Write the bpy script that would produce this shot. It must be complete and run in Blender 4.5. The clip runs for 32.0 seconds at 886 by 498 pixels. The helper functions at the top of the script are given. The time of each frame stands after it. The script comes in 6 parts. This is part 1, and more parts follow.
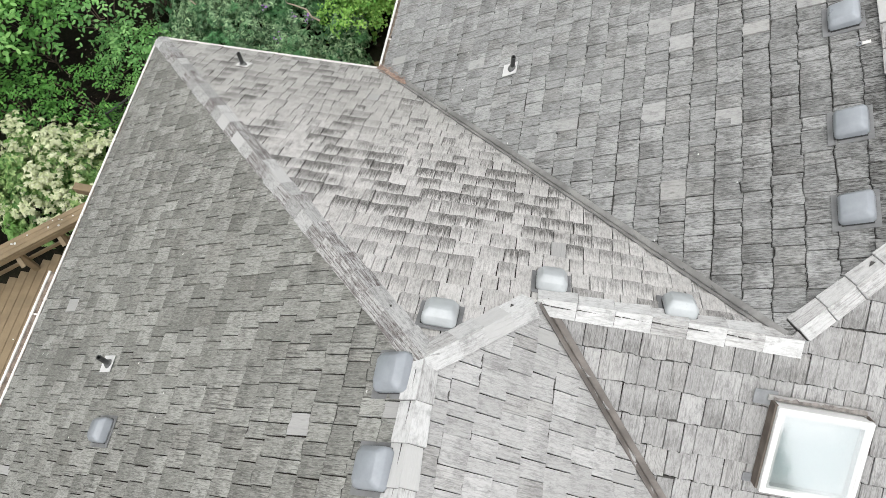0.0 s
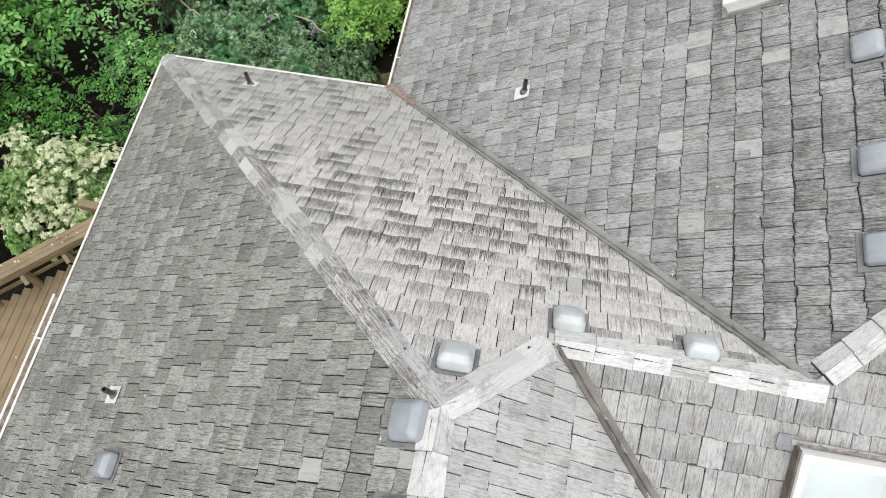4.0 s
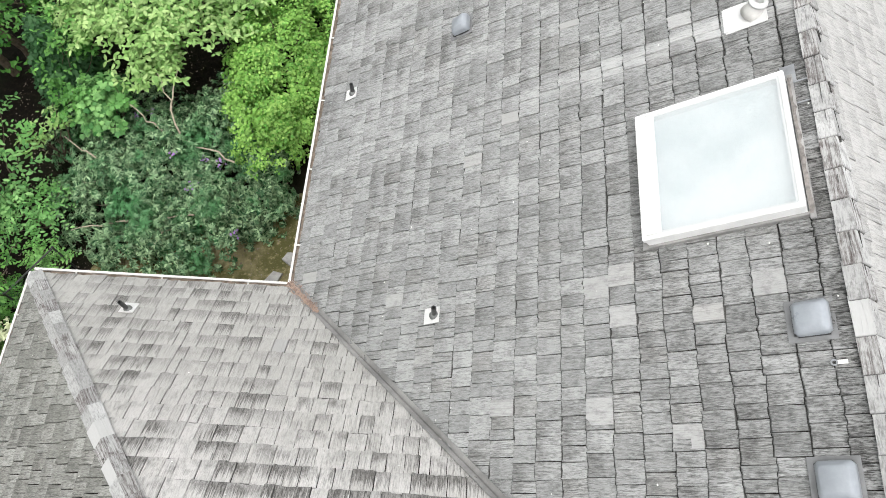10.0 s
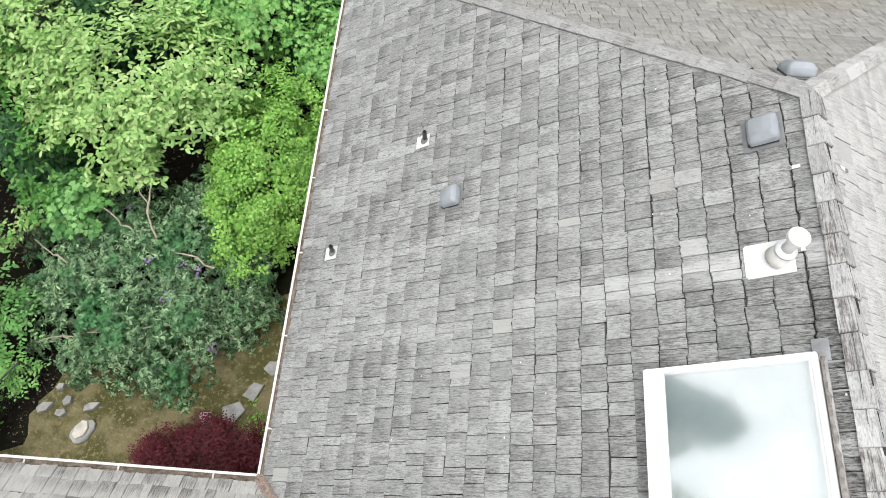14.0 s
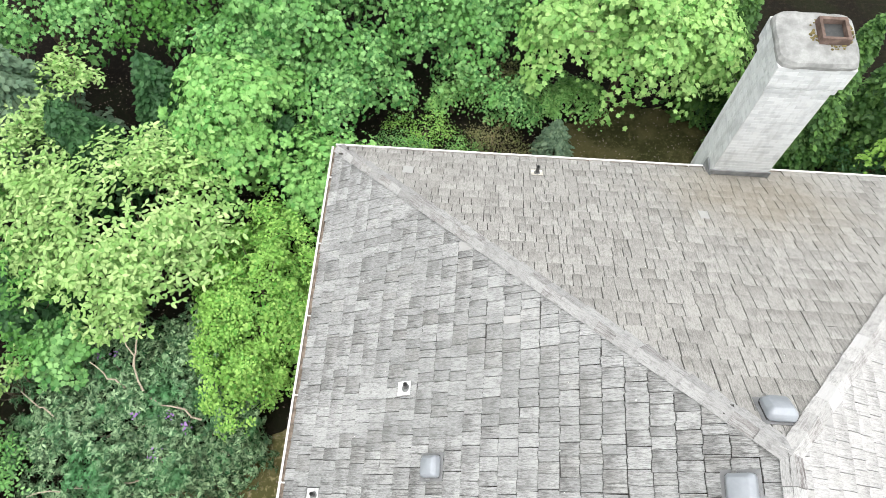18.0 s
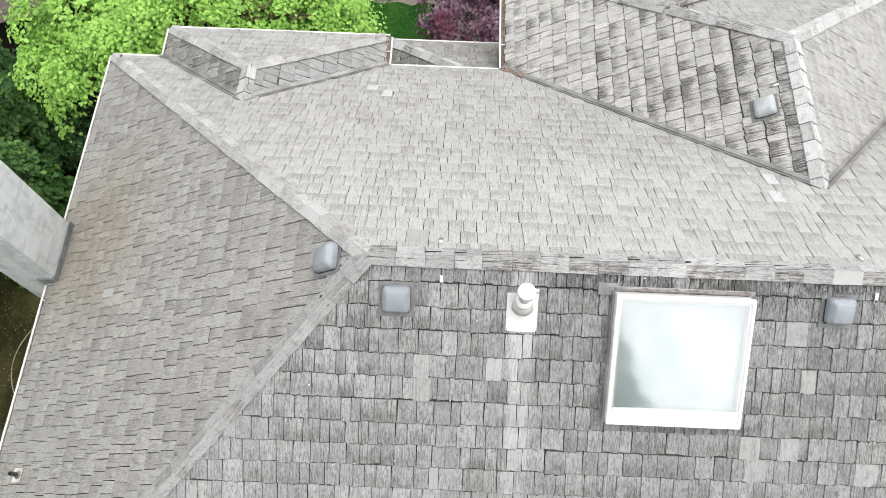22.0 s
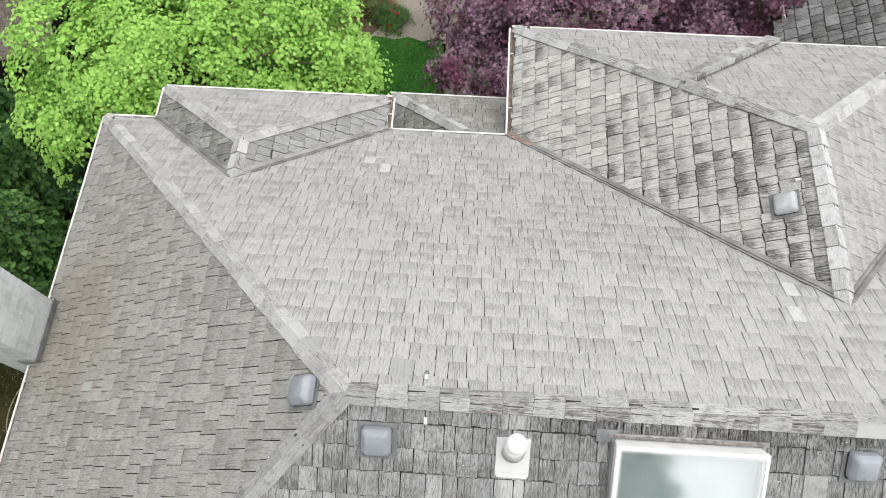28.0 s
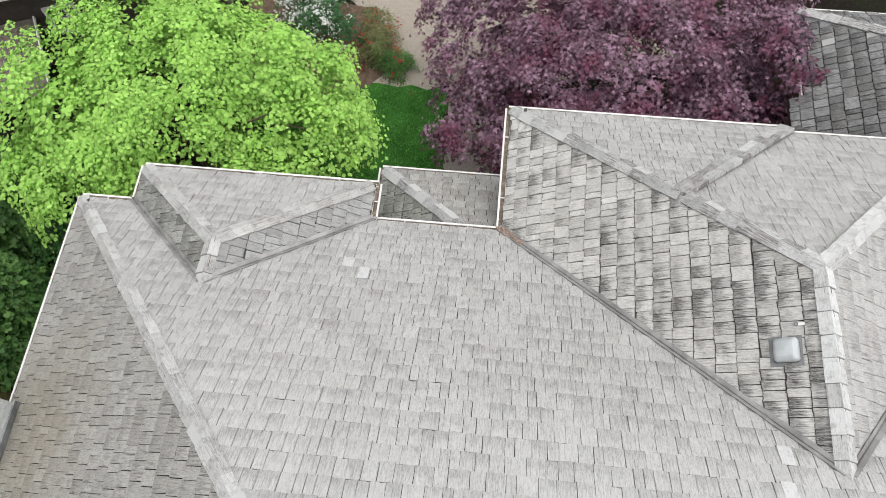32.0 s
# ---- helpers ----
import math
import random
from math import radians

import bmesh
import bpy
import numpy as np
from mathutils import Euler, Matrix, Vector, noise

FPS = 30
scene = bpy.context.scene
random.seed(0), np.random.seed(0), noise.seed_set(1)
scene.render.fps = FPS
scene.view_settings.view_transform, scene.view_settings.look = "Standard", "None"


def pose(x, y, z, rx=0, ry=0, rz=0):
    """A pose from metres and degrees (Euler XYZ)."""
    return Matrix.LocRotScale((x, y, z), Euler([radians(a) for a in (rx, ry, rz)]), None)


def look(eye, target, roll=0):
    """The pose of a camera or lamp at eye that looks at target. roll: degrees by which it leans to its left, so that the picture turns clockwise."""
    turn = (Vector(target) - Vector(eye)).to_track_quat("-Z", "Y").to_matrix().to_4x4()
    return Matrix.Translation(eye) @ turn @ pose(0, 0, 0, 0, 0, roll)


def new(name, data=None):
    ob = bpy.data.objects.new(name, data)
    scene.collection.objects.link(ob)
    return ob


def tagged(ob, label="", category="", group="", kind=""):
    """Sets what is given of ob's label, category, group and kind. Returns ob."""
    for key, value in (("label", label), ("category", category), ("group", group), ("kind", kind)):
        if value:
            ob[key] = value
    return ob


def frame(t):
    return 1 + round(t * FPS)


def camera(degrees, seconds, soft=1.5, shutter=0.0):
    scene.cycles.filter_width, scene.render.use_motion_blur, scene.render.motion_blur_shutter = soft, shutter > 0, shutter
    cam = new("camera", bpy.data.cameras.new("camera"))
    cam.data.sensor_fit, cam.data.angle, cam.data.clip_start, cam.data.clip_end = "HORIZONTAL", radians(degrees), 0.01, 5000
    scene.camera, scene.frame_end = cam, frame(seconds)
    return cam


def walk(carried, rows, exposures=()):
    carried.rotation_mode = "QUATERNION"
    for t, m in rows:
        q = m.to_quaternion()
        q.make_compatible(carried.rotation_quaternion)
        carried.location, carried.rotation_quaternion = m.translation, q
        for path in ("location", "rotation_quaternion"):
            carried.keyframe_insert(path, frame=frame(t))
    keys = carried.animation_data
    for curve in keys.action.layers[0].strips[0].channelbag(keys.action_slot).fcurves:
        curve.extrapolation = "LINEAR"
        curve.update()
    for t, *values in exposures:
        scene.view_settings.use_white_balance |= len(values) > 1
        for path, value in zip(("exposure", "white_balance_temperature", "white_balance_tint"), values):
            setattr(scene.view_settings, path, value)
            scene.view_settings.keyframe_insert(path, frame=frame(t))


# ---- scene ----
cam = camera(63.8, 32.0, soft=0.42)
PATH = [
    (0, (-0.359, -0.364, 13.555), (-0.516, 0.441, 11.73), -1.0),
    (0.5, (-0.432, -0.242, 13.563), (-0.588, 0.564, 11.739), -1.0),
    (1, (-0.483, -0.152, 13.573), (-0.641, 0.657, 11.751), -0.9),
    (1.5, (-0.518, -0.109, 13.579), (-0.676, 0.7, 11.757), -0.9),
    (2, (-0.511, -0.119, 13.578), (-0.67, 0.69, 11.756), -1.1),
    (2.5, (-0.503, -0.155, 13.569), (-0.664, 0.654, 11.747), -1.0),
    (4.5, (-0.513, 0.025, 13.547), (-0.677, 0.832, 11.724), -1.2),
    (5, (-0.503, 0.187, 13.544), (-0.67, 0.993, 11.721), -1.4),
    (5.5, (-0.499, 0.374, 13.544), (-0.654, 1.184, 11.721), -1.3),
    (6, (-0.49, 0.591, 13.555), (-0.598, 1.408, 11.733), -1.3),
    (6.5, (-0.497, 0.819, 13.553), (-0.573, 1.642, 11.732), -0.7),
    (7, (-0.453, 1.061, 13.565), (-0.523, 1.883, 11.744), -0.9),
    (7.5, (-0.454, 1.302, 13.577), (-0.515, 2.131, 11.758), -0.5),
    (8, (-0.414, 1.574, 13.59), (-0.478, 2.403, 11.771), -0.9),
    (8.5, (-0.383, 1.834, 13.599), (-0.448, 2.666, 11.781), -1.0),
    (9, (-0.338, 2.097, 13.605), (-0.405, 2.932, 11.789), -1.2),
    (9.5, (-0.295, 2.346, 13.607), (-0.361, 3.187, 11.794), -1.0),
    (10, (-0.254, 2.604, 13.62), (-0.321, 3.45, 11.809), -0.9),
    (10.5, (-0.256, 2.866, 13.644), (-0.321, 3.714, 11.834), -0.8),
    (11, (-0.263, 3.137, 13.661), (-0.329, 3.985, 11.851), -0.8),
    (11.5, (-0.268, 3.426, 13.673), (-0.333, 4.277, 11.864), -0.6),
    (12, (-0.263, 3.742, 13.688), (-0.328, 4.594, 11.879), -0.5),
    (12.5, (-0.265, 4.038, 13.707), (-0.33, 4.895, 11.901), -0.3),
    (13, (-0.268, 4.312, 13.728), (-0.333, 5.17, 11.922), -0.2),
    (13.5, (-0.253, 4.576, 13.745), (-0.32, 5.436, 11.941), -0.1),
    (14, (-0.26, 4.869, 13.789), (-0.326, 5.725, 11.983), -0.2),
    (14.5, (-0.272, 5.159, 13.8), (-0.343, 6.016, 11.994), -0.2),
    (16.5, (-0.316, 6.571, 14.187), (-0.38, 7.405, 12.37), -0.7),
    (17, (-0.309, 6.976, 14.631), (-0.371, 7.805, 12.812), -0.6),
    (17.5, (-0.281, 7.378, 14.942), (-0.342, 8.203, 13.121), -0.3),
    (18, (-0.237, 7.74, 14.988), (-0.302, 8.568, 13.169), -0.5),
    (18.5, (-0.193, 8.084, 15.045), (-0.205, 8.91, 13.224), -0.4),
    (19, (-0.116, 8.154, 15.061), (0.019, 8.969, 13.239), -0.7),
    (19.5, (-0.047, 8.111, 15.046), (0.282, 8.866, 13.223), -0.8),
    (20, (-0.016, 8.053, 15.012), (0.474, 8.713, 13.189), -0.5),
    (20.5, (-0.011, 8.008, 15.007), (0.62, 8.526, 13.181), -0.1),
    (21, (-0.042, 8.038, 15.016), (0.698, 8.375, 13.189), 0.7),
    (21.5, (-0.044, 8.061, 14.999), (0.751, 8.219, 13.171), 1.0),
    (22, (-0.052, 8.101, 14.988), (0.757, 8.112, 13.159), 1.6),
    (22.5, (-0.055, 8.139, 14.999), (0.752, 8.134, 13.169), 1.6),
    (23, (-0.056, 8.191, 14.998), (0.752, 8.186, 13.168), 1.5),
    (23.5, (0.004, 8.218, 15.01), (0.808, 8.219, 13.179), 1.2),
    (24, (0.085, 8.204, 15.013), (0.888, 8.21, 13.181), 1.0),
    (24.5, (0.19, 8.181, 15.004), (0.991, 8.195, 13.171), 0.7),
    (26.5, (0.67, 8.048, 14.999), (1.471, 8.088, 13.167), -0.1),
    (27, (0.848, 7.995, 14.997), (1.65, 8.042, 13.165), -0.3),
    (27.5, (1.056, 7.941, 15.0), (1.855, 7.996, 13.168), -0.6),
    (28, (1.279, 7.879, 15.002), (2.078, 7.943, 13.169), -1.0),
    (28.5, (1.5, 7.823, 15.008), (2.299, 7.896, 13.176), -1.3),
    (29, (1.736, 7.763, 15.02), (2.531, 7.847, 13.187), -1.8),
    (29.5, (1.96, 7.708, 15.035), (2.752, 7.8, 13.201), -2.2),
    (30, (2.178, 7.67, 15.039), (2.969, 7.767, 13.204), -2.3),
    (30.5, (2.371, 7.648, 15.054), (3.162, 7.748, 13.219), -2.2),
    (31, (2.575, 7.597, 15.064), (3.364, 7.704, 13.229), -2.5),
    (31.5, (2.776, 7.543, 15.066), (3.561, 7.655, 13.229), -2.8),
    (32, (2.954, 7.49, 15.084), (3.737, 7.608, 13.247), -3.1),
]
walk(cam, [(t, look(eye, target, roll)) for t, eye, target, roll in PATH],
     exposures=[(0.0, 0.6), (2.5, 0.62), (6.0, 0.73), (9.0, 0.82), (13.0, 0.80), (16.5, 1.03), (18.5, 1.15), (20.0, 1.08), (22.0, 0.74), (24.0, 0.64), (28.0, 0.57), (32.0, 0.53)])

# ---- light: bright overcast sky ----
SUN_UP, SUN_TURN = 75.0, 190.0
world = bpy.data.worlds.new("sky")
scene.world = world
world.use_nodes = True
wn = world.node_tree.nodes
wl = world.node_tree.links
sky = wn.new("ShaderNodeTexSky")
sky.sky_type = "NISHITA"
sky.sun_disc = False
sky.sun_elevation = radians(SUN_UP)
sky.sun_rotation = radians(SUN_TURN)
sky.air_density, sky.dust_density, sky.ozone_density = 1.0, 4.0, 1.0
grey = wn.new("ShaderNodeHueSaturation")
grey.inputs["Saturation"].default_value = 0.2
wl.new(sky.outputs[0], grey.inputs["Color"])
wl.new(grey.outputs[0], wn["Background"].inputs["Color"])
wn["Background"].inputs["Strength"].default_value = 0.138
sun = new("sun", bpy.data.lights.new("sun", "SUN"))
sun.data.energy, sun.data.angle, sun.data.color = 1.1, radians(160), (1.0, 1.0, 0.95)
sa, se = radians(SUN_TURN), radians(SUN_UP)
sun_way = Vector((math.sin(sa) * math.cos(se), math.cos(sa) * math.cos(se), math.sin(se)))
sun.matrix_world = look(sun_way * 40, (0, 0, 0))

# ---- materials ----
class Mat:
    """A node material with a Principled shader and short ways to add nodes."""

    def __init__(self, name, rough=0.8, metal=0.0):
        self.m = bpy.data.materials.new(name)
        self.m.use_nodes = True
        self.n, self.l = self.m.node_tree.nodes, self.m.node_tree.links
        self.b = self.n["Principled BSDF"]
        self.b.inputs["Roughness"].default_value = rough
        self.b.inputs["Metallic"].default_value = metal
        self.b.inputs["Specular IOR Level"].default_value = 0.5 if rough < 0.75 else 0.12

    def put(self, socket, value):
        if isinstance(value, (int, float)):
            socket.default_value = value
        elif isinstance(value, (tuple, list)):
            socket.default_value = (*value, 1) if len(value) == 3 and socket.type == "RGBA" else value
        else:
            self.l.new(value, socket)

    def math(self, op, a, b=0.0, clamp=False):
        k = self.n.new("ShaderNodeMath")
        k.operation, k.use_clamp = op, clamp
        self.put(k.inputs[0], a), self.put(k.inputs[1], b)
        return k.outputs[0]

    def vec(self, op, a, b=(0, 0, 0)):
        k = self.n.new("ShaderNodeVectorMath")
        k.operation = op
        self.put(k.inputs[0], a), self.put(k.inputs[1], b)
        return k.outputs[0]

    def place(self):
        return self.n.new("ShaderNodeNewGeometry").outputs["Position"]

    def noise(self, coords, scale=1.0, detail=4.0, rough=0.55, out="Fac"):
        k = self.n.new("ShaderNodeTexNoise")
        k.inputs["Scale"].default_value, k.inputs["Detail"].default_value, k.inputs["Roughness"].default_value = scale, detail, rough
        self.put(k.inputs["Vector"], coords)
        return k.outputs[out]

    def ramp(self, value, lo, hi, a=0.0, b=1.0):
        k = self.n.new("ShaderNodeMapRange")
        k.interpolation_type = "SMOOTHSTEP"
        self.put(k.inputs["Value"], value)
        for i, v in zip((1, 2, 3, 4), (lo, hi, a, b)):
            self.put(k.inputs[i], v)
        return k.outputs[0]

    def mix(self, fac, a, b, kind="MIX"):
        k = self.n.new("ShaderNodeMix")
        k.data_type, k.blend_type = "RGBA", kind
        self.put(k.inputs[0], fac), self.put(k.inputs[6], a), self.put(k.inputs[7], b)
        return k.outputs[2]

    def chance(self):
        """A random number for each piece, whether an object of its own or an island."""
        a = self.n.new("ShaderNodeObjectInfo").outputs["Random"]
        b = self.n.new("ShaderNodeNewGeometry").outputs["Random Per Island"]
        return self.math("FRACT", self.math("ADD", a, b))

    def bump(self, height, strength=0.4, distance=0.01):
        k = self.n.new("ShaderNodeBump")
        k.inputs["Strength"].default_value, k.inputs["Distance"].default_value = strength, distance
        self.put(k.inputs["Height"], height)
        self.l.new(k.outputs[0], self.b.inputs["Normal"])

    def colour(self, value):
        self.put(self.b.inputs["Base Color"], value)
        return self


def shake_material(name, pale, dark, lichen, algae=0.0, wash=False, rust=False, renewed=0.03, cut=0.5, cap=0.0, bleach=False, band=False):
    """Weathered cedar: grain along each shake, its own tone, lichen streaks, algae in patches, painted shadow lines."""
    k = Mat(name, 0.82)
    uv = k.n.new("ShaderNodeUVMap")
    uv.uv_map = "grain"
    uv = uv.outputs[0]
    r = k.chance()
    r2 = k.math("FRACT", k.math("MULTIPLY", r, 17.31))
    r3 = k.math("FRACT", k.math("MULTIPLY", r, 43.77))
    shift = k.vec("ADD", uv, k.n.new("ShaderNodeCombineXYZ").outputs[0])
    comb = shift.node.inputs[1].links[0].from_node
    k.put(comb.inputs[0], k.math("MULTIPLY", r, 61.0)), k.put(comb.inputs[1], k.math("MULTIPLY", r2, 37.0))
    fine = k.noise(k.vec("MULTIPLY", shift, (150.0, 22.0, 1.0)), 1.0, 4.0, 0.7)
    coarse = k.noise(k.vec("MULTIPLY", shift, (58.0, 8.0, 1.0)), 1.0, 4.0, 0.65)
    split = k.noise(k.vec("MULTIPLY", shift, (26.0, 0.8, 1.0)), 1.0, 1.0, 0.4)
    crack = k.ramp(k.math("ABSOLUTE", k.math("SUBTRACT", split, 0.5)), 0.006, 0.018, 1.0, 0.0)
    blotch = k.noise(k.vec("MULTIPLY", shift, (14.0, 9.0, 1.0)), 1.0, 5.0, 0.7)
    pos = k.place()
    broad = k.noise(pos, 0.55, 4.0, 0.55)
    mid = k.noise(pos, 2.3, 4.0, 0.6)
    tone = k.math("ADD", k.math("MULTIPLY", r2, 0.62), k.math("MULTIPLY", broad, 0.5), True)
    col = k.mix(tone, dark, pale)
    col = k.mix(k.ramp(r3, 0.75, 0.98, 0.0, 0.18), col, (0.33, 0.31, 0.275))
    grain = k.math("ADD", k.math("MULTIPLY", fine, 0.55), k.math("MULTIPLY", coarse, 0.45))
    col = k.mix(k.ramp(grain, 0.38, 0.54, min(0.97, cut * 1.6), 0.0), col, k.mix(0.55, dark, (0.04, 0.039, 0.037)))
    col = k.mix(k.ramp(blotch, 0.48, 0.70, 0.0, 0.5), col, k.mix(0.6, dark, (0.045, 0.044, 0.042)))
    col = k.mix(k.ramp(fine, 0.54, 0.68, 0.0, cut * 0.7), col, k.mix(0.5, pale, (0.74, 0.735, 0.72)))
    col = k.mix(k.math("MULTIPLY", crack, k.math("MULTIPLY", k.ramp(r3, 0.72, 0.85), cut)), col, (0.06, 0.058, 0.055))
    sep = k.n.new("ShaderNodeSeparateXYZ")
    k.l.new(uv, sep.inputs[0])
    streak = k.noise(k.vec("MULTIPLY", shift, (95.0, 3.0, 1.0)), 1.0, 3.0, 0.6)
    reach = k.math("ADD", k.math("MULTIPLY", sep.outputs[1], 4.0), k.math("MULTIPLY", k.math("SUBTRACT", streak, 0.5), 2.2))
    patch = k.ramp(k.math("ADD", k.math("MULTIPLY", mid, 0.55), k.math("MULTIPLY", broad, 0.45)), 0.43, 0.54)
    px = k.n.new("ShaderNodeSeparateXYZ")
    k.l.new(pos, px.inputs[0])
    if bleach:
        high = k.ramp(k.math("ADD", px.outputs[0], k.math("MULTIPLY", k.math("SUBTRACT", mid, 0.5), 2.0)), 3.7, 5.3, 1.0, 0.0)
        col = k.mix(k.math("MULTIPLY", high, k.ramp(grain, 0.36, 0.56, 0.1, 0.4)), col, (0.58, 0.578, 0.568))
        patch = k.math("MAXIMUM", patch, k.math("MULTIPLY", high, 0.9))
    if band:
        down = k.math("ADD", px.outputs[1], k.math("MULTIPLY", k.math("SUBTRACT", mid, 0.5), 1.8))
        patch = k.math("MULTIPLY", patch, k.math("MULTIPLY", k.ramp(down, 1.7, 2.8, 0.1, 1.25), k.ramp(down, 3.9, 5.0, 1.0, 0.5)))
        col = k.mix(k.ramp(down, 3.0, 4.8, 0.0, 0.6), col, k.mix(grain, (0.30, 0.297, 0.275), (0.43, 0.425, 0.40)))
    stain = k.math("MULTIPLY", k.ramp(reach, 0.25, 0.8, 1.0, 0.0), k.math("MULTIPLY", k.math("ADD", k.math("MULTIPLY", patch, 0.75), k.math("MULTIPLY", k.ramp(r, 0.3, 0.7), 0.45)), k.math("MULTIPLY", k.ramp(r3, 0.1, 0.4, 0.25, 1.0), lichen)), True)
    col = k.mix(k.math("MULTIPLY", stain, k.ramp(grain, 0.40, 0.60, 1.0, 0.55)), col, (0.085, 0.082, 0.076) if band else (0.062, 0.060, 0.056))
    if cap:
        worn = k.math("MULTIPLY", k.math("GREATER_THAN", r3, 0.62), k.ramp(k.math("ADD", k.math("MULTIPLY", streak, 0.75), k.math("MULTIPLY", blotch, 0.25)), 0.44, 0.58))
        col = k.mix(k.math("MULTIPLY", worn, k.ramp(fine, 0.40, 0.60, cap, cap * 0.6)), col, (0.07, 0.048, 0.045))
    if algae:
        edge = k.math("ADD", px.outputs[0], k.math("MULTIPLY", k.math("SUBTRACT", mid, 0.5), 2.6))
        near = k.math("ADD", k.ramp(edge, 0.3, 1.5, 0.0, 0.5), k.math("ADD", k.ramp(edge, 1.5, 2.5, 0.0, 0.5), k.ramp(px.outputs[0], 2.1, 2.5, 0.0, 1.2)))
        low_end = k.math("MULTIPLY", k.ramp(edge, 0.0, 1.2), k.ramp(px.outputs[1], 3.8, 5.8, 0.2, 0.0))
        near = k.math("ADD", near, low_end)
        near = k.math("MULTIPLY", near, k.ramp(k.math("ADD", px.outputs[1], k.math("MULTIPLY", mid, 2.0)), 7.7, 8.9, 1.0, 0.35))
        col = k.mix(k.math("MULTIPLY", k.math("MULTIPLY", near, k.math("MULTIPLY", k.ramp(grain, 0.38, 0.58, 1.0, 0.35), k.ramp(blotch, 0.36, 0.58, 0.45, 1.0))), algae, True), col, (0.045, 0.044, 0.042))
    if algae:
        run = k.noise(k.vec("MULTIPLY", pos, (0.35, 3.0, 0.35)), 1.0, 3.0, 0.55)
        col = k.mix(k.math("MULTIPLY", k.ramp(run, 0.54, 0.70, 0.0, 0.4), k.ramp(grain, 0.40, 0.58, 0.25, 1.0)), col, (0.55, 0.552, 0.545))
    if wash:
        off = k.math("ABSOLUTE", k.math("SUBTRACT", k.math("ADD", px.outputs[1], k.math("MULTIPLY", mid, 0.12)), 7.42))
        band = k.math("MULTIPLY", k.ramp(off, 0.05, 0.16, 1.0, 0.0), k.math("MULTIPLY", k.ramp(px.outputs[0], -0.8, 1.6, 0.0, 0.66), k.ramp(r2, 0.1, 0.6, 0.25, 1.0)))
        col = k.mix(k.math("MULTIPLY", band, k.ramp(coarse, 0.3, 0.6, 0.55, 1.0)), col, (0.58, 0.583, 0.575))
    if rust:
        d = k.vec("LENGTH", k.vec("SUBTRACT", pos, (3.85, 13.0, 6.0)))
        node = d.node
        spot = k.math("ADD", node.outputs["Value"], k.math("MULTIPLY", k.math("SUBTRACT", mid, 0.5), 1.4))
        col = k.mix(k.ramp(spot, 0.3, 1.8, 0.34, 0.0), col, (0.275, 0.225, 0.145))
    col = k.mix(k.math("GREATER_THAN", r, 1.0 - renewed), col, k.mix(grain, (0.30, 0.298, 0.29), (0.47, 0.465, 0.455)) if not cap else k.mix(grain, (0.42, 0.418, 0.41), (0.58, 0.58, 0.57)))
    # Butt ends: dark end grain, deepened to near black as the courses' shadow lines.
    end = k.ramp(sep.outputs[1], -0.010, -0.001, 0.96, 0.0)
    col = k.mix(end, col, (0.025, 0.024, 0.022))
    # Covered wood under the next course, painted dark for the shade in gaps and laps.
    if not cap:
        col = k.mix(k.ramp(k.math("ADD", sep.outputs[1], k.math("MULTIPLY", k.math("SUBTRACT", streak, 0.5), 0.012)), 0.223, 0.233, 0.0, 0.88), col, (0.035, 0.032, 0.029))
    k.colour(col)
    k.bump(k.math("ADD", grain, k.math("MULTIPLY", crack, -0.4)), 0.8, 0.006)
    return k.m


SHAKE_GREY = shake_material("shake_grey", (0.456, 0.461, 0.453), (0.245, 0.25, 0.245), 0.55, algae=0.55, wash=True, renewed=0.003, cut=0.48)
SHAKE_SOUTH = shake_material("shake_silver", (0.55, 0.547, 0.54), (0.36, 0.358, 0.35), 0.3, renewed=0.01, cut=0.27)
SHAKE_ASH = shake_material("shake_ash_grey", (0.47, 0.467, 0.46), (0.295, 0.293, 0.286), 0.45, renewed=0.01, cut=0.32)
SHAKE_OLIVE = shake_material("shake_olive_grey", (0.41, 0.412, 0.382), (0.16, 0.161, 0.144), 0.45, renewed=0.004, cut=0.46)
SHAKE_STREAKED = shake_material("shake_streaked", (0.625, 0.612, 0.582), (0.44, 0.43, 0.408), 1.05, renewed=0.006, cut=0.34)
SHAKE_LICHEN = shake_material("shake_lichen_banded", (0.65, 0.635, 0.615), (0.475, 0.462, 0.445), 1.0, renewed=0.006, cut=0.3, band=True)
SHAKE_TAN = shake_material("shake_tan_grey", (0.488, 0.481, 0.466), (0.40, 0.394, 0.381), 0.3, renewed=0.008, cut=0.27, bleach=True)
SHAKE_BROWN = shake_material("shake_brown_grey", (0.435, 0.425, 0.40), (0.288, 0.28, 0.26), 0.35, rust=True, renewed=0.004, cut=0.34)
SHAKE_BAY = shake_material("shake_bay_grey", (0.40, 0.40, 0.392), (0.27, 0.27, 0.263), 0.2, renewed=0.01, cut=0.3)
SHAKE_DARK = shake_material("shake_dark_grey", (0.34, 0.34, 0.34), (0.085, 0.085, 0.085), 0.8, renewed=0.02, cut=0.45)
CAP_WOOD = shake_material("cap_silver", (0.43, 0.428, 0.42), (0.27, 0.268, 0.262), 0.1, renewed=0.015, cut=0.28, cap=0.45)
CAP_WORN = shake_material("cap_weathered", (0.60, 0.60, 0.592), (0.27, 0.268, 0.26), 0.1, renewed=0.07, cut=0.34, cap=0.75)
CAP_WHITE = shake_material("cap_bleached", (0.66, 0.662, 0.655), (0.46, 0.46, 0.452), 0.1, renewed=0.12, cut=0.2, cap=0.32)
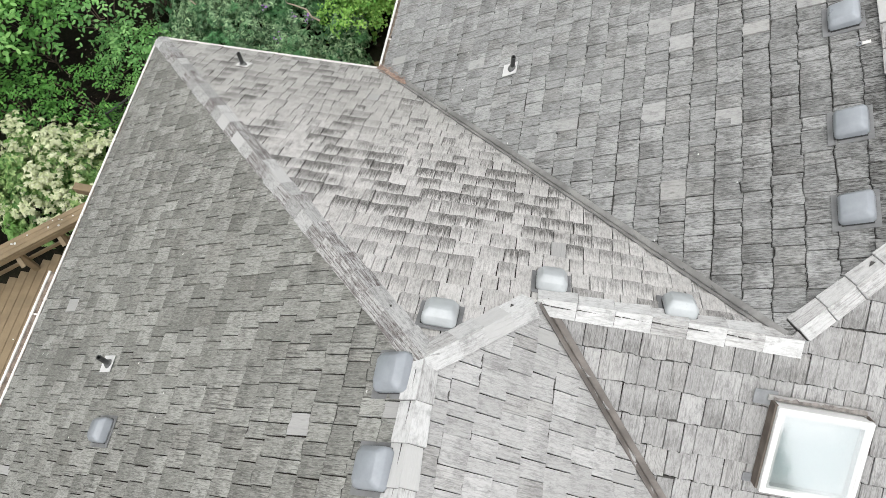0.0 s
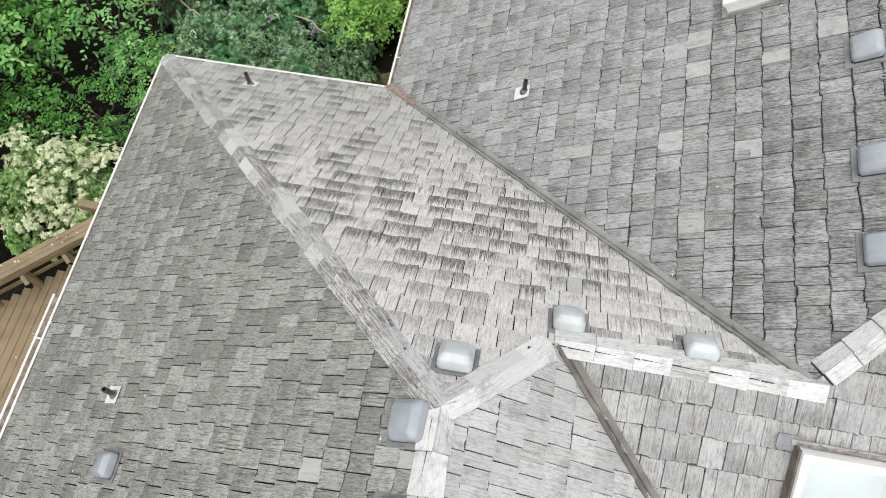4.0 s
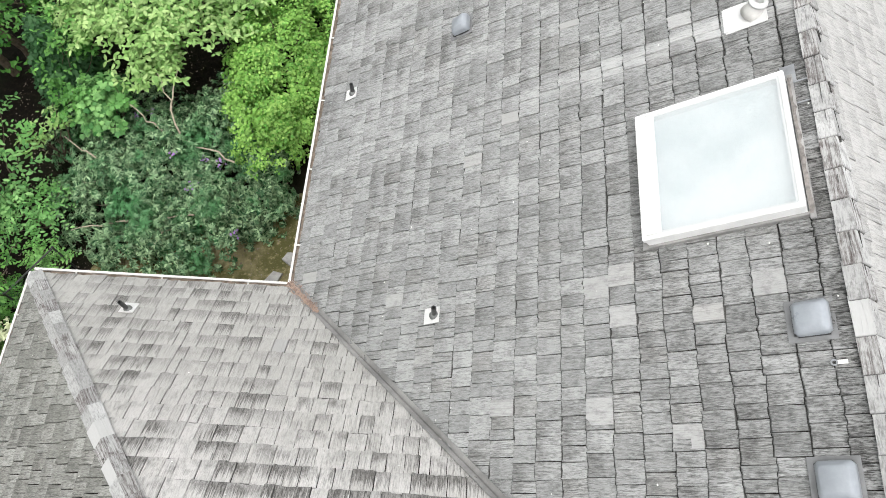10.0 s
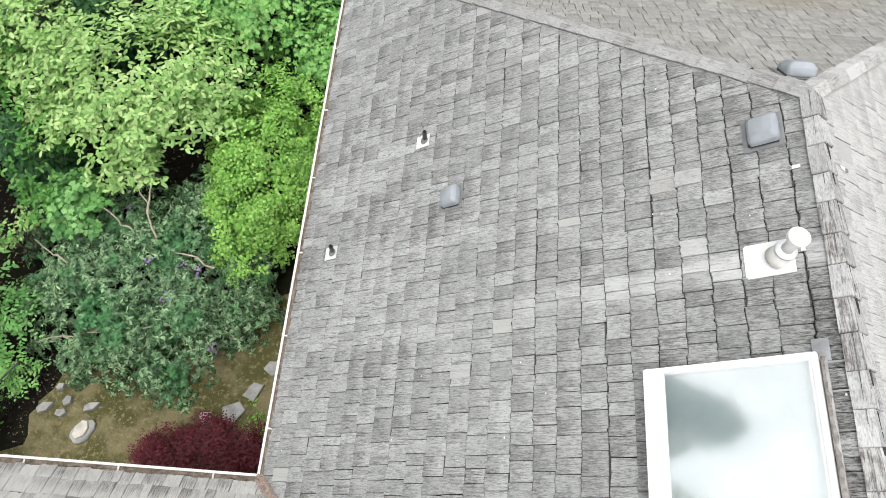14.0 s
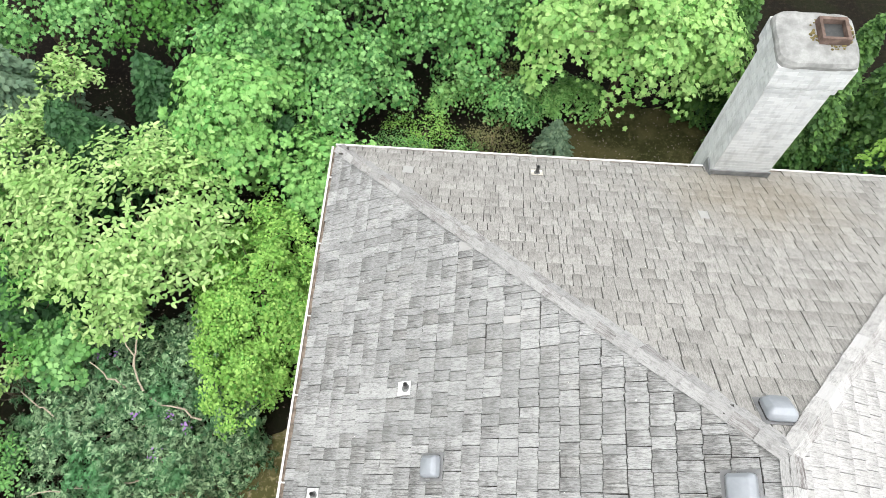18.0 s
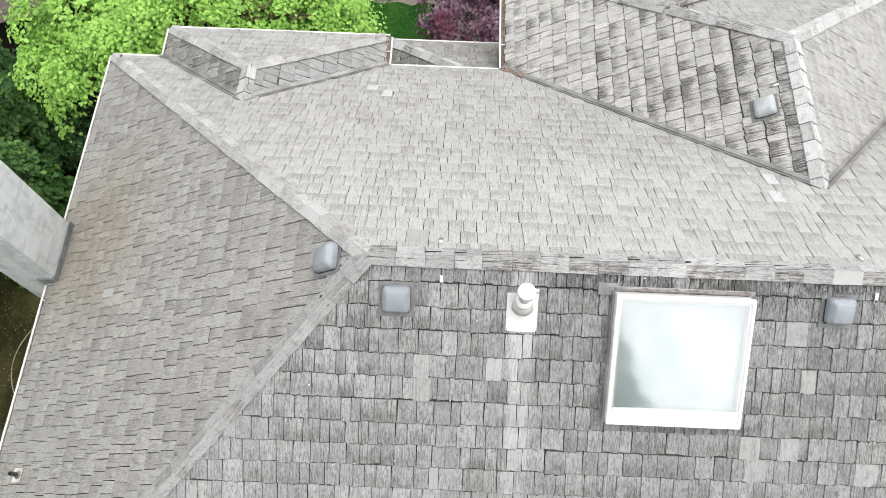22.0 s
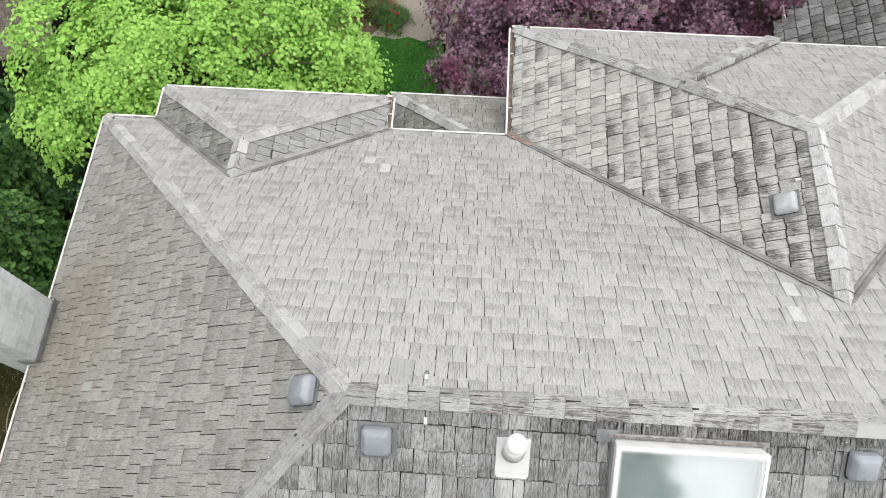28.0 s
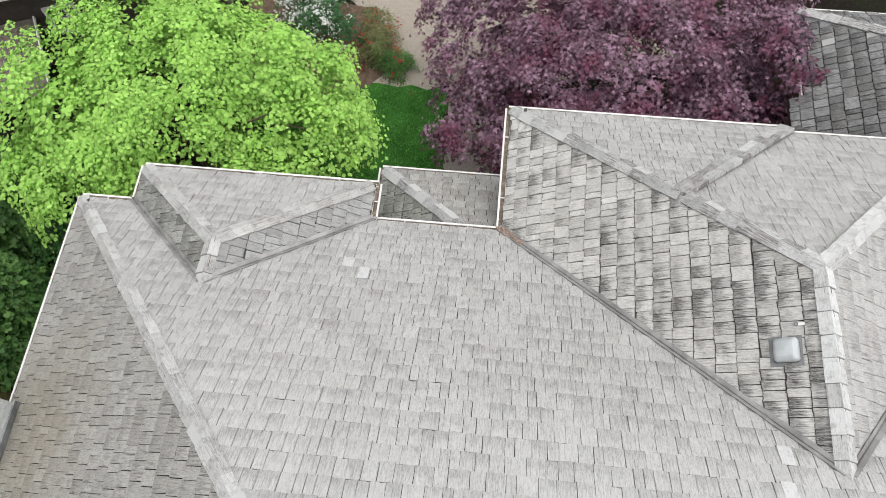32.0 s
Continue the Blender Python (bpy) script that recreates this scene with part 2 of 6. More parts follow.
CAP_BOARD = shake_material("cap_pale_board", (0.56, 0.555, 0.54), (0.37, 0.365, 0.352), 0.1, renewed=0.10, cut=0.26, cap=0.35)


def plain(name, col, rough=0.6, metal=0.0, vary=0.25, scale=6.0, bump=0.15, grit=60.0):
    """A surface with broad stains, fine grit and slight relief."""
    k = Mat(name, rough, metal)
    p = k.place()
    a, b = k.noise(p, scale, 5.0, 0.6), k.noise(p, grit, 3.0, 0.6)
    lo = tuple(c * (1 - vary) for c in col)
    hi = tuple(min(0.9, c * (1 + vary * 0.6)) for c in col)
    c = k.mix(k.ramp(a, 0.3, 0.7), lo, hi)
    c = k.mix(k.ramp(b, 0.35, 0.7, 0.0, vary * 0.6), c, tuple(x * 0.6 for x in col))
    k.colour(c)
    k.put(k.b.inputs["Roughness"], k.ramp(a, 0.2, 0.8, min(1, rough + 0.1), max(0.05, rough - 0.1)))
    k.bump(k.math("ADD", k.math("MULTIPLY", a, 0.5), b), bump, 0.004)
    return k.m


DECK_WOOD = plain("roof_boards", (0.035, 0.03, 0.026), 0.9)
FLASH = plain("valley_metal", (0.36, 0.353, 0.343), 0.55, 0.35, 0.35, 3.0)
FLASH_BROWN = plain("stained_valley_metal", (0.235, 0.212, 0.195), 0.6, 0.3, 0.35, 3.0)
LEAD = plain("dull_metal", (0.30, 0.31, 0.32), 0.5, 0.5, 0.3, 5.0)
GUTTER = plain("gutter_white", (0.74, 0.72, 0.69), 0.45, 0.0, 0.12, 4.0, 0.05)
DEBRIS = plain("roof_debris", (0.25, 0.205, 0.165), 0.95, 0.0, 0.5, 14.0, 0.6, 120.0)
HEAD_LITTER = plain("flashing_litter", (0.27, 0.25, 0.235), 0.95, 0.0, 0.4, 20.0, 0.6, 120.0)
NEW_SHAKE = shake_material("replacement_shake_wood", (0.46, 0.46, 0.452), (0.36, 0.36, 0.352), 0.08, renewed=0.0, cut=0.2)
NEW_PALE = shake_material("bleached_shake_wood", (0.62, 0.622, 0.617), (0.53, 0.532, 0.527), 0.05, renewed=0.0, cut=0.15)
NEEDLES = plain("fallen_needles", (0.36, 0.265, 0.215), 0.95, 0.0, 0.5, 20.0, 0.6, 150.0)
VENT = plain("vent_plastic", (0.31, 0.333, 0.36), 0.36, 0.0, 0.12, 5.0, 0.04)
VENT_PALE = plain("vent_plastic_pale", (0.46, 0.485, 0.495), 0.35, 0.0, 0.12, 5.0, 0.04)
FLANGE = plain("vent_flange", (0.20, 0.203, 0.205), 0.6, 0.0, 0.2, 8.0)
PIPE = plain("pipe_black", (0.045, 0.047, 0.046), 0.5, 0.0, 0.3, 10.0)
COLLAR = plain("pipe_collar", (0.20, 0.205, 0.20), 0.6, 0.0, 0.3, 12.0)
WHITE = plain("white_enamel", (0.70, 0.70, 0.69), 0.35, 0.0, 0.06, 5.0, 0.03)
WHITE_FRAME = plain("skylight_frame_paint", (0.78, 0.78, 0.77), 0.4, 0.0, 0.1, 5.0, 0.05)
TINT = plain("milky_panel", (0.76, 0.875, 0.89), 0.6, 0.0, 0.3, 1.5, 0.02)
SIDING = plain("house_siding", (0.15, 0.105, 0.07), 0.75, 0.0, 0.25, 2.0, 0.1)
BROWN_BOARD = plain("brown_stained_board", (0.26, 0.195, 0.115), 0.6, 0.0, 0.18, 3.0, 0.08)
DARK_SIDING = plain("dark_siding", (0.07, 0.056, 0.05), 0.7, 0.0, 0.2, 3.0)
STONE = plain("garden_stone", (0.40, 0.395, 0.38), 0.85, 0.0, 0.3, 5.0, 0.5)
STONE_PALE = plain("pale_boulder", (0.66, 0.62, 0.55), 0.85, 0.0, 0.25, 5.0, 0.5)
GRAVEL = plain("gravel", (0.37, 0.325, 0.275), 0.95, 0.0, 0.35, 40.0, 0.8, 160.0)
PATH_STONE = plain("path_aggregate", (0.33, 0.29, 0.26), 0.9, 0.0, 0.3, 40.0, 0.5, 160.0)
BARK = plain("bark", (0.16, 0.125, 0.095), 0.9, 0.0, 0.4, 12.0, 0.6)
BARK_PALE = plain("bare_branch", (0.46, 0.40, 0.31), 0.85, 0.0, 0.25, 12.0, 0.4)
CLAY = plain("clay_flue", (0.16, 0.115, 0.095), 0.8, 0.0, 0.4, 8.0, 0.3)
MOSS_FOOT = plain("liner_moss", (0.17, 0.14, 0.06), 0.95, 0.0, 0.5, 20.0, 0.6, 90.0)
CROWN_CEMENT = plain("chimney_cement", (0.31, 0.315, 0.305), 0.9, 0.0, 0.3, 6.0, 0.5)
MORTAR = plain("mortar", (0.60, 0.605, 0.60), 0.95, 0.0, 0.2, 10.0, 0.4)


def brick_paint():
    k = Mat("whitewashed_brick", 0.85)
    r, p = k.chance(), k.place()
    a = k.noise(p, 7.0, 5.0, 0.65)
    col = k.mix(r, (0.52, 0.54, 0.545), (0.69, 0.71, 0.71))
    col = k.mix(k.ramp(a, 0.40, 0.62, 0.0, 0.8), col, (0.66, 0.68, 0.675))
    drip = k.noise(k.vec("MULTIPLY", p, (7.0, 7.0, 1.6)), 1.0, 5.0, 0.65)
    k.colour(k.mix(k.ramp(drip, 0.48, 0.66, 0.0, 0.42), col, (0.36, 0.37, 0.37)))
    k.bump(k.noise(p, 45.0, 4.0, 0.6), 0.4, 0.004)
    return k.m


BRICK = brick_paint()


def glass_material():
    k = Mat("glass", 0.03)
    out = k.n["Material Output"]
    clear = k.n.new("ShaderNodeBsdfTransparent")
    clear.inputs[0].default_value = (0.96, 0.985, 0.985, 1)
    shine = k.n.new("ShaderNodeBsdfGlossy")
    shine.inputs["Roughness"].default_value = 0.07
    mixer = k.n.new("ShaderNodeMixShader")
    mixer.inputs[0].default_value = 0.35
    k.l.new(clear.outputs[0], mixer.inputs[1]), k.l.new(shine.outputs[0], mixer.inputs[2])
    k.l.new(mixer.outputs[0], out.inputs[0])
    return k.m


GLASS = glass_material()


def leaf_material(name, a, b, c, gloss=0.5, through_light=0.17):
    """Leaves: a tone of its own for each, broad patches, light passing through."""
    k = Mat(name, gloss)
    r, p = k.chance(), k.place()
    col = k.mix(r, a, b)
    col = k.mix(k.ramp(k.noise(p, 1.3, 3.0, 0.5), 0.45, 0.7), col, c)
    col = k.mix(k.ramp(k.noise(p, 3.1, 3.0, 0.6), 0.36, 0.56, 0.4, 0.0), col, tuple(x * 0.5 for x in a))
    k.colour(col)
    k.b.inputs["Specular IOR Level"].default_value = 0.3
    t = k.n.new("ShaderNodeBsdfTranslucent")
    k.l.new(col, t.inputs[0])
    m = k.n.new("ShaderNodeMixShader")
    m.inputs[0].default_value = through_light
    k.l.new(k.b.outputs[0], m.inputs[1]), k.l.new(t.outputs[0], m.inputs[2])
    k.l.new(m.outputs[0], k.n["Material Output"].inputs[0])
    return k.m


LEAF_LIME = leaf_material("leaf_lime", (0.28, 0.545, 0.09), (0.43, 0.69, 0.16), (0.35, 0.61, 0.12))
LEAF_MAPLE = leaf_material("leaf_maple", (0.12, 0.36, 0.08), (0.38, 0.66, 0.21), (0.25, 0.53, 0.14))
LEAF_WOOD = leaf_material("leaf_woodland", (0.045, 0.19, 0.042), (0.33, 0.62, 0.21), (0.17, 0.42, 0.105))
LEAF_UNDER = leaf_material("leaf_undergrowth", (0.028, 0.13, 0.02), (0.20, 0.47, 0.095), (0.085, 0.26, 0.042))
LEAF_PALE = leaf_material("leaf_pale", (0.17, 0.38, 0.08), (0.56, 0.74, 0.31), (0.34, 0.57, 0.17))
LEAF_HEDGE = leaf_material("leaf_hedge", (0.12, 0.36, 0.05), (0.45, 0.71, 0.18), (0.31, 0.58, 0.12))
LEAF_RHODO = leaf_material("leaf_rhododendron", (0.014, 0.09, 0.028), (0.45, 0.64, 0.36), (0.11, 0.31, 0.12), 0.45, 0.2)
LEAF_RED = leaf_material("leaf_purple", (0.042, 0.009, 0.018), (0.43, 0.265, 0.365), (0.18, 0.055, 0.095), 0.45, 0.2)
LEAF_MAROON = leaf_material("leaf_maroon", (0.13, 0.02, 0.03), (0.22, 0.045, 0.06), (0.16, 0.03, 0.045))
LEAF_DARK = leaf_material("leaf_conifer", (0.03, 0.10, 0.035), (0.07, 0.18, 0.06), (0.05, 0.14, 0.05), 0.55, 0.15)
LEAF_CEDAR = leaf_material("leaf_cedar", (0.025, 0.085, 0.02), (0.17, 0.34, 0.08), (0.06, 0.155, 0.035), 0.55, 0.15)
LEAF_BLUE = leaf_material("leaf_spruce", (0.117, 0.208, 0.130), (0.221, 0.325, 0.195), (0.156, 0.260, 0.156), 0.55, 0.15)
LEAF_WHITE = leaf_material("leaf_variegated", (0.05, 0.17, 0.03), (0.48, 0.62, 0.26), (0.20, 0.40, 0.10))
LEAF_RUST = leaf_material("leaf_rusty", (0.13, 0.14, 0.05), (0.26, 0.24, 0.11), (0.14, 0.20, 0.06))
PETAL_WHITE = leaf_material("petal_white", (0.70, 0.72, 0.68), (0.80, 0.80, 0.78), (0.76, 0.77, 0.74))
PETAL_CREAM = leaf_material("petal_cream", (0.56, 0.63, 0.33), (0.82, 0.84, 0.62), (0.69, 0.74, 0.47))
PETAL_RED = leaf_material("petal_red", (0.36, 0.035, 0.025), (0.46, 0.07, 0.04), (0.40, 0.05, 0.03))
PETAL_VIOLET = leaf_material("petal_violet", (0.36, 0.20, 0.52), (0.46, 0.30, 0.62), (0.40, 0.24, 0.56))
GRASS = leaf_material("grass_blade", (0.042, 0.20, 0.025), (0.12, 0.36, 0.06), (0.075, 0.27, 0.04))


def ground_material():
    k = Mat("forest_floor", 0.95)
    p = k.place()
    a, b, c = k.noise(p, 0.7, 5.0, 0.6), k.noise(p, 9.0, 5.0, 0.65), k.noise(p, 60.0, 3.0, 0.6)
    # Near black: the shade of a dense understory is put into the soil colour.
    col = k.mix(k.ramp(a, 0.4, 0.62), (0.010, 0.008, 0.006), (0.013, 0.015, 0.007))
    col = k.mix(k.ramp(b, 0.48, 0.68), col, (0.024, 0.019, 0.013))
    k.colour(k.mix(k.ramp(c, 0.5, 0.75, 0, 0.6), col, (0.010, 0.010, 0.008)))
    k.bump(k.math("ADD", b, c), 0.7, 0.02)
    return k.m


def moss_material(name, lo, hi):
    k = Mat(name, 0.95)
    p = k.place()
    a, b, c = k.noise(p, 1.1, 5.0, 0.6), k.noise(p, 10.0, 5.0, 0.65), k.noise(p, 70.0, 3.0, 0.6)
    col = k.mix(k.ramp(a, 0.42, 0.6), lo, hi)
    col = k.mix(k.ramp(b, 0.5, 0.7), col, tuple(x * 1.25 for x in hi))
    k.colour(k.mix(k.ramp(c, 0.5, 0.75, 0, 0.5), col, (0.06, 0.055, 0.025)))
    k.bump(k.math("ADD", b, c), 0.6, 0.012)
    return k.m


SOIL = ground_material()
MOSS = moss_material("mossy_yard", (0.10, 0.098, 0.036), (0.245, 0.212, 0.115))
# Darker copy of the yard moss, with shade put into its colours.
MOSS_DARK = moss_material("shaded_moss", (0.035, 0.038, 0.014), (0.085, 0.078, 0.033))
BED = plain("bed_soil", (0.15, 0.105, 0.075), 0.95, 0.0, 0.35, 8.0, 0.6, 60.0)
PORCH_BOARD = plain("grey_brown_shingle", (0.17, 0.145, 0.125), 0.85, 0.0, 0.3, 6.0, 0.3)
LEAF_BIG = leaf_material("leaf_bigleaf", (0.15, 0.38, 0.08), (0.46, 0.68, 0.24), (0.30, 0.54, 0.15))
LAWN = plain("lawn_soil", (0.04, 0.14, 0.022), 0.95, 0.0, 0.35, 2.0, 0.5, 90.0)

# ---- building blocks ----
def mesh_from(name, verts, faces, material, uvs=None):
    me = bpy.data.meshes.new(name)
    me.from_pydata([tuple(v) for v in verts], [], faces)
    me.materials.append(material)
    if uvs is not None:
        layer = me.uv_layers.new(name="grain")
        loops = np.empty(len(me.loops), dtype=np.int32)
        me.loops.foreach_get("vertex_index", loops)
        layer.data.foreach_set("uv", np.asarray(uvs, dtype=np.float32)[loops].ravel())
    me.update()
    return me


def part(name, bm, material, parent, label="", smooth=False):
    """Links a bmesh as one mesh object under a thing or a part."""
    me = bpy.data.meshes.new(name)
    bm.to_mesh(me)
    bm.free()
    me.materials.append(material)
    if smooth:
        for p in me.polygons:
            p.use_smooth = True
    ob = new(name, me)
    if parent is not None:
        ob.parent = parent
    if label:
        tagged(ob, label)
    return ob


def box(size, at=(0, 0, 0), bevel=0.0, m=None):
    bm = bmesh.new()
    bmesh.ops.create_cube(bm, size=1.0, matrix=Matrix.Translation(at) @ Matrix.Diagonal((*size, 1)))
    if bevel:
        bmesh.ops.bevel(bm, geom=bm.edges[:], offset=bevel, segments=2, affect="EDGES", profile=0.6)
    if m is not None:
        bmesh.ops.transform(bm, matrix=m, verts=bm.verts)
    return bm


def tube(rings, n=16, close=True):
    """A round body through (centre, radius, [axis]) rings."""
    bm = bmesh.new()
    loops = []
    for i, (c, r) in enumerate(rings):
        a = Vector(rings[max(i - 1, 0)][0])
        b = Vector(rings[min(i + 1, len(rings) - 1)][0])
        d = (b - a).normalized() if (b - a).length > 1e-6 else Vector((0, 0, 1))
        s = d.orthogonal().normalized()
        t = d.cross(s)
        loops.append([bm.verts.new(Vector(c) + (s * math.cos(2 * math.pi * k / n) + t * math.sin(2 * math.pi * k / n)) * r) for k in range(n)])
    for p, q in zip(loops, loops[1:]):
        for k in range(n):
            bm.faces.new((p[k], p[(k + 1) % n], q[(k + 1) % n], q[k]))
    if close:
        bm.faces.new(loops[0][::-1])
        bm.faces.new(loops[-1])
    bmesh.ops.recalc_face_normals(bm, faces=bm.faces)
    return bm


def thing(name, m, label, category, group="", kind=""):
    ob = new(name)
    ob.empty_display_size = 0.2
    ob.matrix_world = m
    return tagged(ob, label, category, group, kind)


# ---- the house roof: hipped blocks with one eaves height and one pitch ----
EV, SL = 5.4, 0.72
XW, XE, YN, YS = -2.41, 7.47, 13.78, -2.64          # main block
WX0, WX1, WYN, WYS = -5.705, 4.24, 5.82, -7.0       # west block
EX1, EYN, EYS = 9.645, 7.30, 0.40                  # east wing
XR = (XW + XE) / 2
XC = (WX0 + WX1) / 2
ZR = EV + SL * (XE - XW) / 2


def west(x, y):
    return Vector((x, y, EV + SL * (x - XW)))


def east(x, y):
    return Vector((x, y, EV + SL * (XE - x)))


def north(x, y):
    return Vector((x, y, EV + SL * (YN - y)))


def south(x, y):
    return Vector((x, y, EV + SL * (y - YS)))


def wing_n(x, y):
    return Vector((x, y, EV + SL * (WYN - y)))


def wing_w(x, y):
    return Vector((x, y, EV + SL * (x - WX0)))


def wing_e(x, y):
    return Vector((x, y, EV + SL * (WX1 - x)))


def ewing_n(x, y):
    return Vector((x, y, EV + SL * (EYN - y)))


def ewing_e(x, y):
    return Vector((x, y, EV + SL * (EX1 - x)))


def ewing_s(x, y):
    return Vector((x, y, EV + SL * (y - EYS)))


half = (XE - XW) / 2
G_, H_ = west(XW, YN), east(XE, YN)
F_ = Vector((XR, YN - half, ZR))
R_ = Vector((XR, YS + half, ZR))
yj = (WYN + YS) / 2                                  # the low ridge between the blocks
E_ = south(XR - (R_.y - yj), yj)
C_ = Vector((XC, WYN - (XC - WX0), EV + SL * (XC - WX0)))
D_ = Vector((XC + (yj - C_.y), yj, E_.z))
A_, B_ = wing_n(WX0, WYN), wing_n(XW, WYN)
K_, P_ = ewing_n(XE, EYN), ewing_n(EX1, EYN)
he = (EYN - EYS) / 2
N_ = Vector((EX1 - he, EYN - he, EV + SL * he))
O_ = Vector((XE - he, EYN - he, EV + SL * he))
M_ = ewing_n(P_.x - 2.21, EYN - 2.21)
Q_ = ewing_e(EX1, EYN - 4.42)
EX2 = EX1 - 0.09                                     # eaves of the set-back stretch


def ewing_back(x, y):
    return Vector((x, y, EV + SL * (EX2 - x)))


# bay on the east side
BX, BY0, BY1 = 8.09, 9.21, 12.94
by = (BY0 + BY1) / 2
T_ = Vector((6.45, by, EV + SL * (BX - 6.45)))
S_ = east(XE - (BX - 6.45), by)
BS = (T_.z - EV) / (BY1 - by)


def bay_e(x, y):
    return Vector((x, y, EV + SL * (BX - x)))


def bay_n(x, y):
    return Vector((x, y, EV + BS * (BY1 - y)))


def bay_s(x, y):
    return Vector((x, y, EV + BS * (y - BY0)))


# low porch roof and the garage beyond
PX, PY, PZ = 9.10, 9.42, 4.10


def porch_e(x, y):
    return Vector((x, y, PZ + SL * (PX - x)))


def porch_n(x, y):
    return Vector((x, y, PZ + SL * (PY - y)))


GX, GY, GZ = 12.96, 2.09, 4.45


def garage_n(x, y):
    return Vector((x, y, GZ + SL * (GY - y)))


def garage_e(x, y):
    return Vector((x, y, GZ + SL * (GX - x)))


class Face:
    """A roof plane: convex pieces in plan, lifted by rise(x, y); eave is a point on the eaves and down the fall line in plan."""

    def __init__(self, name, rise, pieces, down, material, near, label, hole=None, skip=None, step=0.23, deck=True):
        self.name, self.material, self.near, self.label, self.hole, self.skip, self.step, self.deck = name, material, near, label, hole, skip, step, deck
        self.v = Vector((-down[0], -down[1], 0))
        o = rise(*pieces[0][0])
        a, b = rise(o.x, o.y), rise(o.x + self.v.x, o.y + self.v.y)
        self.v = (b - a).normalized()
        flat = Vector((self.v.x, self.v.y, 0)).normalized()
        self.u = Vector((flat.y, -flat.x, 0))
        self.n = self.u.cross(self.v).normalized()
        pts = [[rise(x, y) for x, y in piece] for piece in pieces]
        low = min((p for piece in pts for p in piece), key=lambda p: p.z)
        self.o = low
        self.pieces = [self.ccw([((p - low).dot(self.u), (p - low).dot(self.v)) for p in piece]) for piece in pts]

    @staticmethod
    def ccw(poly):
        area = sum(a[0] * b[1] - b[0] * a[1] for a, b in zip(poly, poly[1:] + poly[:1]))
        return poly if area > 0 else poly[::-1]

    def at(self, u, v, n=0.0):
        return self.o + self.u * u + self.v * v + self.n * n

    def uv(self, p):
        d = Vector(p) - self.o
        return d.dot(self.u), d.dot(self.v)

    def spot(self, u, v, n=0.0):
        """A pose on the face: x along the eaves, y up the slope, z out."""
        m = Matrix((self.u, self.v, self.n)).transposed().to_4x4()
        m.translation = self.at(u, v, n)
        return m

    def on(self, x, y, n=0.0):
        """A pose at the plan place (x, y)."""
        a = self.o
        z = a.z - (self.n.x * (x - a.x) + self.n.y * (y - a.y)) / self.n.z
        return self.spot(*self.uv((x, y, z)), n)


def clip(poly, window):
    """The part of a polygon inside a convex window (both counter-clockwise)."""
    out = list(poly)
    for (ax, ay), (bx, by_) in zip(window, window[1:] + window[:1]):
        src, out = out, []
        if not src:
            break
        side = [(bx - ax) * (y - ay) - (by_ - ay) * (x - ax) for x, y in src]
        for i in range(len(src)):
            j = (i + 1) % len(src)
            if side[i] >= 0:
                out.append(src[i])
            if (side[i] >= 0) != (side[j] >= 0):
                f = side[i] / (side[i] - side[j])
                out.append((src[i][0] + f * (src[j][0] - src[i][0]), src[i][1] + f * (src[j][1] - src[i][1])))
    return out


def area(poly):
    return abs(sum(a[0] * b[1] - b[0] * a[1] for a, b in zip(poly, poly[1:] + poly[:1]))) / 2 if len(poly) > 2 else 0.0


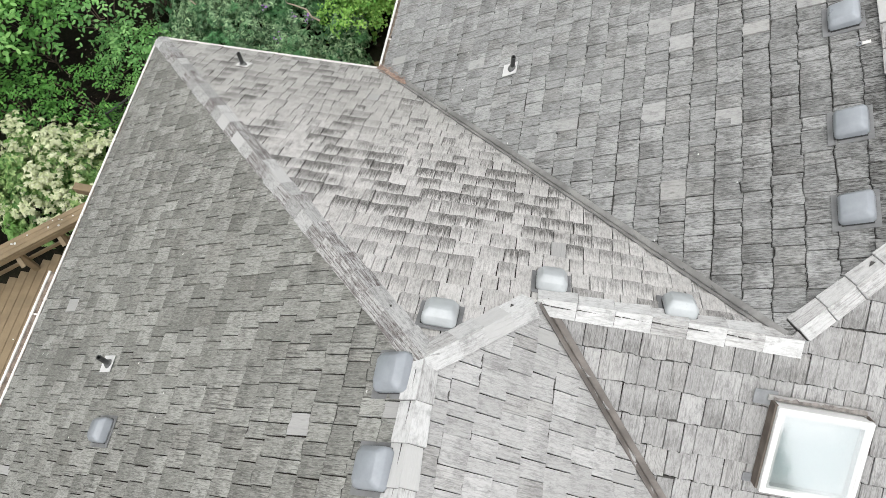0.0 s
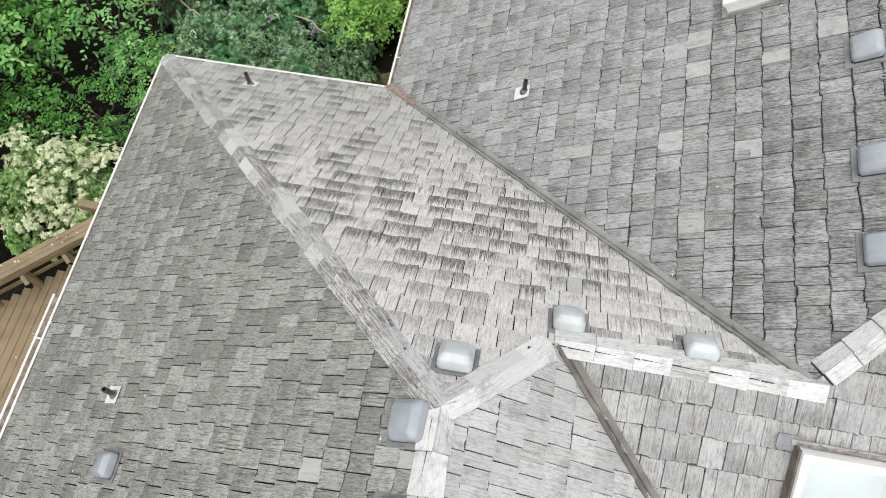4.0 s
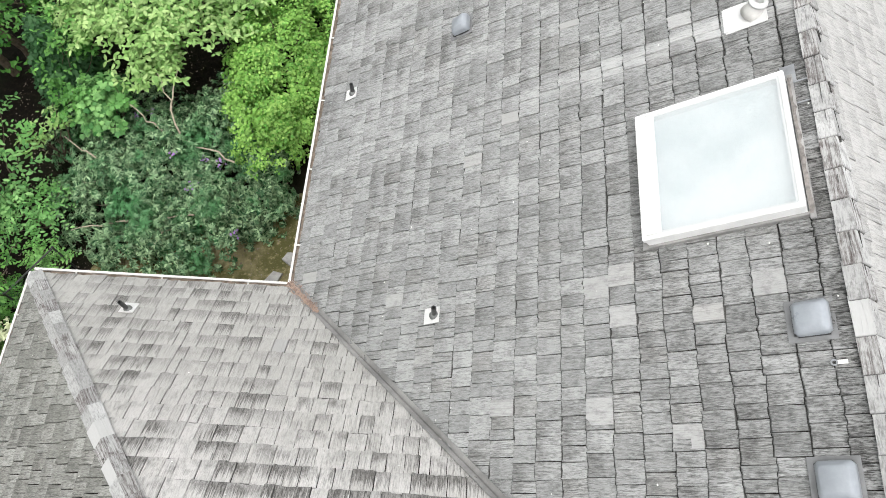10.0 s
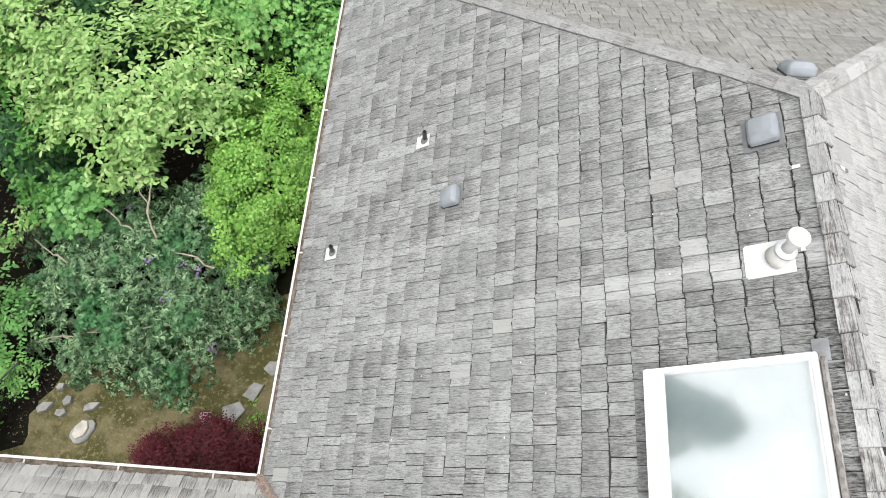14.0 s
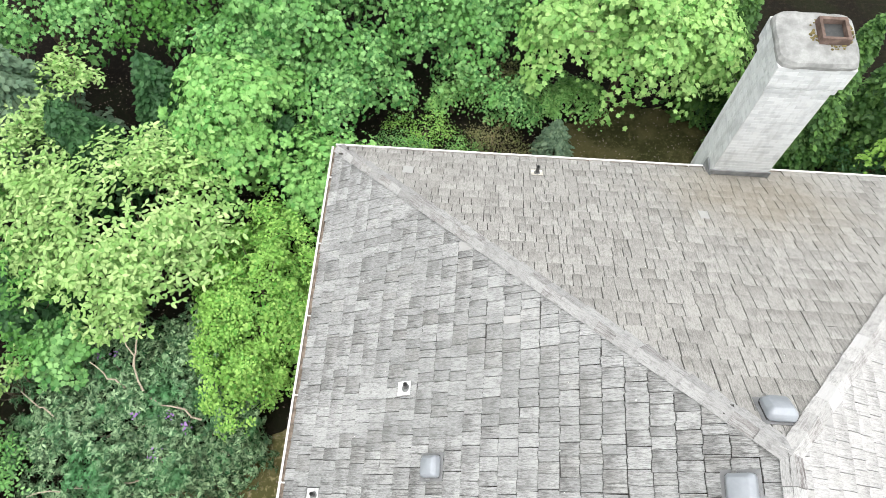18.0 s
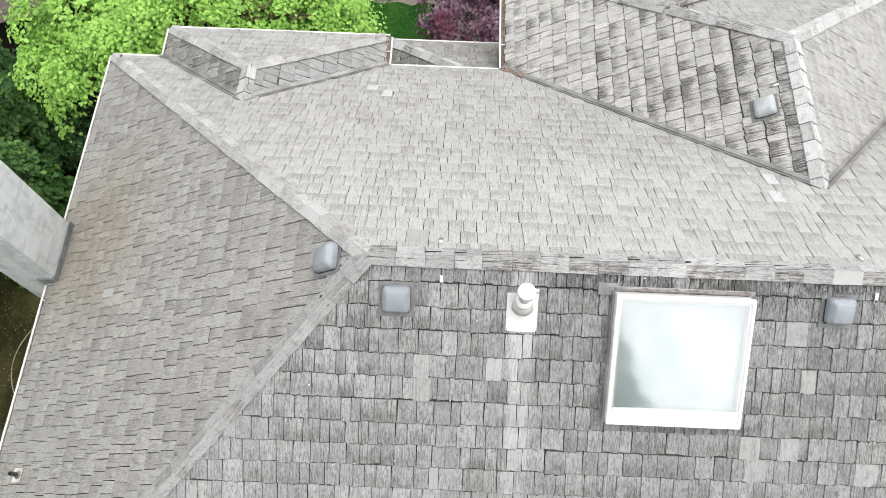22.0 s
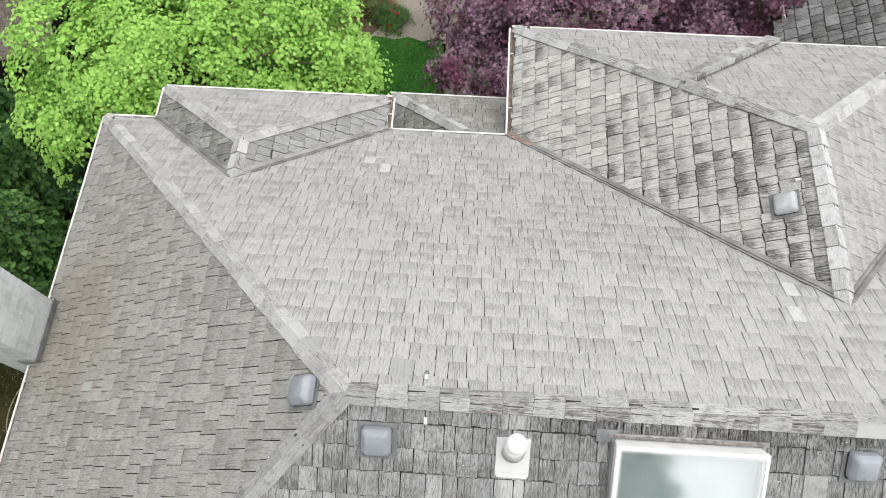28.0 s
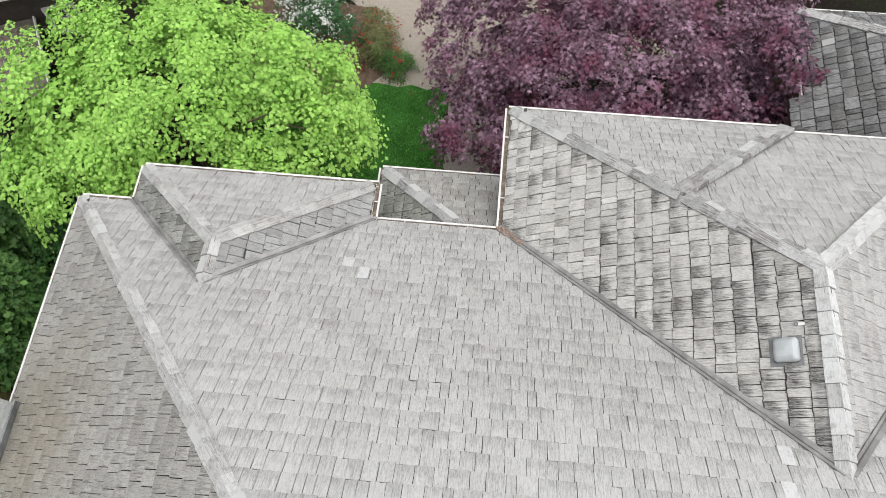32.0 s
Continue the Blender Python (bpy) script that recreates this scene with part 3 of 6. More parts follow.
SKY_W = (1.83, 5.92, 1.26)   # skylight on the west face: centre in plan, size
SKY_S = (2.17, 0.95, 0.68)   # the smaller one on the south face
xh = R_.x + (R_.y - yj)
xa = WX0 + (WYN - yj)
yb = WYS + (XC - WX0)
FACES = {
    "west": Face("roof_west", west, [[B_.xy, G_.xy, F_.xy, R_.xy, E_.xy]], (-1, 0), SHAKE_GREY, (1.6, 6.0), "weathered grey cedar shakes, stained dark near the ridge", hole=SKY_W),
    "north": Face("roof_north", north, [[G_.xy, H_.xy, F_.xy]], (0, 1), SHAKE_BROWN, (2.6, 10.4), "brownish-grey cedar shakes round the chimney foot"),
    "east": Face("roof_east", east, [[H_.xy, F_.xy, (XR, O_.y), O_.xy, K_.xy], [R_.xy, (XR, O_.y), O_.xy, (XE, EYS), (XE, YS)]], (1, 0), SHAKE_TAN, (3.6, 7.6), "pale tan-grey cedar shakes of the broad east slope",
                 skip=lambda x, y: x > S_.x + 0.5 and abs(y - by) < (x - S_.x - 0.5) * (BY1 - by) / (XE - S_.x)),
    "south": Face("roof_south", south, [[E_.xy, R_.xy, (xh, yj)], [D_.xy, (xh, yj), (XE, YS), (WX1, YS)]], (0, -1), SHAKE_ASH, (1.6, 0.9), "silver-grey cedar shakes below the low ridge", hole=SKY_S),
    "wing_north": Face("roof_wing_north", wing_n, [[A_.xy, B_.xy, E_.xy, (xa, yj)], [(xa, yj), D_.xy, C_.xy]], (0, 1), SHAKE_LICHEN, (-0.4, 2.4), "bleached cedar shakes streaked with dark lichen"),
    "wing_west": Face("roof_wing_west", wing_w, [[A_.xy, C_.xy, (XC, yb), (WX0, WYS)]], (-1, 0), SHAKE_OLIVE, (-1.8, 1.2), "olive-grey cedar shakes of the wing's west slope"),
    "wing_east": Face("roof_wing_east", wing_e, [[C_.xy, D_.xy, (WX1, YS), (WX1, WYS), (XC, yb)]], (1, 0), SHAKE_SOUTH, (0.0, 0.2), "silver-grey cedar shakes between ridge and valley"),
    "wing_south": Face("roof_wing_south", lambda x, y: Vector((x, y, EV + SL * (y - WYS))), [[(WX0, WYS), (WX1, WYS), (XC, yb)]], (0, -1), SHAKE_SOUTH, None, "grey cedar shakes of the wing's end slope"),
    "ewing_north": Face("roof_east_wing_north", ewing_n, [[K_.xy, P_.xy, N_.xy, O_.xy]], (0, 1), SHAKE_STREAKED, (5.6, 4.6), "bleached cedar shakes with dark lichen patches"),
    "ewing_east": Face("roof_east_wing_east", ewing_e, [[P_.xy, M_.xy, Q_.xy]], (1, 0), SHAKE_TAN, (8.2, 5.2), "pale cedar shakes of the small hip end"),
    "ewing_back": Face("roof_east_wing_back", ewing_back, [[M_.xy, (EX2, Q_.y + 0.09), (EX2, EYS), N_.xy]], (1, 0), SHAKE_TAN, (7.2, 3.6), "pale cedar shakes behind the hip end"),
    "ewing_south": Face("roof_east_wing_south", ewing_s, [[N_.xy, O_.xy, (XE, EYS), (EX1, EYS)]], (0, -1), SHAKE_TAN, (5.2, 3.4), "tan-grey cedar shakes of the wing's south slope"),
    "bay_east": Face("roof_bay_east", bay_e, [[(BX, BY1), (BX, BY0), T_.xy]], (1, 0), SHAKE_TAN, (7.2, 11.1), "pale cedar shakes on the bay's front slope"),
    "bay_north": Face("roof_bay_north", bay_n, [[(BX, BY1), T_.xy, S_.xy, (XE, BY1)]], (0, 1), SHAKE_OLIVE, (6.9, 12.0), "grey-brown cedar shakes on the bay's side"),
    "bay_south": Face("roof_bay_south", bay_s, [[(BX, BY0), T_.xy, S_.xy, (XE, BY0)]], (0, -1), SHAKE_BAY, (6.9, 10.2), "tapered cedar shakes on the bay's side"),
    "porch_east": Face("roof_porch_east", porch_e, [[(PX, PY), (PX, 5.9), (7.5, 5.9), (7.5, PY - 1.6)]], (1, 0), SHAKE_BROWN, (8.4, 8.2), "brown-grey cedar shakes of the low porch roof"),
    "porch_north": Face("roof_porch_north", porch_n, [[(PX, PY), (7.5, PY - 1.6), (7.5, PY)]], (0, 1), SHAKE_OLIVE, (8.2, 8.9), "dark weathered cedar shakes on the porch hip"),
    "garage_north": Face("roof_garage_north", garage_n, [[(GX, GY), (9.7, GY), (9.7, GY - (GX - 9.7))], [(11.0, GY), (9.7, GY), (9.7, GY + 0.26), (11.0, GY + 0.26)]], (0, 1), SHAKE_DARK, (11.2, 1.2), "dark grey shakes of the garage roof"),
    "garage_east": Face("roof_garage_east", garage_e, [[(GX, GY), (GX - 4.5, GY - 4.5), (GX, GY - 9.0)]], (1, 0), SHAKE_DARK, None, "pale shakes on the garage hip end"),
}
# ---- the boards under the shakes ----
for f in FACES.values():
    eave = [(-60.0, 0.052), (60.0, 0.052), (60.0, 60.0), (-60.0, 60.0)]
    polys = [c for p in f.pieces for c in [clip(p, eave)] if area(c) > 1e-4]
    if f.hole:
        cu, cv = f.uv(f.on(*f.hole[:2]).translation)
        s, big = f.hole[2] / 2 - 0.04, 60.0
        wins = [[(-big, -big), (cu - s, -big), (cu - s, big), (-big, big)], [(cu + s, -big), (big, -big), (big, big), (cu + s, big)],
                [(cu - s, -big), (cu + s, -big), (cu + s, cv - s), (cu - s, cv - s)], [(cu - s, cv + s), (cu + s, cv + s), (cu + s, big), (cu - s, big)]]
        polys = [c for p in polys for w in wins for c in [clip(p, w)] if area(c) > 1e-4]
    verts, faces = [], []
    for p in polys:
        k, n = len(verts), len(p)
        verts += [f.at(u, v, -0.004) for u, v in p] + [f.at(u, v, -0.004) - Vector((0, 0, 0.10)) for u, v in p]
        faces += [tuple(range(k, k + n)), tuple(range(k + 2 * n - 1, k + n - 1, -1))]
        faces += [(k + n + i, k + n + (i + 1) % n, k + (i + 1) % n, k + i) for i in range(n)]
    f.ob = tagged(new(f.name, mesh_from(f.name, verts, faces, DECK_WOOD)), f.label, "roof", kind="structure")

# ---- walls below the eaves ----
def wall(name, x0, y0, x1, y1, z0, z1, label, material=SIDING):
    a, b = Vector((x0, y0, 0)), Vector((x1, y1, 0))
    d = b - a
    ang = math.degrees(math.atan2(d.y, d.x))
    ob = part(name, box((d.length, 0.2, z1 - z0), (d.length / 2, 0, (z0 + z1) / 2)), material, None)
    ob.matrix_world = pose(a.x, a.y, 0, 0, 0, ang)
    return tagged(ob, label, "wall", kind="structure")


WALLS = [(XW + .5, WYN - .5, XW + .5, YN - .5), (XW + .5, YN - .5, XE - .5, YN - .5), (XE - .5, YN - .5, XE - .5, EYN - .5), (XE - .5, EYN - .5, EX1 - .5, EYN - .5),
         (EX1 - .5, EYN - .5, EX1 - .5, EYS + .5), (EX1 - .5, EYS + .5, XE - .5, EYS + .5), (XE - .5, EYS + .5, XE - .5, YS + .5), (XE - .5, YS + .5, WX1 - .5, YS + .5),
         (WX1 - .5, YS + .5, WX1 - .5, WYS + .5), (WX1 - .5, WYS + .5, WX0 + .5, WYS + .5), (WX0 + .5, WYS + .5, WX0 + .5, WYN - .5), (WX0 + .5, WYN - .5, XW + .5, WYN - .5)]
for i, w in enumerate(WALLS):
    wall("wall_%d" % (i + 1), *w, 0.0, EV + 0.22, "dark brown boarded house wall under the eaves")
wall("wall_bay_front", BX - .4, BY0 + .4, BX - .4, BY1 - .4, 0.0, EV + 0.1, "dark brown boarded wall of the bay")
wall("wall_bay_side", XE - .5, BY1 - .4, BX - .4, BY1 - .4, 0.0, EV + 0.1, "dark brown boarded wall of the bay")
wall("wall_bay_side", BX - .4, BY0 + .4, XE - .5, BY0 + .4, 0.0, EV + 0.1, "dark brown boarded wall of the bay")
wall("wall_porch", PX - .35, PY - .35, PX - .35, EYN - .5, 0.0, PZ + 0.15, "dark brown boarded wall of the porch")
wall("wall_porch", XE - .5, PY - .35, PX - .35, PY - .35, 0.0, PZ + 0.15, "dark brown boarded wall of the porch")
wall("wall_garage_north", GX - .4, GY - .4, 10.2, GY - .4, 0.0, GZ + 0.15, "dark brown boarded garage wall")
wall("wall_garage_east", GX - .4, GY - .4, GX - .4, -4.0, 0.0, GZ + 0.15, "dark brown boarded garage wall")

# ---- valleys, ridge and hip caps, gutters ----
def valley(name, low, high, na, nb, label, metal=None):
    """A folded metal strip lying in a valley, with a raised fold at its middle."""
    d = (high - low).normalized()
    sa = na.cross(d).normalized()
    sb = nb.cross(d).normalized()
    sa = sa if (sa.z > 0) else -sa
    sb = sb if (sb.z > 0) else -sb
    rows = []
    for p, n in ((low, 0), (high, 1)):
        rows.append([p + sa * 0.072 + na * 0.043, p + sa * 0.012 + na * 0.030, p + Vector((0, 0, 0.058)), p + sb * 0.012 + nb * 0.030, p + sb * 0.072 + nb * 0.043])
    verts = rows[0] + rows[1] + [v - Vector((0, 0, 0.02)) for v in rows[0] + rows[1]]
    faces = [(i, i + 1, i + 6, i + 5) for i in range(4)] + [(i + 11, i + 10, i + 15, i + 16) for i in range(4)]
    faces += [(0, 5, 15, 10), (9, 4, 14, 19), (5, 6, 16, 15), (6, 7, 17, 16), (7, 8, 18, 17), (8, 9, 19, 18)]
    return tagged(new(name, mesh_from(name, verts, faces, metal or FLASH)), label, "flashing", "valley flashings", "structure")


FN = {k: f.n for k, f in FACES.items()}
VALLEYS = [(B_, E_, "west", "wing_north"), (south(WX1, YS), D_, "south", "wing_east"), (K_, O_, "east", "ewing_north"), (east(XE, EYS), O_, "east", "ewing_south"),
           (east(XE, BY1), S_, "east", "bay_north"), (east(XE, BY0), S_, "east", "bay_south")]
for lo, hi, a, b in VALLEYS:
    stained = (a, b) == ("south", "wing_east")
    valley("valley_flashing", lo, hi, FN[a], FN[b], "brown-stained metal flashing strip in a roof valley" if stained else "dull grey metal flashing strip in a roof valley", FLASH_BROWN if stained else None)


def cap_line(low, high, na, nb, label, length=0.27, wing=0.122, wood=None):
    """Overlapping folded cap shingles from the low end to the high end."""
    d = (high - low).normalized()
    low = low + d * (0.13 if d.z > 0.1 else -0.12)
    sa, sb = na.cross(d).normalized(), nb.cross(d).normalized()
    sa = sa if sa.z < 0 else -sa
    sb = sb if sb.z < 0 else -sb
    if sa.dot(sb) > 0:
        sb = -sb
    up = (na + nb).normalized()
    side = (sa - sb).normalized()
    out = thing("trim_ridge", Matrix.Translation(low), label, "ridge caps", "ridge and hip caps", "structure")
    count = max(2, round((high - low).length / length))
    step = (high - low).length / count
    shapes = []
    for s in range(4):
        rng = random.Random(s + 7)
        verts, faces, uvs = [], [], []
        for sd, nn, flip in ((sa, na, 1), (sb, nb, -1)):
            k = len(verts)
            w0, w1 = wing + rng.uniform(-.005, .005), wing + rng.uniform(-.005, .005)
            b0 = rng.uniform(-.012, .012)
            for along, w, lift in ((b0, w0, 0.061), (step * 1.10, w1, 0.040)):
                base = d * along
                peak = up * (lift + 0.012)
                verts += [base + peak, base + sd * w + nn * lift, base + peak - up * (lift + 0.02) - d * (0.028 if along < 0.05 else 0), base + sd * w - nn * 0.004 - d * (0.028 if along < 0.05 else 0)]
                uvs += [(0, along - b0), (w, along - b0), (0, along - b0 - (0.03 if along < 0.05 else 0)), (w, along - b0 - (0.03 if along < 0.05 else 0))]
            q = [(0, 1, 5, 4), (3, 2, 6, 7), (1, 3, 7, 5), (2, 3, 1, 0), (4, 5, 7, 6)]
            faces += [tuple(k + i for i in (f if flip > 0 else f[::-1])) for f in q]
        shapes.append(mesh_from("cap_shingle", verts, faces, wood or CAP_WOOD, uvs))
    rng = random.Random(int(low.x * 100) + int(high.y * 10))
    for i in range(count):
        ob = new("cap_shingle", shapes[rng.randrange(4)])
        ob.parent = out
        ob.matrix_basis = Matrix.Translation(d * (i * step) + side * rng.uniform(-.004, .004)) @ Matrix.Rotation(rng.uniform(-.008, .008), 4, up)
    return out


LINES = [(G_, F_, "west", "north"), (H_, F_, "north", "east"), (R_, F_, "west", "east"), (E_, R_, "west", "south"), (E_, D_, "wing_north", "south"),
         (D_, C_, "wing_north", "wing_east"), (A_, C_, "wing_north", "wing_west"), (Vector((XC, yb, C_.z)), C_, "wing_west", "wing_east"),
         (south(XE, YS), R_, "south", "east"), (P_, M_, "ewing_north", "ewing_east"), (M_, N_, "ewing_north", "ewing_back"), (Q_, M_, "ewing_east", "ewing_east"),
         (O_, N_, "ewing_north", "ewing_south"), (ewing_back(EX2, EYS), N_, "ewing_back", "ewing_south"), (bay_e(BX, BY1), T_, "bay_east", "bay_north"),
         (bay_e(BX, BY0), T_, "bay_east", "bay_south"), (S_, T_, "bay_north", "bay_south"), (porch_e(PX, PY), porch_e(7.5, PY - 1.6), "porch_east", "porch_north"),
         (garage_n(GX, GY), garage_n(GX - 4.5, GY - 4.5), "garage_north", "garage_east"),
         (Vector((WX0, WYS, EV)), Vector((XC, yb, C_.z)), "wing_west", "wing_south"), (Vector((WX1, WYS, EV)), Vector((XC, yb, C_.z)), "wing_east", "wing_south")]
for lo, hi, a, b in LINES:
    if a == b:
        d = (hi - lo).normalized()
        s = FN[a].cross(d) * 0.12
        cap_line(lo, hi, (FN[a] + s).normalized(), (FN[a] - s).normalized(), "silvered cedar caps laid over the hip end", wood=CAP_WORN)
    else:
        narrow = (a, b) in (("west", "north"), ("north", "east"), ("west", "east"))
        wood = CAP_WOOD if (a, b) == ("west", "north") else CAP_BOARD if (a, b) == ("north", "east") or "bay" in a else CAP_WHITE if "south" in b or b == "wing_east" else CAP_WORN
        cap_line(lo, hi, FN[a], FN[b], "silver-grey weathered cedar ridge cap shingles", wood=wood, wing=0.088 if narrow else 0.098)


def gutter(a, b, label="white metal gutter with leaf litter along the eaves", litter=True):
    """An open trough under the eaves from a to b; the roof lies to the left going from a to b."""
    d = (b - a)
    d.z = 0
    ln = d.length
    g = thing("gutter", pose(a.x, a.y, a.z, 0, 0, math.degrees(math.atan2(d.y, d.x))), label, "gutter", "gutters")
    prof = [(0.046, -0.015), (0.046, -0.10), (-0.042, -0.10), (-0.055, -0.02), (-0.055, 0.0), (-0.026, 0.0), (-0.026, -0.010), (-0.030, -0.09), (0.038, -0.09), (0.038, -0.015)]
    bm = bmesh.new()
    r = [[bm.verts.new((x, y, z)) for y, z in prof] for x in (0, ln)]
    n = len(prof)
    for i in range(n):
        bm.faces.new((r[0][i], r[0][(i + 1) % n], r[1][(i + 1) % n], r[1][i]))
    bm.faces.new(r[0][::-1])
    bm.faces.new(r[1])
    bmesh.ops.recalc_face_normals(bm, faces=bm.faces)
    part("trough", bm, GUTTER, g)
    for i in range(max(1, round(ln / 1.2))):
        x = (i + 0.5) * ln / max(1, round(ln / 1.2))
        part("hanger", box((0.02, 0.10, 0.006), (x, -0.005, 0.003)), GUTTER, g)
    if litter:
        bm = bmesh.new()
        rng = random.Random(int(ln * 100))
        m = max(3, int(ln / 0.08))
        rows = [[bm.verts.new((i * ln / m, y, -0.025 + rng.uniform(-.012, .016))) for y in (-0.029, 0.006, 0.039)] for i in range(m + 1)]
        for p, q in zip(rows, rows[1:]):
            for j in range(2):
                bm.faces.new((p[j], q[j], q[j + 1], p[j + 1]))
        part("leaf_litter", bm, DEBRIS, g, "brown leaf litter lying in the trough")
    return g


Z0 = Vector((0, 0, -0.01))
for a, b in [(G_, B_), (H_, G_), (B_, A_), (A_, Vector((WX0, WYS, EV))), (east(XE, BY1), H_), (Vector((BX, BY0, EV)), Vector((BX, BY1, EV))), (Vector((BX, BY1, EV)), east(XE, BY1)),
             (east(XE, BY0), Vector((BX, BY0, EV))), (K_, east(XE, BY0)), (P_, K_), (Q_, P_), (Vector((EX2, EYS, EV)), Vector((EX2, Q_.y, EV))),
             (porch_e(PX, EYN - 0.2), porch_e(PX, PY)), (porch_e(PX, PY), porch_n(XE, PY)), (garage_n(GX, GY), garage_n(11.0, GY)), (Vector((GX, GY - 9, GZ)), garage_n(GX, GY))]:
    gutter(a + Z0, b + Z0)

# ---- things on the roof ----
def roof_vent(m, hood_material, label, size=0.275):
    """A box vent: flange under the shakes, square hood with sloping shoulders, dark slot on the low side."""
    v = thing("roof_vent", m, label, "roof vent", "roof vents")
    part("flange", box((size + 0.055, size + 0.06, 0.006), (0, -0.012, 0.032), 0.002), FLANGE, v, "dull grey flange slipped under the shakes")
    bm = bmesh.new()
    h = size * 0.47
    rings = []
    for z, w, d, sh in ((0.036, 0.95, 0.95, 0.0), (0.050, 1.0, 1.0, 0.0), (0.060, 1.0, 1.0, 0.0), (0.112, 0.985, 0.985, 0.0), (0.120, 0.965, 0.965, -0.001), (0.158, 0.70, 0.74, -0.006), (0.163, 0.64, 0.68, -0.007)):
        ring = []
        for k in range(32):
            a = 2 * math.pi * (k + 0.5) / 32
            c, s = math.cos(a), math.sin(a)
            e = 11.0
            r = 1.0 / (abs(c) ** e + abs(s) ** e) ** (1 / e)
            ring.append(bm.verts.new((h * w * r * c, h * d * r * s + sh, z - (0.012 * (1 - (r * s)) if z > 0.06 else 0))))
        rings.append(ring)
    for p, q in zip(rings, rings[1:]):
        for k in range(32):
            bm.faces.new((p[k], p[(k + 1) % 32], q[(k + 1) % 32], q[k]))
    bm.faces.new(rings[-1])
    bm.faces.new(rings[0][::-1])
    part("hood", bm, hood_material, v, smooth=True)
    part("slot", box((size * 0.86, 0.012, 0.022), (0, -h * 0.99, 0.048)), PIPE, v, "black ventilation slot")
    for sx in (-1, 1):
        part("slot", box((0.008, size * 0.80, 0.018), (sx * h * 0.985, 0, 0.044)), PIPE, v, "black ventilation slot")
    return v


GREY_VENT = "grey plastic box vent with a chamfered hood on the shakes"
for f, x, y, pale, size in [("wing_north", -0.70, 1.21, 1, .265), ("wing_north", 0.08, 1.76, 1, .255), ("wing_north", 1.06, 1.70, 1, .255), ("wing_west", -0.885, 0.74, 0, .285), ("wing_west", -0.885, 0.12, 0, .285),
                            ("wing_west", -3.67, 0.22, 0, .24), ("west", 2.255, 4.47, 0, .265), ("west", 2.255, 3.36, 0, .265), ("west", 2.255, 2.59, 0, .265), ("west", -0.44, 8.80, 0, .25), ("west", 2.21, 8.55, 0, .275),
                            ("north", 2.57, 9.21, 0, .28), ("ewing_north", 5.28, 4.20, 1, .27)]:
    roof_vent(FACES[f].on(x, y), VENT_PALE if pale else VENT, "pale grey plastic box vent on the shakes" if pale else GREY_VENT, size)


def vent_pipe(f, x, y, plate, label, lean=0.0, tall=0.20, size=0.17):
    """A plumbing vent: a flat plate on the shakes, a ribbed collar and an upright hollow pipe."""
    m = f.on(x, y)
    p = thing("vent_pipe", m, label, "vent pipe", "vent pipes")
    part("plate", box((size, size * 1.12, 0.008), (0, -0.012, 0.040), 0.002), plate, p)
    up = (m.to_3x3().inverted() @ Vector((0, 0, 1))).normalized()
    up = (Matrix.Rotation(lean, 3, "X") @ up)
    base = Vector((0, 0.01, 0.03))
    part("collar", tube([(base, 0.052), (base + up * 0.025, 0.047), (base + up * 0.05, 0.036), (base + up * 0.062, 0.034)], 18), COLLAR, p, "grey rubber collar", True)
    r = 0.026
    bm = bmesh.new()
    n, loops = 18, []
    s = up.orthogonal().normalized()
    t = up.cross(s)
    for h, q in ((0.03, r), (tall, r), (tall, r - 0.006), (tall - 0.08, r - 0.006)):
        loops.append([bm.verts.new(base + up * h + (s * math.cos(2 * math.pi * k / n) + t * math.sin(2 * math.pi * k / n)) * q) for k in range(n)])
    for a, b in zip(loops, loops[1:]):
        for k in range(n):
            bm.faces.new((a[k], a[(k + 1) % n], b[(k + 1) % n], b[k]))
    bm.faces.new(loops[-1])
    bmesh.ops.recalc_face_normals(bm, faces=bm.faces)
    part("pipe", bm, PIPE, p, "open black pipe end", False)
    return p


for f, x, y, pl, tall in [("west", -0.54, 5.05, WHITE, .22), ("west", -1.90, 8.50, WHITE, .2), ("west", -0.84, 9.72, WHITE, .2), ("north", 0.74, 13.22, STONE_PALE, .2), ("wing_north", -4.14, 5.22, WHITE, .24), ("wing_west", -3.98, 0.87, WHITE, .24)]:
    vent_pipe(FACES[f], x, y, pl, "black plumbing vent pipe on a white plate" if pl is WHITE else "black plumbing vent pipe in a grey collar", tall=tall)

# gas flue near the ridge
fm = FACES["west"].on(2.19, 7.38)
flue = thing("gas_flue", fm, "white gas flue with a round cap on a white plate", "flue")
part("plate", box((0.29, 0.36, 0.010), (0, -0.06, 0.036), 0.003), WHITE, flue)
part("skirt", box((0.26, 0.05, 0.012), (0, -0.225, 0.044), 0.003), WHITE, flue)
fup = (fm.to_3x3().inverted() @ Vector((0, 0, 1))).normalized()
fb = Vector((0, 0.0, 0.03))
part("base_cone", tube([(fb, 0.105), (fb + fup * 0.05, 0.082), (fb + fup * 0.14, 0.070), (fb + fup * 0.15, 0.05)], 24), GUTTER, flue, "off-white metal cone", True)
part("storm_collar", tube([(fb + fup * 0.13, 0.088), (fb + fup * 0.15, 0.085), (fb + fup * 0.165, 0.05)], 24), WHITE, flue, "", True)
part("pipe", tube([(fb + fup * 0.15, 0.047), (fb + fup * 0.34, 0.047)], 24), WHITE, flue, "", True)
part("cap", tube([(fb + fup * 0.33, 0.060), (fb + fup * 0.335, 0.083), (fb + fup * 0.372, 0.083), (fb + fup * 0.385, 0.065), (fb + fup * 0.39, 0.02)], 28), WHITE, flue)
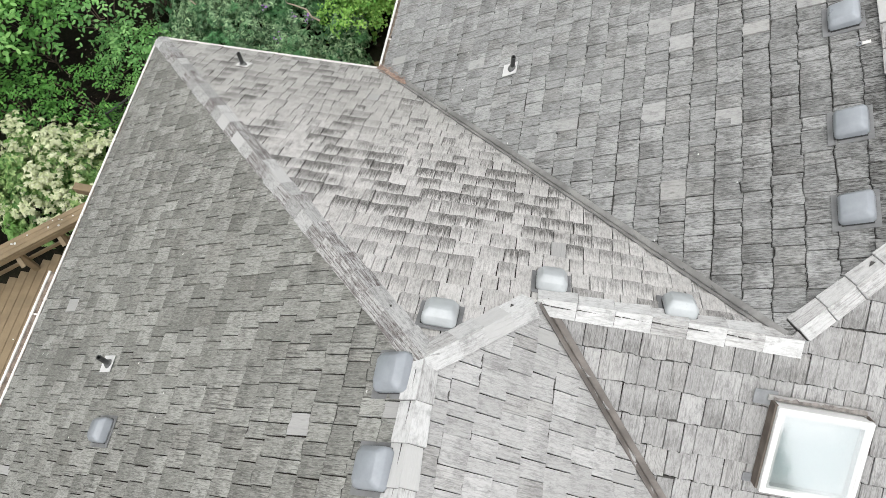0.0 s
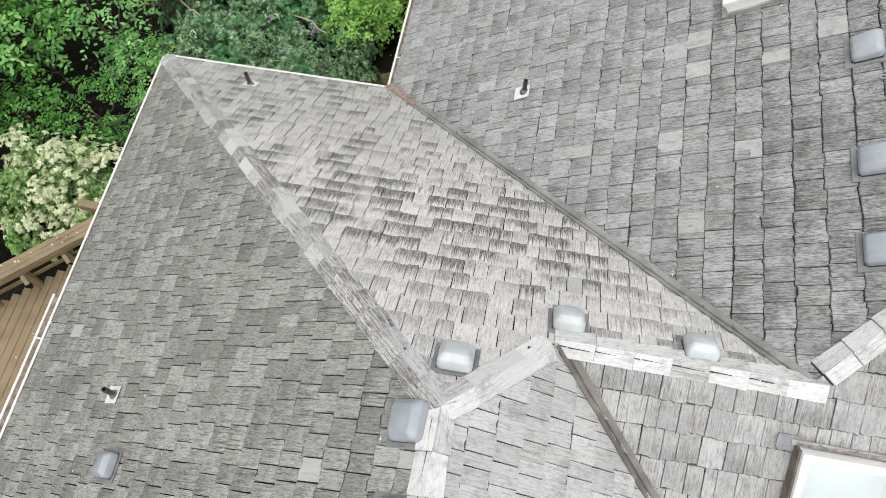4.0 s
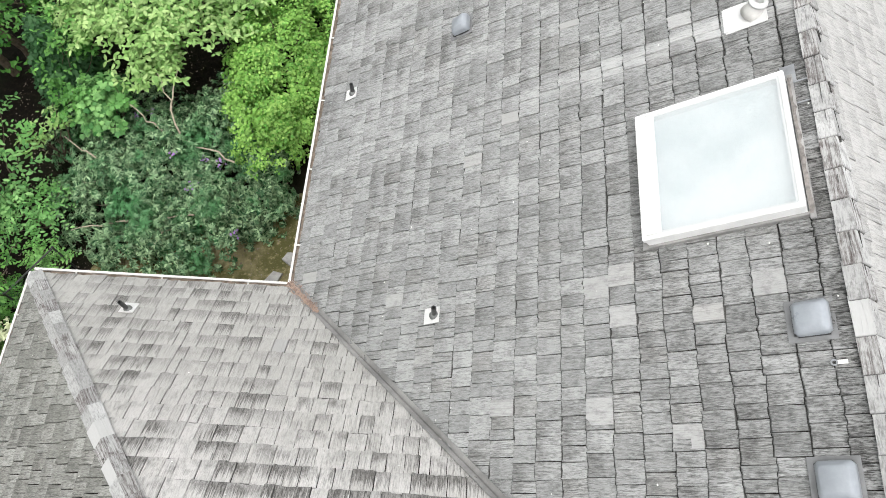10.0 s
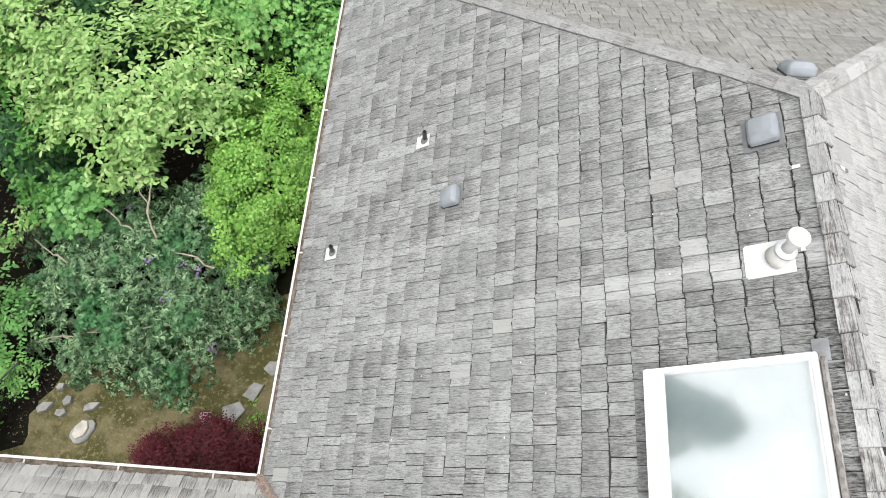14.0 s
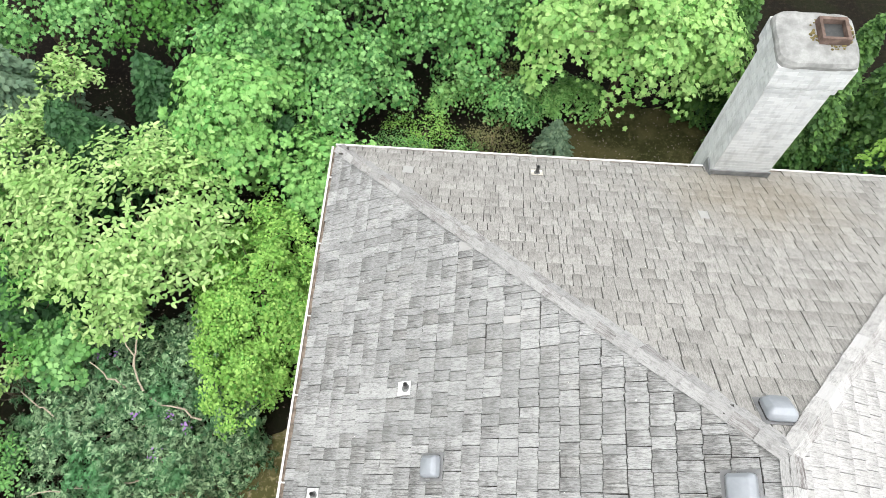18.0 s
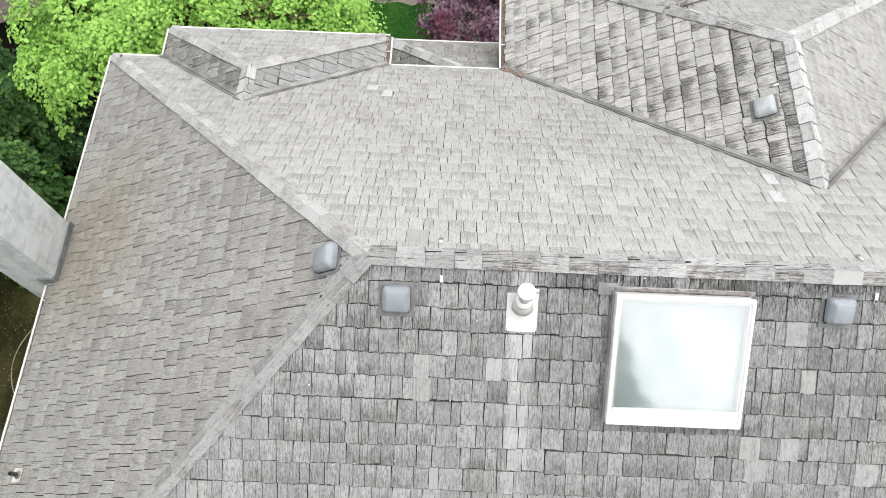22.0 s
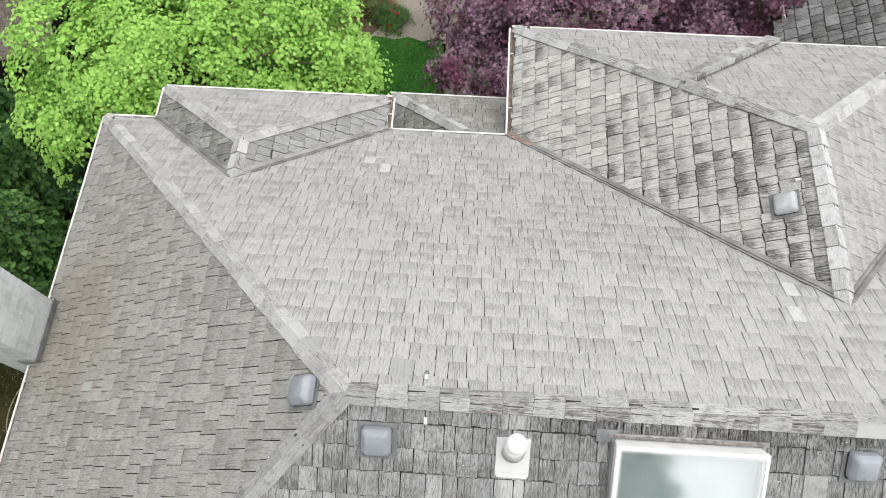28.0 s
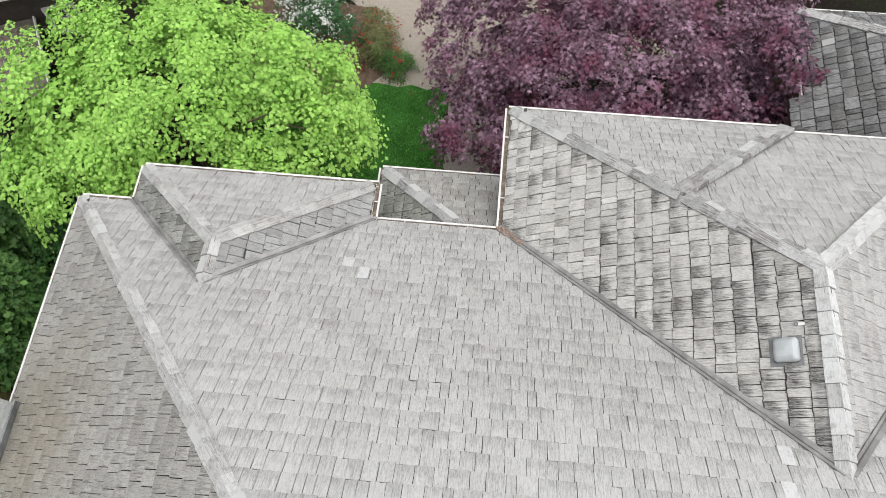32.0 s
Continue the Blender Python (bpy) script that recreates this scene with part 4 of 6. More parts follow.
part("screw_lug", box((0.05, 0.03, 0.02), fb + fup * 0.35 + Vector((0.085, 0.02, 0)), 0.006), WHITE, flue)


def skylight(f, cx, cy, size, rail, label):
    """A curb with a white frame, one pane, a pale panel added to brighten it and metal flashing round the foot."""
    s = thing("skylight", f.on(cx, cy), label, "skylight", "skylights")
    h, top = size / 2, 0.20

    def ring(outer, inner, z0, z1):
        bm = bmesh.new()
        lv = [[bm.verts.new((a * r, b * r, z)) for a, b in ((-1, -1), (1, -1), (1, 1), (-1, 1))] for r, z in ((outer, z0), (outer, z1), (inner, z1), (inner, z0))]
        for i in range(4):
            p, q = lv[i], lv[(i + 1) % 4]
            for k in range(4):
                bm.faces.new((p[k], p[(k + 1) % 4], q[(k + 1) % 4], q[k]))
        bmesh.ops.recalc_face_normals(bm, faces=bm.faces)
        return bm

    part("curb", ring(h - 0.012, h - 0.056, -0.10, top - 0.03), WHITE_FRAME, s)
    bm = ring(h, h - 0.040, top - 0.055, top)
    bmesh.ops.bevel(bm, geom=bm.edges[:], offset=0.007, segments=2, affect="EDGES")
    fr = part("frame", bm, WHITE_FRAME, s, "white-painted metal frame")
    bm = ring(h - 0.036, h - 0.060, top - 0.03, top - 0.010)
    part("glazing_bead", bm, WHITE, fr)
    if rail:
        part("lower_rail", box((size - 0.084, rail, 0.024), (0, -h + 0.04 + rail / 2, top - 0.013), 0.004), WHITE_FRAME, fr, "broad white lower rail")
    pane = part("pane", box((size - 0.085, size - 0.085, 0.006), (0, 0, top - 0.012)), GLASS, s, "clear pane reflecting a white sky")
    pane.visible_shadow = False
    # Added panel: its pale colour stands in for sky light in the pane.
    part("diffuser", box((size - 0.115, size - 0.115, 0.008), (0, 0, top - 0.085)), TINT, s, "pale panel added beneath the pane to brighten it")
    fl = part("head_flashing", box((size + 0.08, 0.045, 0.02), (0, h + 0.018, 0.045), 0.005), FLASH, s, "dull metal flashing with debris along the top")
    bm = bmesh.new()
    rng = random.Random(5)
    m = 26
    rows = [[bm.verts.new((-h + i * size / m, h + y, 0.056 + rng.uniform(0, .016) * w)) for y, w in ((0.0, 0.3), (0.012 + rng.uniform(-.006, .006), 1), (0.03 + rng.uniform(-.012, .012), .1))] for i in range(m + 1)]
    for p, q in zip(rows, rows[1:]):
        for j in range(2):
            bm.faces.new((p[j], q[j], q[j + 1], p[j + 1]))
    part("needle_litter", bm, HEAD_LITTER, fl)
    for x in ((-0.59, -0.38) if rail else ()):
        part("flashing_strip", box((0.014, 0.24, 0.006), (x, h + 0.16, 0.043), 0.002), LEAD, s, "narrow bare metal strip between the shakes")
    part("sill_flashing", box((size + 0.02, 0.07, 0.012), (0, -h - 0.02, 0.030), 0.003), FLASH, s)
    for sx in (-1, 1):
        part("side_flashing", box((0.03, size, 0.05), (sx * (h - 0.005), 0, 0.04), 0.004), FLASH, s)
        if not rail:
            part("side_cladding", box((0.022, size, 0.11), (sx * (h + 0.002), 0, 0.09), 0.003), PORCH_BOARD, s, "dark brown side cladding")
    part("flashing_tab", box((0.17, 0.115, 0.008), (-h - 0.055, h + 0.01, 0.040), 0.002), LEAD, s, "bare grey metal tab")
    part("flashing_tab", box((0.10, 0.07, 0.008), (-h - 0.03, -h + 0.03, 0.038), 0.002), LEAD, s, "bare grey metal tab")
    return s


skylight(FACES["west"], *SKY_W, 0.13, "large square white-framed skylight on the west slope")
skylight(FACES["south"], *SKY_S, 0.0, "small square white-framed skylight below the ridge")

# ridge anchors: short white straps poking out from under the caps
for f, x, y in [("west", 2.36, 8.14), ("east", 2.72, 8.16), ("west", 2.36, 4.14), ("east", 2.72, 4.2), ("ewing_north", 5.56, 4.08)]:
    a = thing("ridge_anchor", FACES[f].on(x, y), "small white metal anchor strap under the ridge caps", "roof anchor", "ridge anchors")
    part("strap", box((0.03, 0.07, 0.005), (0, 0.015, 0.045), 0.001), GUTTER, a)
    bm = bmesh.new()
    o = [[bm.verts.new((math.cos(k * math.pi / 8) * r, -0.035 + math.sin(k * math.pi / 8) * r, z)) for k in range(16)] for r, z in ((0.024, 0.042), (0.024, 0.050), (0.013, 0.050), (0.013, 0.042))]
    for i in range(4):
        for k in range(16):
            bm.faces.new((o[i][k], o[i][(k + 1) % 16], o[(i + 1) % 4][(k + 1) % 16], o[(i + 1) % 4][k]))
    part("ring", bm, LEAD, a)

# litter gathered at the feet of the valleys
def litter(name, m, label, length, width, seed, material=NEEDLES):
    rng = random.Random(seed)
    verts, faces = [], []
    for i in range(int(length * 700)):
        t = rng.random() ** 1.3
        x = rng.gauss(0, width * (1 - 0.6 * t))
        c = m @ Vector((x, t * length, 0.045 + rng.random() * 0.02))
        d = Vector((rng.uniform(-1, 1), rng.uniform(-1, 1), rng.uniform(-.3, .3))).normalized() * rng.uniform(.012, .03)
        w = Vector((-d.y, d.x, 0.2 * d.x)).normalized() * 0.004
        k = len(verts)
        verts += [c - d - w, c - d + w, c + d + w, c + d - w]
        faces.append((k, k + 1, k + 2, k + 3))
    return tagged(new(name, mesh_from(name, verts, faces, material)), label, "litter", kind="stuff")


def along(low, high, up):
    d = (high - low).normalized()
    s = d.cross(up).normalized()
    m = Matrix((s, d, s.cross(d))).transposed().to_4x4()
    m.translation = low
    return m


litter("needle_litter", along(B_, E_, FN["west"] + FN["wing_north"]), "rust-brown needles heaped in the valley foot", 0.75, 0.045, 3)
litter("needle_litter", along(K_, O_, FN["east"] + FN["ewing_north"]), "rust-brown needles heaped in the valley foot", 0.55, 0.035, 4)

# ---- chimney ----
CX0, CX1, CY0, CY1, CZ = 3.39, 4.21, 13.55, 14.22, 8.17
chimney = thing("chimney", Matrix.Translation(((CX0 + CX1) / 2, (CY0 + CY1) / 2, 0)), "whitewashed brick chimney with a corbelled top at the eaves", "chimney")
cw, cd = CX1 - CX0, CY1 - CY0
part("core", box((cw + 0.004, cd + 0.004, CZ), (0, 0, CZ / 2)), MORTAR, chimney)
part("corbel", box((cw + 0.112, cd + 0.112, 0.36), (0, 0, CZ - 0.18)), MORTAR, chimney)
part("corbel", box((cw + 0.058, cd + 0.058, 0.14), (0, 0, CZ - 0.43)), MORTAR, chimney)
BH, BL = 0.072, 0.205
brick_me = {}


def brick_mesh(length, deep):
    key = (round(length, 3), deep)
    if key not in brick_me:
        bm = box((length - 0.006, deep, BH - 0.006), (0, 0, 0), 0.003)
        bm_me = bpy.data.meshes.new("brick")
        bm.to_mesh(bm_me)
        bm.free()
        bm_me.materials.append(BRICK)
        brick_me[key] = bm_me
    return brick_me[key]


courses = int((CZ - 5.0) / BH)
old = []
for c in range(courses):
    z = CZ - (c + 0.5) * BH
    out = 0.055 if c < 5 else (0.028 if c < 7 else 0.0)
    for side in range(4):
        ln = (cw if side % 2 == 0 else cd) + 2 * out
        off = (cd if side % 2 == 0 else cw) / 2 + out
        n = max(2, round(ln / BL))
        bl = ln / n
        edges = [0.0] + [bl * (i + (0.5 if c % 2 else 0)) for i in range(0 if c % 2 else 1, n)] + [ln]
        for a, b in zip(edges, edges[1:]):
            if b - a < 0.02:
                continue
            m = Matrix.Rotation(side * math.pi / 2, 4, "Z") @ Matrix.Translation(((a + b) / 2 - ln / 2, -off + 0.019, z))
            if c < 24 and side != 2:
                ob = new("brick", brick_mesh(b - a, 0.05))
                ob.parent = chimney
                ob.matrix_basis = m
            else:
                old.append((m, b - a))
verts, faces = [], []
for m, ln in old:
    k = len(verts)
    x, y, z = (ln - 0.006) / 2, 0.025, (BH - 0.006) / 2
    verts += [m @ Vector((sx * x, sy * y, sz * z)) for sz in (-1, 1) for sy in (-1, 1) for sx in (-1, 1)]
    faces += [(k, k + 2, k + 3, k + 1), (k + 4, k + 5, k + 7, k + 6), (k, k + 1, k + 5, k + 4), (k + 2, k + 6, k + 7, k + 3), (k, k + 4, k + 6, k + 2), (k + 1, k + 3, k + 7, k + 5)]
rest = new("bricks", mesh_from("bricks", verts, faces, BRICK))
rest.parent = chimney
tagged(rest, kind="stuff")
bm = bmesh.new()
rings = []
for z, k, e in ((-0.012, 0.045, 9), (0.0, 0.075, 8), (0.055, 0.078, 7), (0.10, 0.055, 6), (0.125, 0.005, 5), (0.135, -0.08, 4)):
    ring = []
    for i in range(48):
        a = 2 * math.pi * i / 48
        c, q = math.cos(a), math.sin(a)
        d = 1 / (abs(c) ** e + abs(q) ** e) ** (1 / e)
        p = Vector(((cw / 2 + k) * c * d, (cd / 2 + k) * q * d, CZ + z))
        p += Vector((noise.noise(p * 9), noise.noise(p * 9 + Vector((5, 0, 0))), noise.noise(p * 7 + Vector((0, 5, 0))))) * 0.016
        ring.append(bm.verts.new(p))
    rings.append(ring)
for p, q in zip(rings, rings[1:]):
    for k in range(48):
        bm.faces.new((p[k], p[(k + 1) % 48], q[(k + 1) % 48], q[k]))
bm.faces.new(rings[-1])
part("crown", bm, CROWN_CEMENT, chimney, "cracked grey cement crown with worn round edges")
bm = bmesh.new()
fl = [[bm.verts.new((0.16 + a * r, 0.04 + b * r, z)) for a, b in ((-1, -1), (1, -1), (1, 1), (-1, 1))] for r, z in ((0.178, CZ + 0.08), (0.170, CZ + 0.235), (0.132, CZ + 0.230), (0.128, CZ + 0.145))]
for p, q in zip(fl, fl[1:]):
    for k in range(4):
        bm.faces.new((p[k], p[(k + 1) % 4], q[(k + 1) % 4], q[k]))
bm.faces.new(fl[-1])
bmesh.ops.recalc_face_normals(bm, faces=bm.faces)
liner = part("flue_liner", bm, CLAY, chimney, "red-brown clay flue liner")
# A black plate closes the liner and stands in for the unlit depth below.
part("soot", box((0.25, 0.25, 0.01), (0.16, 0.04, CZ + 0.152)), PIPE, liner, "black plate in place of the flue's dark depth")
bm = bmesh.new()
rng = random.Random(17)
for i in range(70):
    a, d = rng.uniform(0, 6.28), rng.uniform(0.17, 0.25)
    bmesh.ops.create_icosphere(bm, subdivisions=1, radius=rng.uniform(.010, .026), matrix=Matrix.Translation((0.16 + d * 1.1 * math.cos(a), 0.04 + d * math.sin(a), CZ + 0.136)) @ Matrix.Diagonal((1, 1, .5, 1)))
part("moss", bm, MOSS_FOOT, chimney, "rusty moss round the foot of the liner")
part("step_flashing", box((cw + 0.07, 0.025, 0.12), (0, -cd / 2 - 0.012, EV + 0.14 + SL * 0.2), 0.004), LEAD, chimney, "dull lead flashing round the foot")
for sx in (-1, 1):
    part("side_flashing", box((0.03, 0.30, 0.22), (sx * (cw / 2 + 0.012), -cd / 2 + 0.12, EV + 0.14), 0.004), LEAD, chimney, "dull lead flashing round the foot")

# ---- deck west of the house ----
deck = thing("deck", Matrix.Translation((-7.6, 1.0, 0)), "brown stained timber deck with a wide rail", "deck")
DZ = 2.3
r0, r1 = Vector((-9.4, 1.846, 0)), Vector((-6.5, 4.55, 0))
rd = (r1 - r0).normalized()
rn = Vector((rd.y, -rd.x, 0))
for i in range(26):
    x = -9.2 + i * 0.145
    far = min(r0.y + (x - r0.x) * rd.y / rd.x + 0.1, 5.2)
    lo = -5.0
    if far - lo < 0.5:
        continue
    bm = box((0.138, far - lo, 0.035), (x + 7.6, (far + lo) / 2 - 1.0, DZ - 0.0175), 0.004)
    part("deck_board", bm, BROWN_BOARD, deck)
ang = math.degrees(math.atan2(rd.y, rd.x))
RZ = 3.15
mid_r = (r0 + r1) / 2
mr = pose(mid_r.x + 7.6, mid_r.y - 1.0, RZ, 0, 0, ang)
for y in (-0.088, 0.0, 0.088):
    part("rail_cap", box((3.96, 0.083, 0.042), (0, y, 0), 0.006, mr), BROWN_BOARD, deck)
part("rail_cap_edge", box((3.96, 0.036, 0.11), (0, -0.118, -0.078), 0.005, mr), BROWN_BOARD, deck)
for px_ in (-1.75, -0.95, -0.25, 0.45, 1.7):
    part("rail_post", box((0.10, 0.10, 0.83), (px_, 0.02, -0.44), 0.006, mr), BROWN_BOARD, deck)
    part("rail_bracket", box((0.07, 0.30, 0.05), (0, 0, 0), 0.005, mr @ pose(px_, -0.12, -0.20, 35)), BROWN_BOARD, deck)
for z in (-0.3, -0.55):
    part("rail_bar", box((3.96, 0.035, 0.07), (0, 0.05, z), 0.004, mr), BROWN_BOARD, deck)
side_rail = pose(-6.72 + 7.6, 4.27 - 1.0, RZ, 0, 0, -2)
part("rail_cap", box((1.66, 0.13, 0.042), (0, 0, 0), 0.006, side_rail), BROWN_BOARD, deck)
part("rail_cap_edge", box((1.64, 0.03, 0.12), (0, -0.05, -0.08), 0.005, side_rail), BROWN_BOARD, deck)
for k in range(5):
    part("lattice_slat", box((0.035, 0.012, 0.62), (0, 0, 0), 0.002, side_rail @ pose(-0.7 + 0.14 * k, -0.02, -0.38, 0, 35)), BROWN_BOARD, deck)
for x, y in ((-9.0, -4.5), (-9.0, 0.5), (-6.4, -4.5), (-6.4, 3.6)):
    part("deck_post", box((0.14, 0.14, DZ - 0.04), (x + 7.6, y - 1.0, (DZ - 0.04) / 2), 0.006), BROWN_BOARD, deck)
rng = random.Random(11)
verts, faces = [], []
for i in range(90):
    if i < 40:
        t, o = rng.uniform(-2.0, 2.0), rng.uniform(-.07, .13)
        c = mid_r + rd * t - rn * o + Vector((0, 0, RZ + 0.026))
    else:
        c = Vector((rng.uniform(-8.8, -6.0), rng.uniform(-3, 2.2), DZ + 0.004))
    s = rng.uniform(.012, .026)
    k = len(verts)
    verts += [c + Vector((math.cos(a) * s, math.sin(a) * s * .7, 0)) for a in (0, 1.3, 2.6, 3.9, 5.2)]
    faces.append(tuple(range(k, k + 5)))
tagged(new("fallen_petals", mesh_from("fallen_petals", verts, faces, PETAL_WHITE)), "pale petals fallen on the deck and rail", "petals", kind="stuff")
gutter(Vector((WX0 - 0.09, 2.10, EV - 0.01)), Vector((WX0 - 0.09, WYS, EV - 0.01)), "second white gutter trough alongside the eaves over the deck")

cable = part("cable", tube([(Vector((-5.76, 4.52, 5.33)).lerp(Vector((-7.5, 5.12, 3.55)), t) - Vector((0, 0, 0.10 * math.sin(math.pi * t))), .005) for t in [i / 10 for i in range(11)]], 6), PIPE, None)
tagged(cable, "thin dark cable running from the gutter down to the shrubs", "cable")

# pale flecks of fallen petals lying on the shakes
rng = random.Random(21)
verts, faces = [], []
for key, count in (("wing_west", 190), ("west", 110), ("wing_north", 50), ("east", 60), ("north", 40)):
    f = FACES[key]
    piece = f.pieces[0]
    us, vs = [p[0] for p in piece], [p[1] for p in piece]
    for i in range(count):
        u, v = rng.uniform(min(us), max(us)), min(vs) + (max(vs) - min(vs)) * rng.random() ** (1.7 if key == "wing_west" else 1.0)
        if not all((b[0] - a[0]) * (v - a[1]) - (b[1] - a[1]) * (u - a[0]) > 0.05 for a, b in zip(piece, piece[1:] + piece[:1])):
            continue
        s, k, t0 = rng.uniform(.005, .013), len(verts), rng.uniform(0, 6.28)
        verts += [f.at(u + math.cos(t0 + a) * s, v + math.sin(t0 + a) * s * .7, 0.034) for a in (0, 1.26, 2.51, 3.77, 5.03)]
        faces.append(tuple(range(k, k + 5)))
tagged(new("roof_flecks", mesh_from("roof_flecks", verts, faces, PETAL_WHITE)), "small pale petals scattered on the cedar shakes", "petals", kind="stuff")

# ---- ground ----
ground = tagged(part("ground", box((600, 600, 0.4), (0, 0, -0.2)), SOIL, None), "soil and moss under the trees, blackened with their shade", "ground", kind="structure")


def sheet(name, outline, z, material, label, seed=1, wobble=0.12):
    """A thin patch of ground with an uneven edge."""
    rng = random.Random(seed)
    pts = []
    for (ax, ay), (bx, by_) in zip(outline, outline[1:] + outline[:1]):
        n = max(2, int(math.hypot(bx - ax, by_ - ay) / 0.35))
        pts += [(ax + (bx - ax) * i / n + rng.uniform(-wobble, wobble), ay + (by_ - ay) * i / n + rng.uniform(-wobble, wobble)) for i in range(n)]
    n = len(pts)
    verts = [(x, y, z) for x, y in pts] + [(x, y, -0.05) for x, y in pts]
    faces = [tuple(range(n))] + [(n + i, n + (i + 1) % n, (i + 1) % n, i) for i in range(n)]
    return tagged(new(name, mesh_from(name, verts, faces, material)), label, "ground", kind="structure")


sheet("ground_mossy_yard", [(-8.75, 5.9), (-2.5, 5.9), (-2.5, 11.5), (-4.5, 9.5), (-6.3, 9.1), (-7.4, 8.75), (-7.9, 8.2), (-8.05, 7.75), (-8.45, 7.5), (-8.35, 7.0), (-8.7, 6.6)], 0.010, MOSS, "mossy bare yard between the wings", 2)
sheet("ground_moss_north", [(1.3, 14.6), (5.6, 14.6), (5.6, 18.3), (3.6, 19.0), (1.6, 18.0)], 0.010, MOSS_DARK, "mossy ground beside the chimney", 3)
sheet("lawn", [(10.0, 8.75), (13.95, 8.75), (13.95, 10.5), (13.7, 11.4), (13.0, 14.5), (9.5, 14.5)], 0.012, LAWN, "short green lawn", 4)
sheet("ground_planting_bed", [(13.75, 10.75), (14.3, 10.45), (15.2, 10.35), (16.4, 11.0), (16.4, 14.5), (13.0, 14.5), (13.2, 11.6)], 0.020, BED, "brown bare soil of the planting bed", 8)
sheet("gravel_drive", [(13.77, 8.6), (15.0, 3.0), (30.0, 3.0), (30.0, 11.5), (16.4, 11.55), (15.6, 11.0), (13.72, 11.2)], 0.016, GRAVEL, "tan gravel drive", 5)
sheet("garden_path", [(9.2, 7.0), (14.3, 7.0), (14.25, 8.7), (9.2, 8.65)], 0.020, PATH_STONE, "grey-brown aggregate path", 6, 0.03)

# ---- plants ----
SHAPES = {
    "maple": [(0, -.44), (.44, -.36), (.31, -.06), (.56, .20), (.23, .24), (0, .60), (-.23, .24), (-.56, .20), (-.31, -.06), (-.44, -.36)],
    "oval": [(0, -.5), (.21, -.18), (.2, .2), (0, .5), (-.2, .2), (-.21, -.18)],
    "leather": [(0, -.5), (.145, -.12), (.135, .22), (0, .5), (-.135, .22), (-.145, -.12)],
    "blade": [(0, -.5), (.12, -.1), (.09, .25), (0, .5), (-.09, .25), (-.12, -.1)],
    "fingers": [(0, -.22), (.50, -.38), (.22, -.02), (.60, .28), (.19, .24), (0, .74), (-.19, .24), (-.60, .28), (-.22, -.02), (-.50, -.38)],
    "spray": [(0, -.5), (.34, -.16), (.10, -.04), (.24, .22), (0, .5), (-.24, .22), (-.10, -.04), (-.34, -.16)],
    "lobed": [(0, -.42), (.38, -.36), (.32, -.08), (.54, .14), (.29, .24), (0, .54), (-.29, .24), (-.54, .14), (-.32, -.08), (-.38, -.36)],
    "round": [(0, -.45), (.3, -.3), (.42, .05), (.25, .38), (0, .46), (-.25, .38), (-.42, .05), (-.3, -.3)],
}


def leaf_mesh(name, centres, normals, heads, sizes, shape, material, bend=0.12):
    """One mesh of many leaves: each a small bent blade facing its normal and pointing to its head."""
    pts = np.array(SHAPES[shape])
    n, k = len(centres), len(pts)
    nz = normals / np.linalg.norm(normals, axis=1, keepdims=True)
    hy = heads - (heads * nz).sum(1, keepdims=True) * nz
    hy /= np.linalg.norm(hy, axis=1, keepdims=True) + 1e-9
    hx = np.cross(hy, nz)
    s = sizes[:, None, None]
    droop = -bend * (pts[:, 0] ** 2 * 1.6 + (pts[:, 1] + .2) ** 2)
    v = centres[:, None] + s * (pts[None, :, :1] * hx[:, None] + pts[None, :, 1:] * hy[:, None] + droop[None, :, None] * nz[:, None])
    me = bpy.data.meshes.new(name)
    me.vertices.add(n * k)
    me.vertices.foreach_set("co", v.astype(np.float32).ravel())
    me.loops.add(n * k)
    me.loops.foreach_set("vertex_index", np.arange(n * k, dtype=np.int32))
    me.polygons.add(n)
    me.polygons.foreach_set("loop_start", (np.arange(n) * k).astype(np.int32))
    me.materials.append(material)
    me.update(calc_edges=True)
    return me


def branch(a, b, r0, r1, rng, bends=4):
    """A crooked tapered limb from a to b."""
    a, b = Vector(a), Vector(b)
    ring, ln = [], (b - a).length
    for i in range(bends + 1):
        t = i / bends
        p = a.lerp(b, t) + Vector((rng.uniform(-1, 1), rng.uniform(-1, 1), rng.uniform(-.3, .6))) * ln * 0.06 * math.sin(math.pi * t)
        ring.append((p, r0 + (r1 - r0) * t))
    return tube(ring, 7)


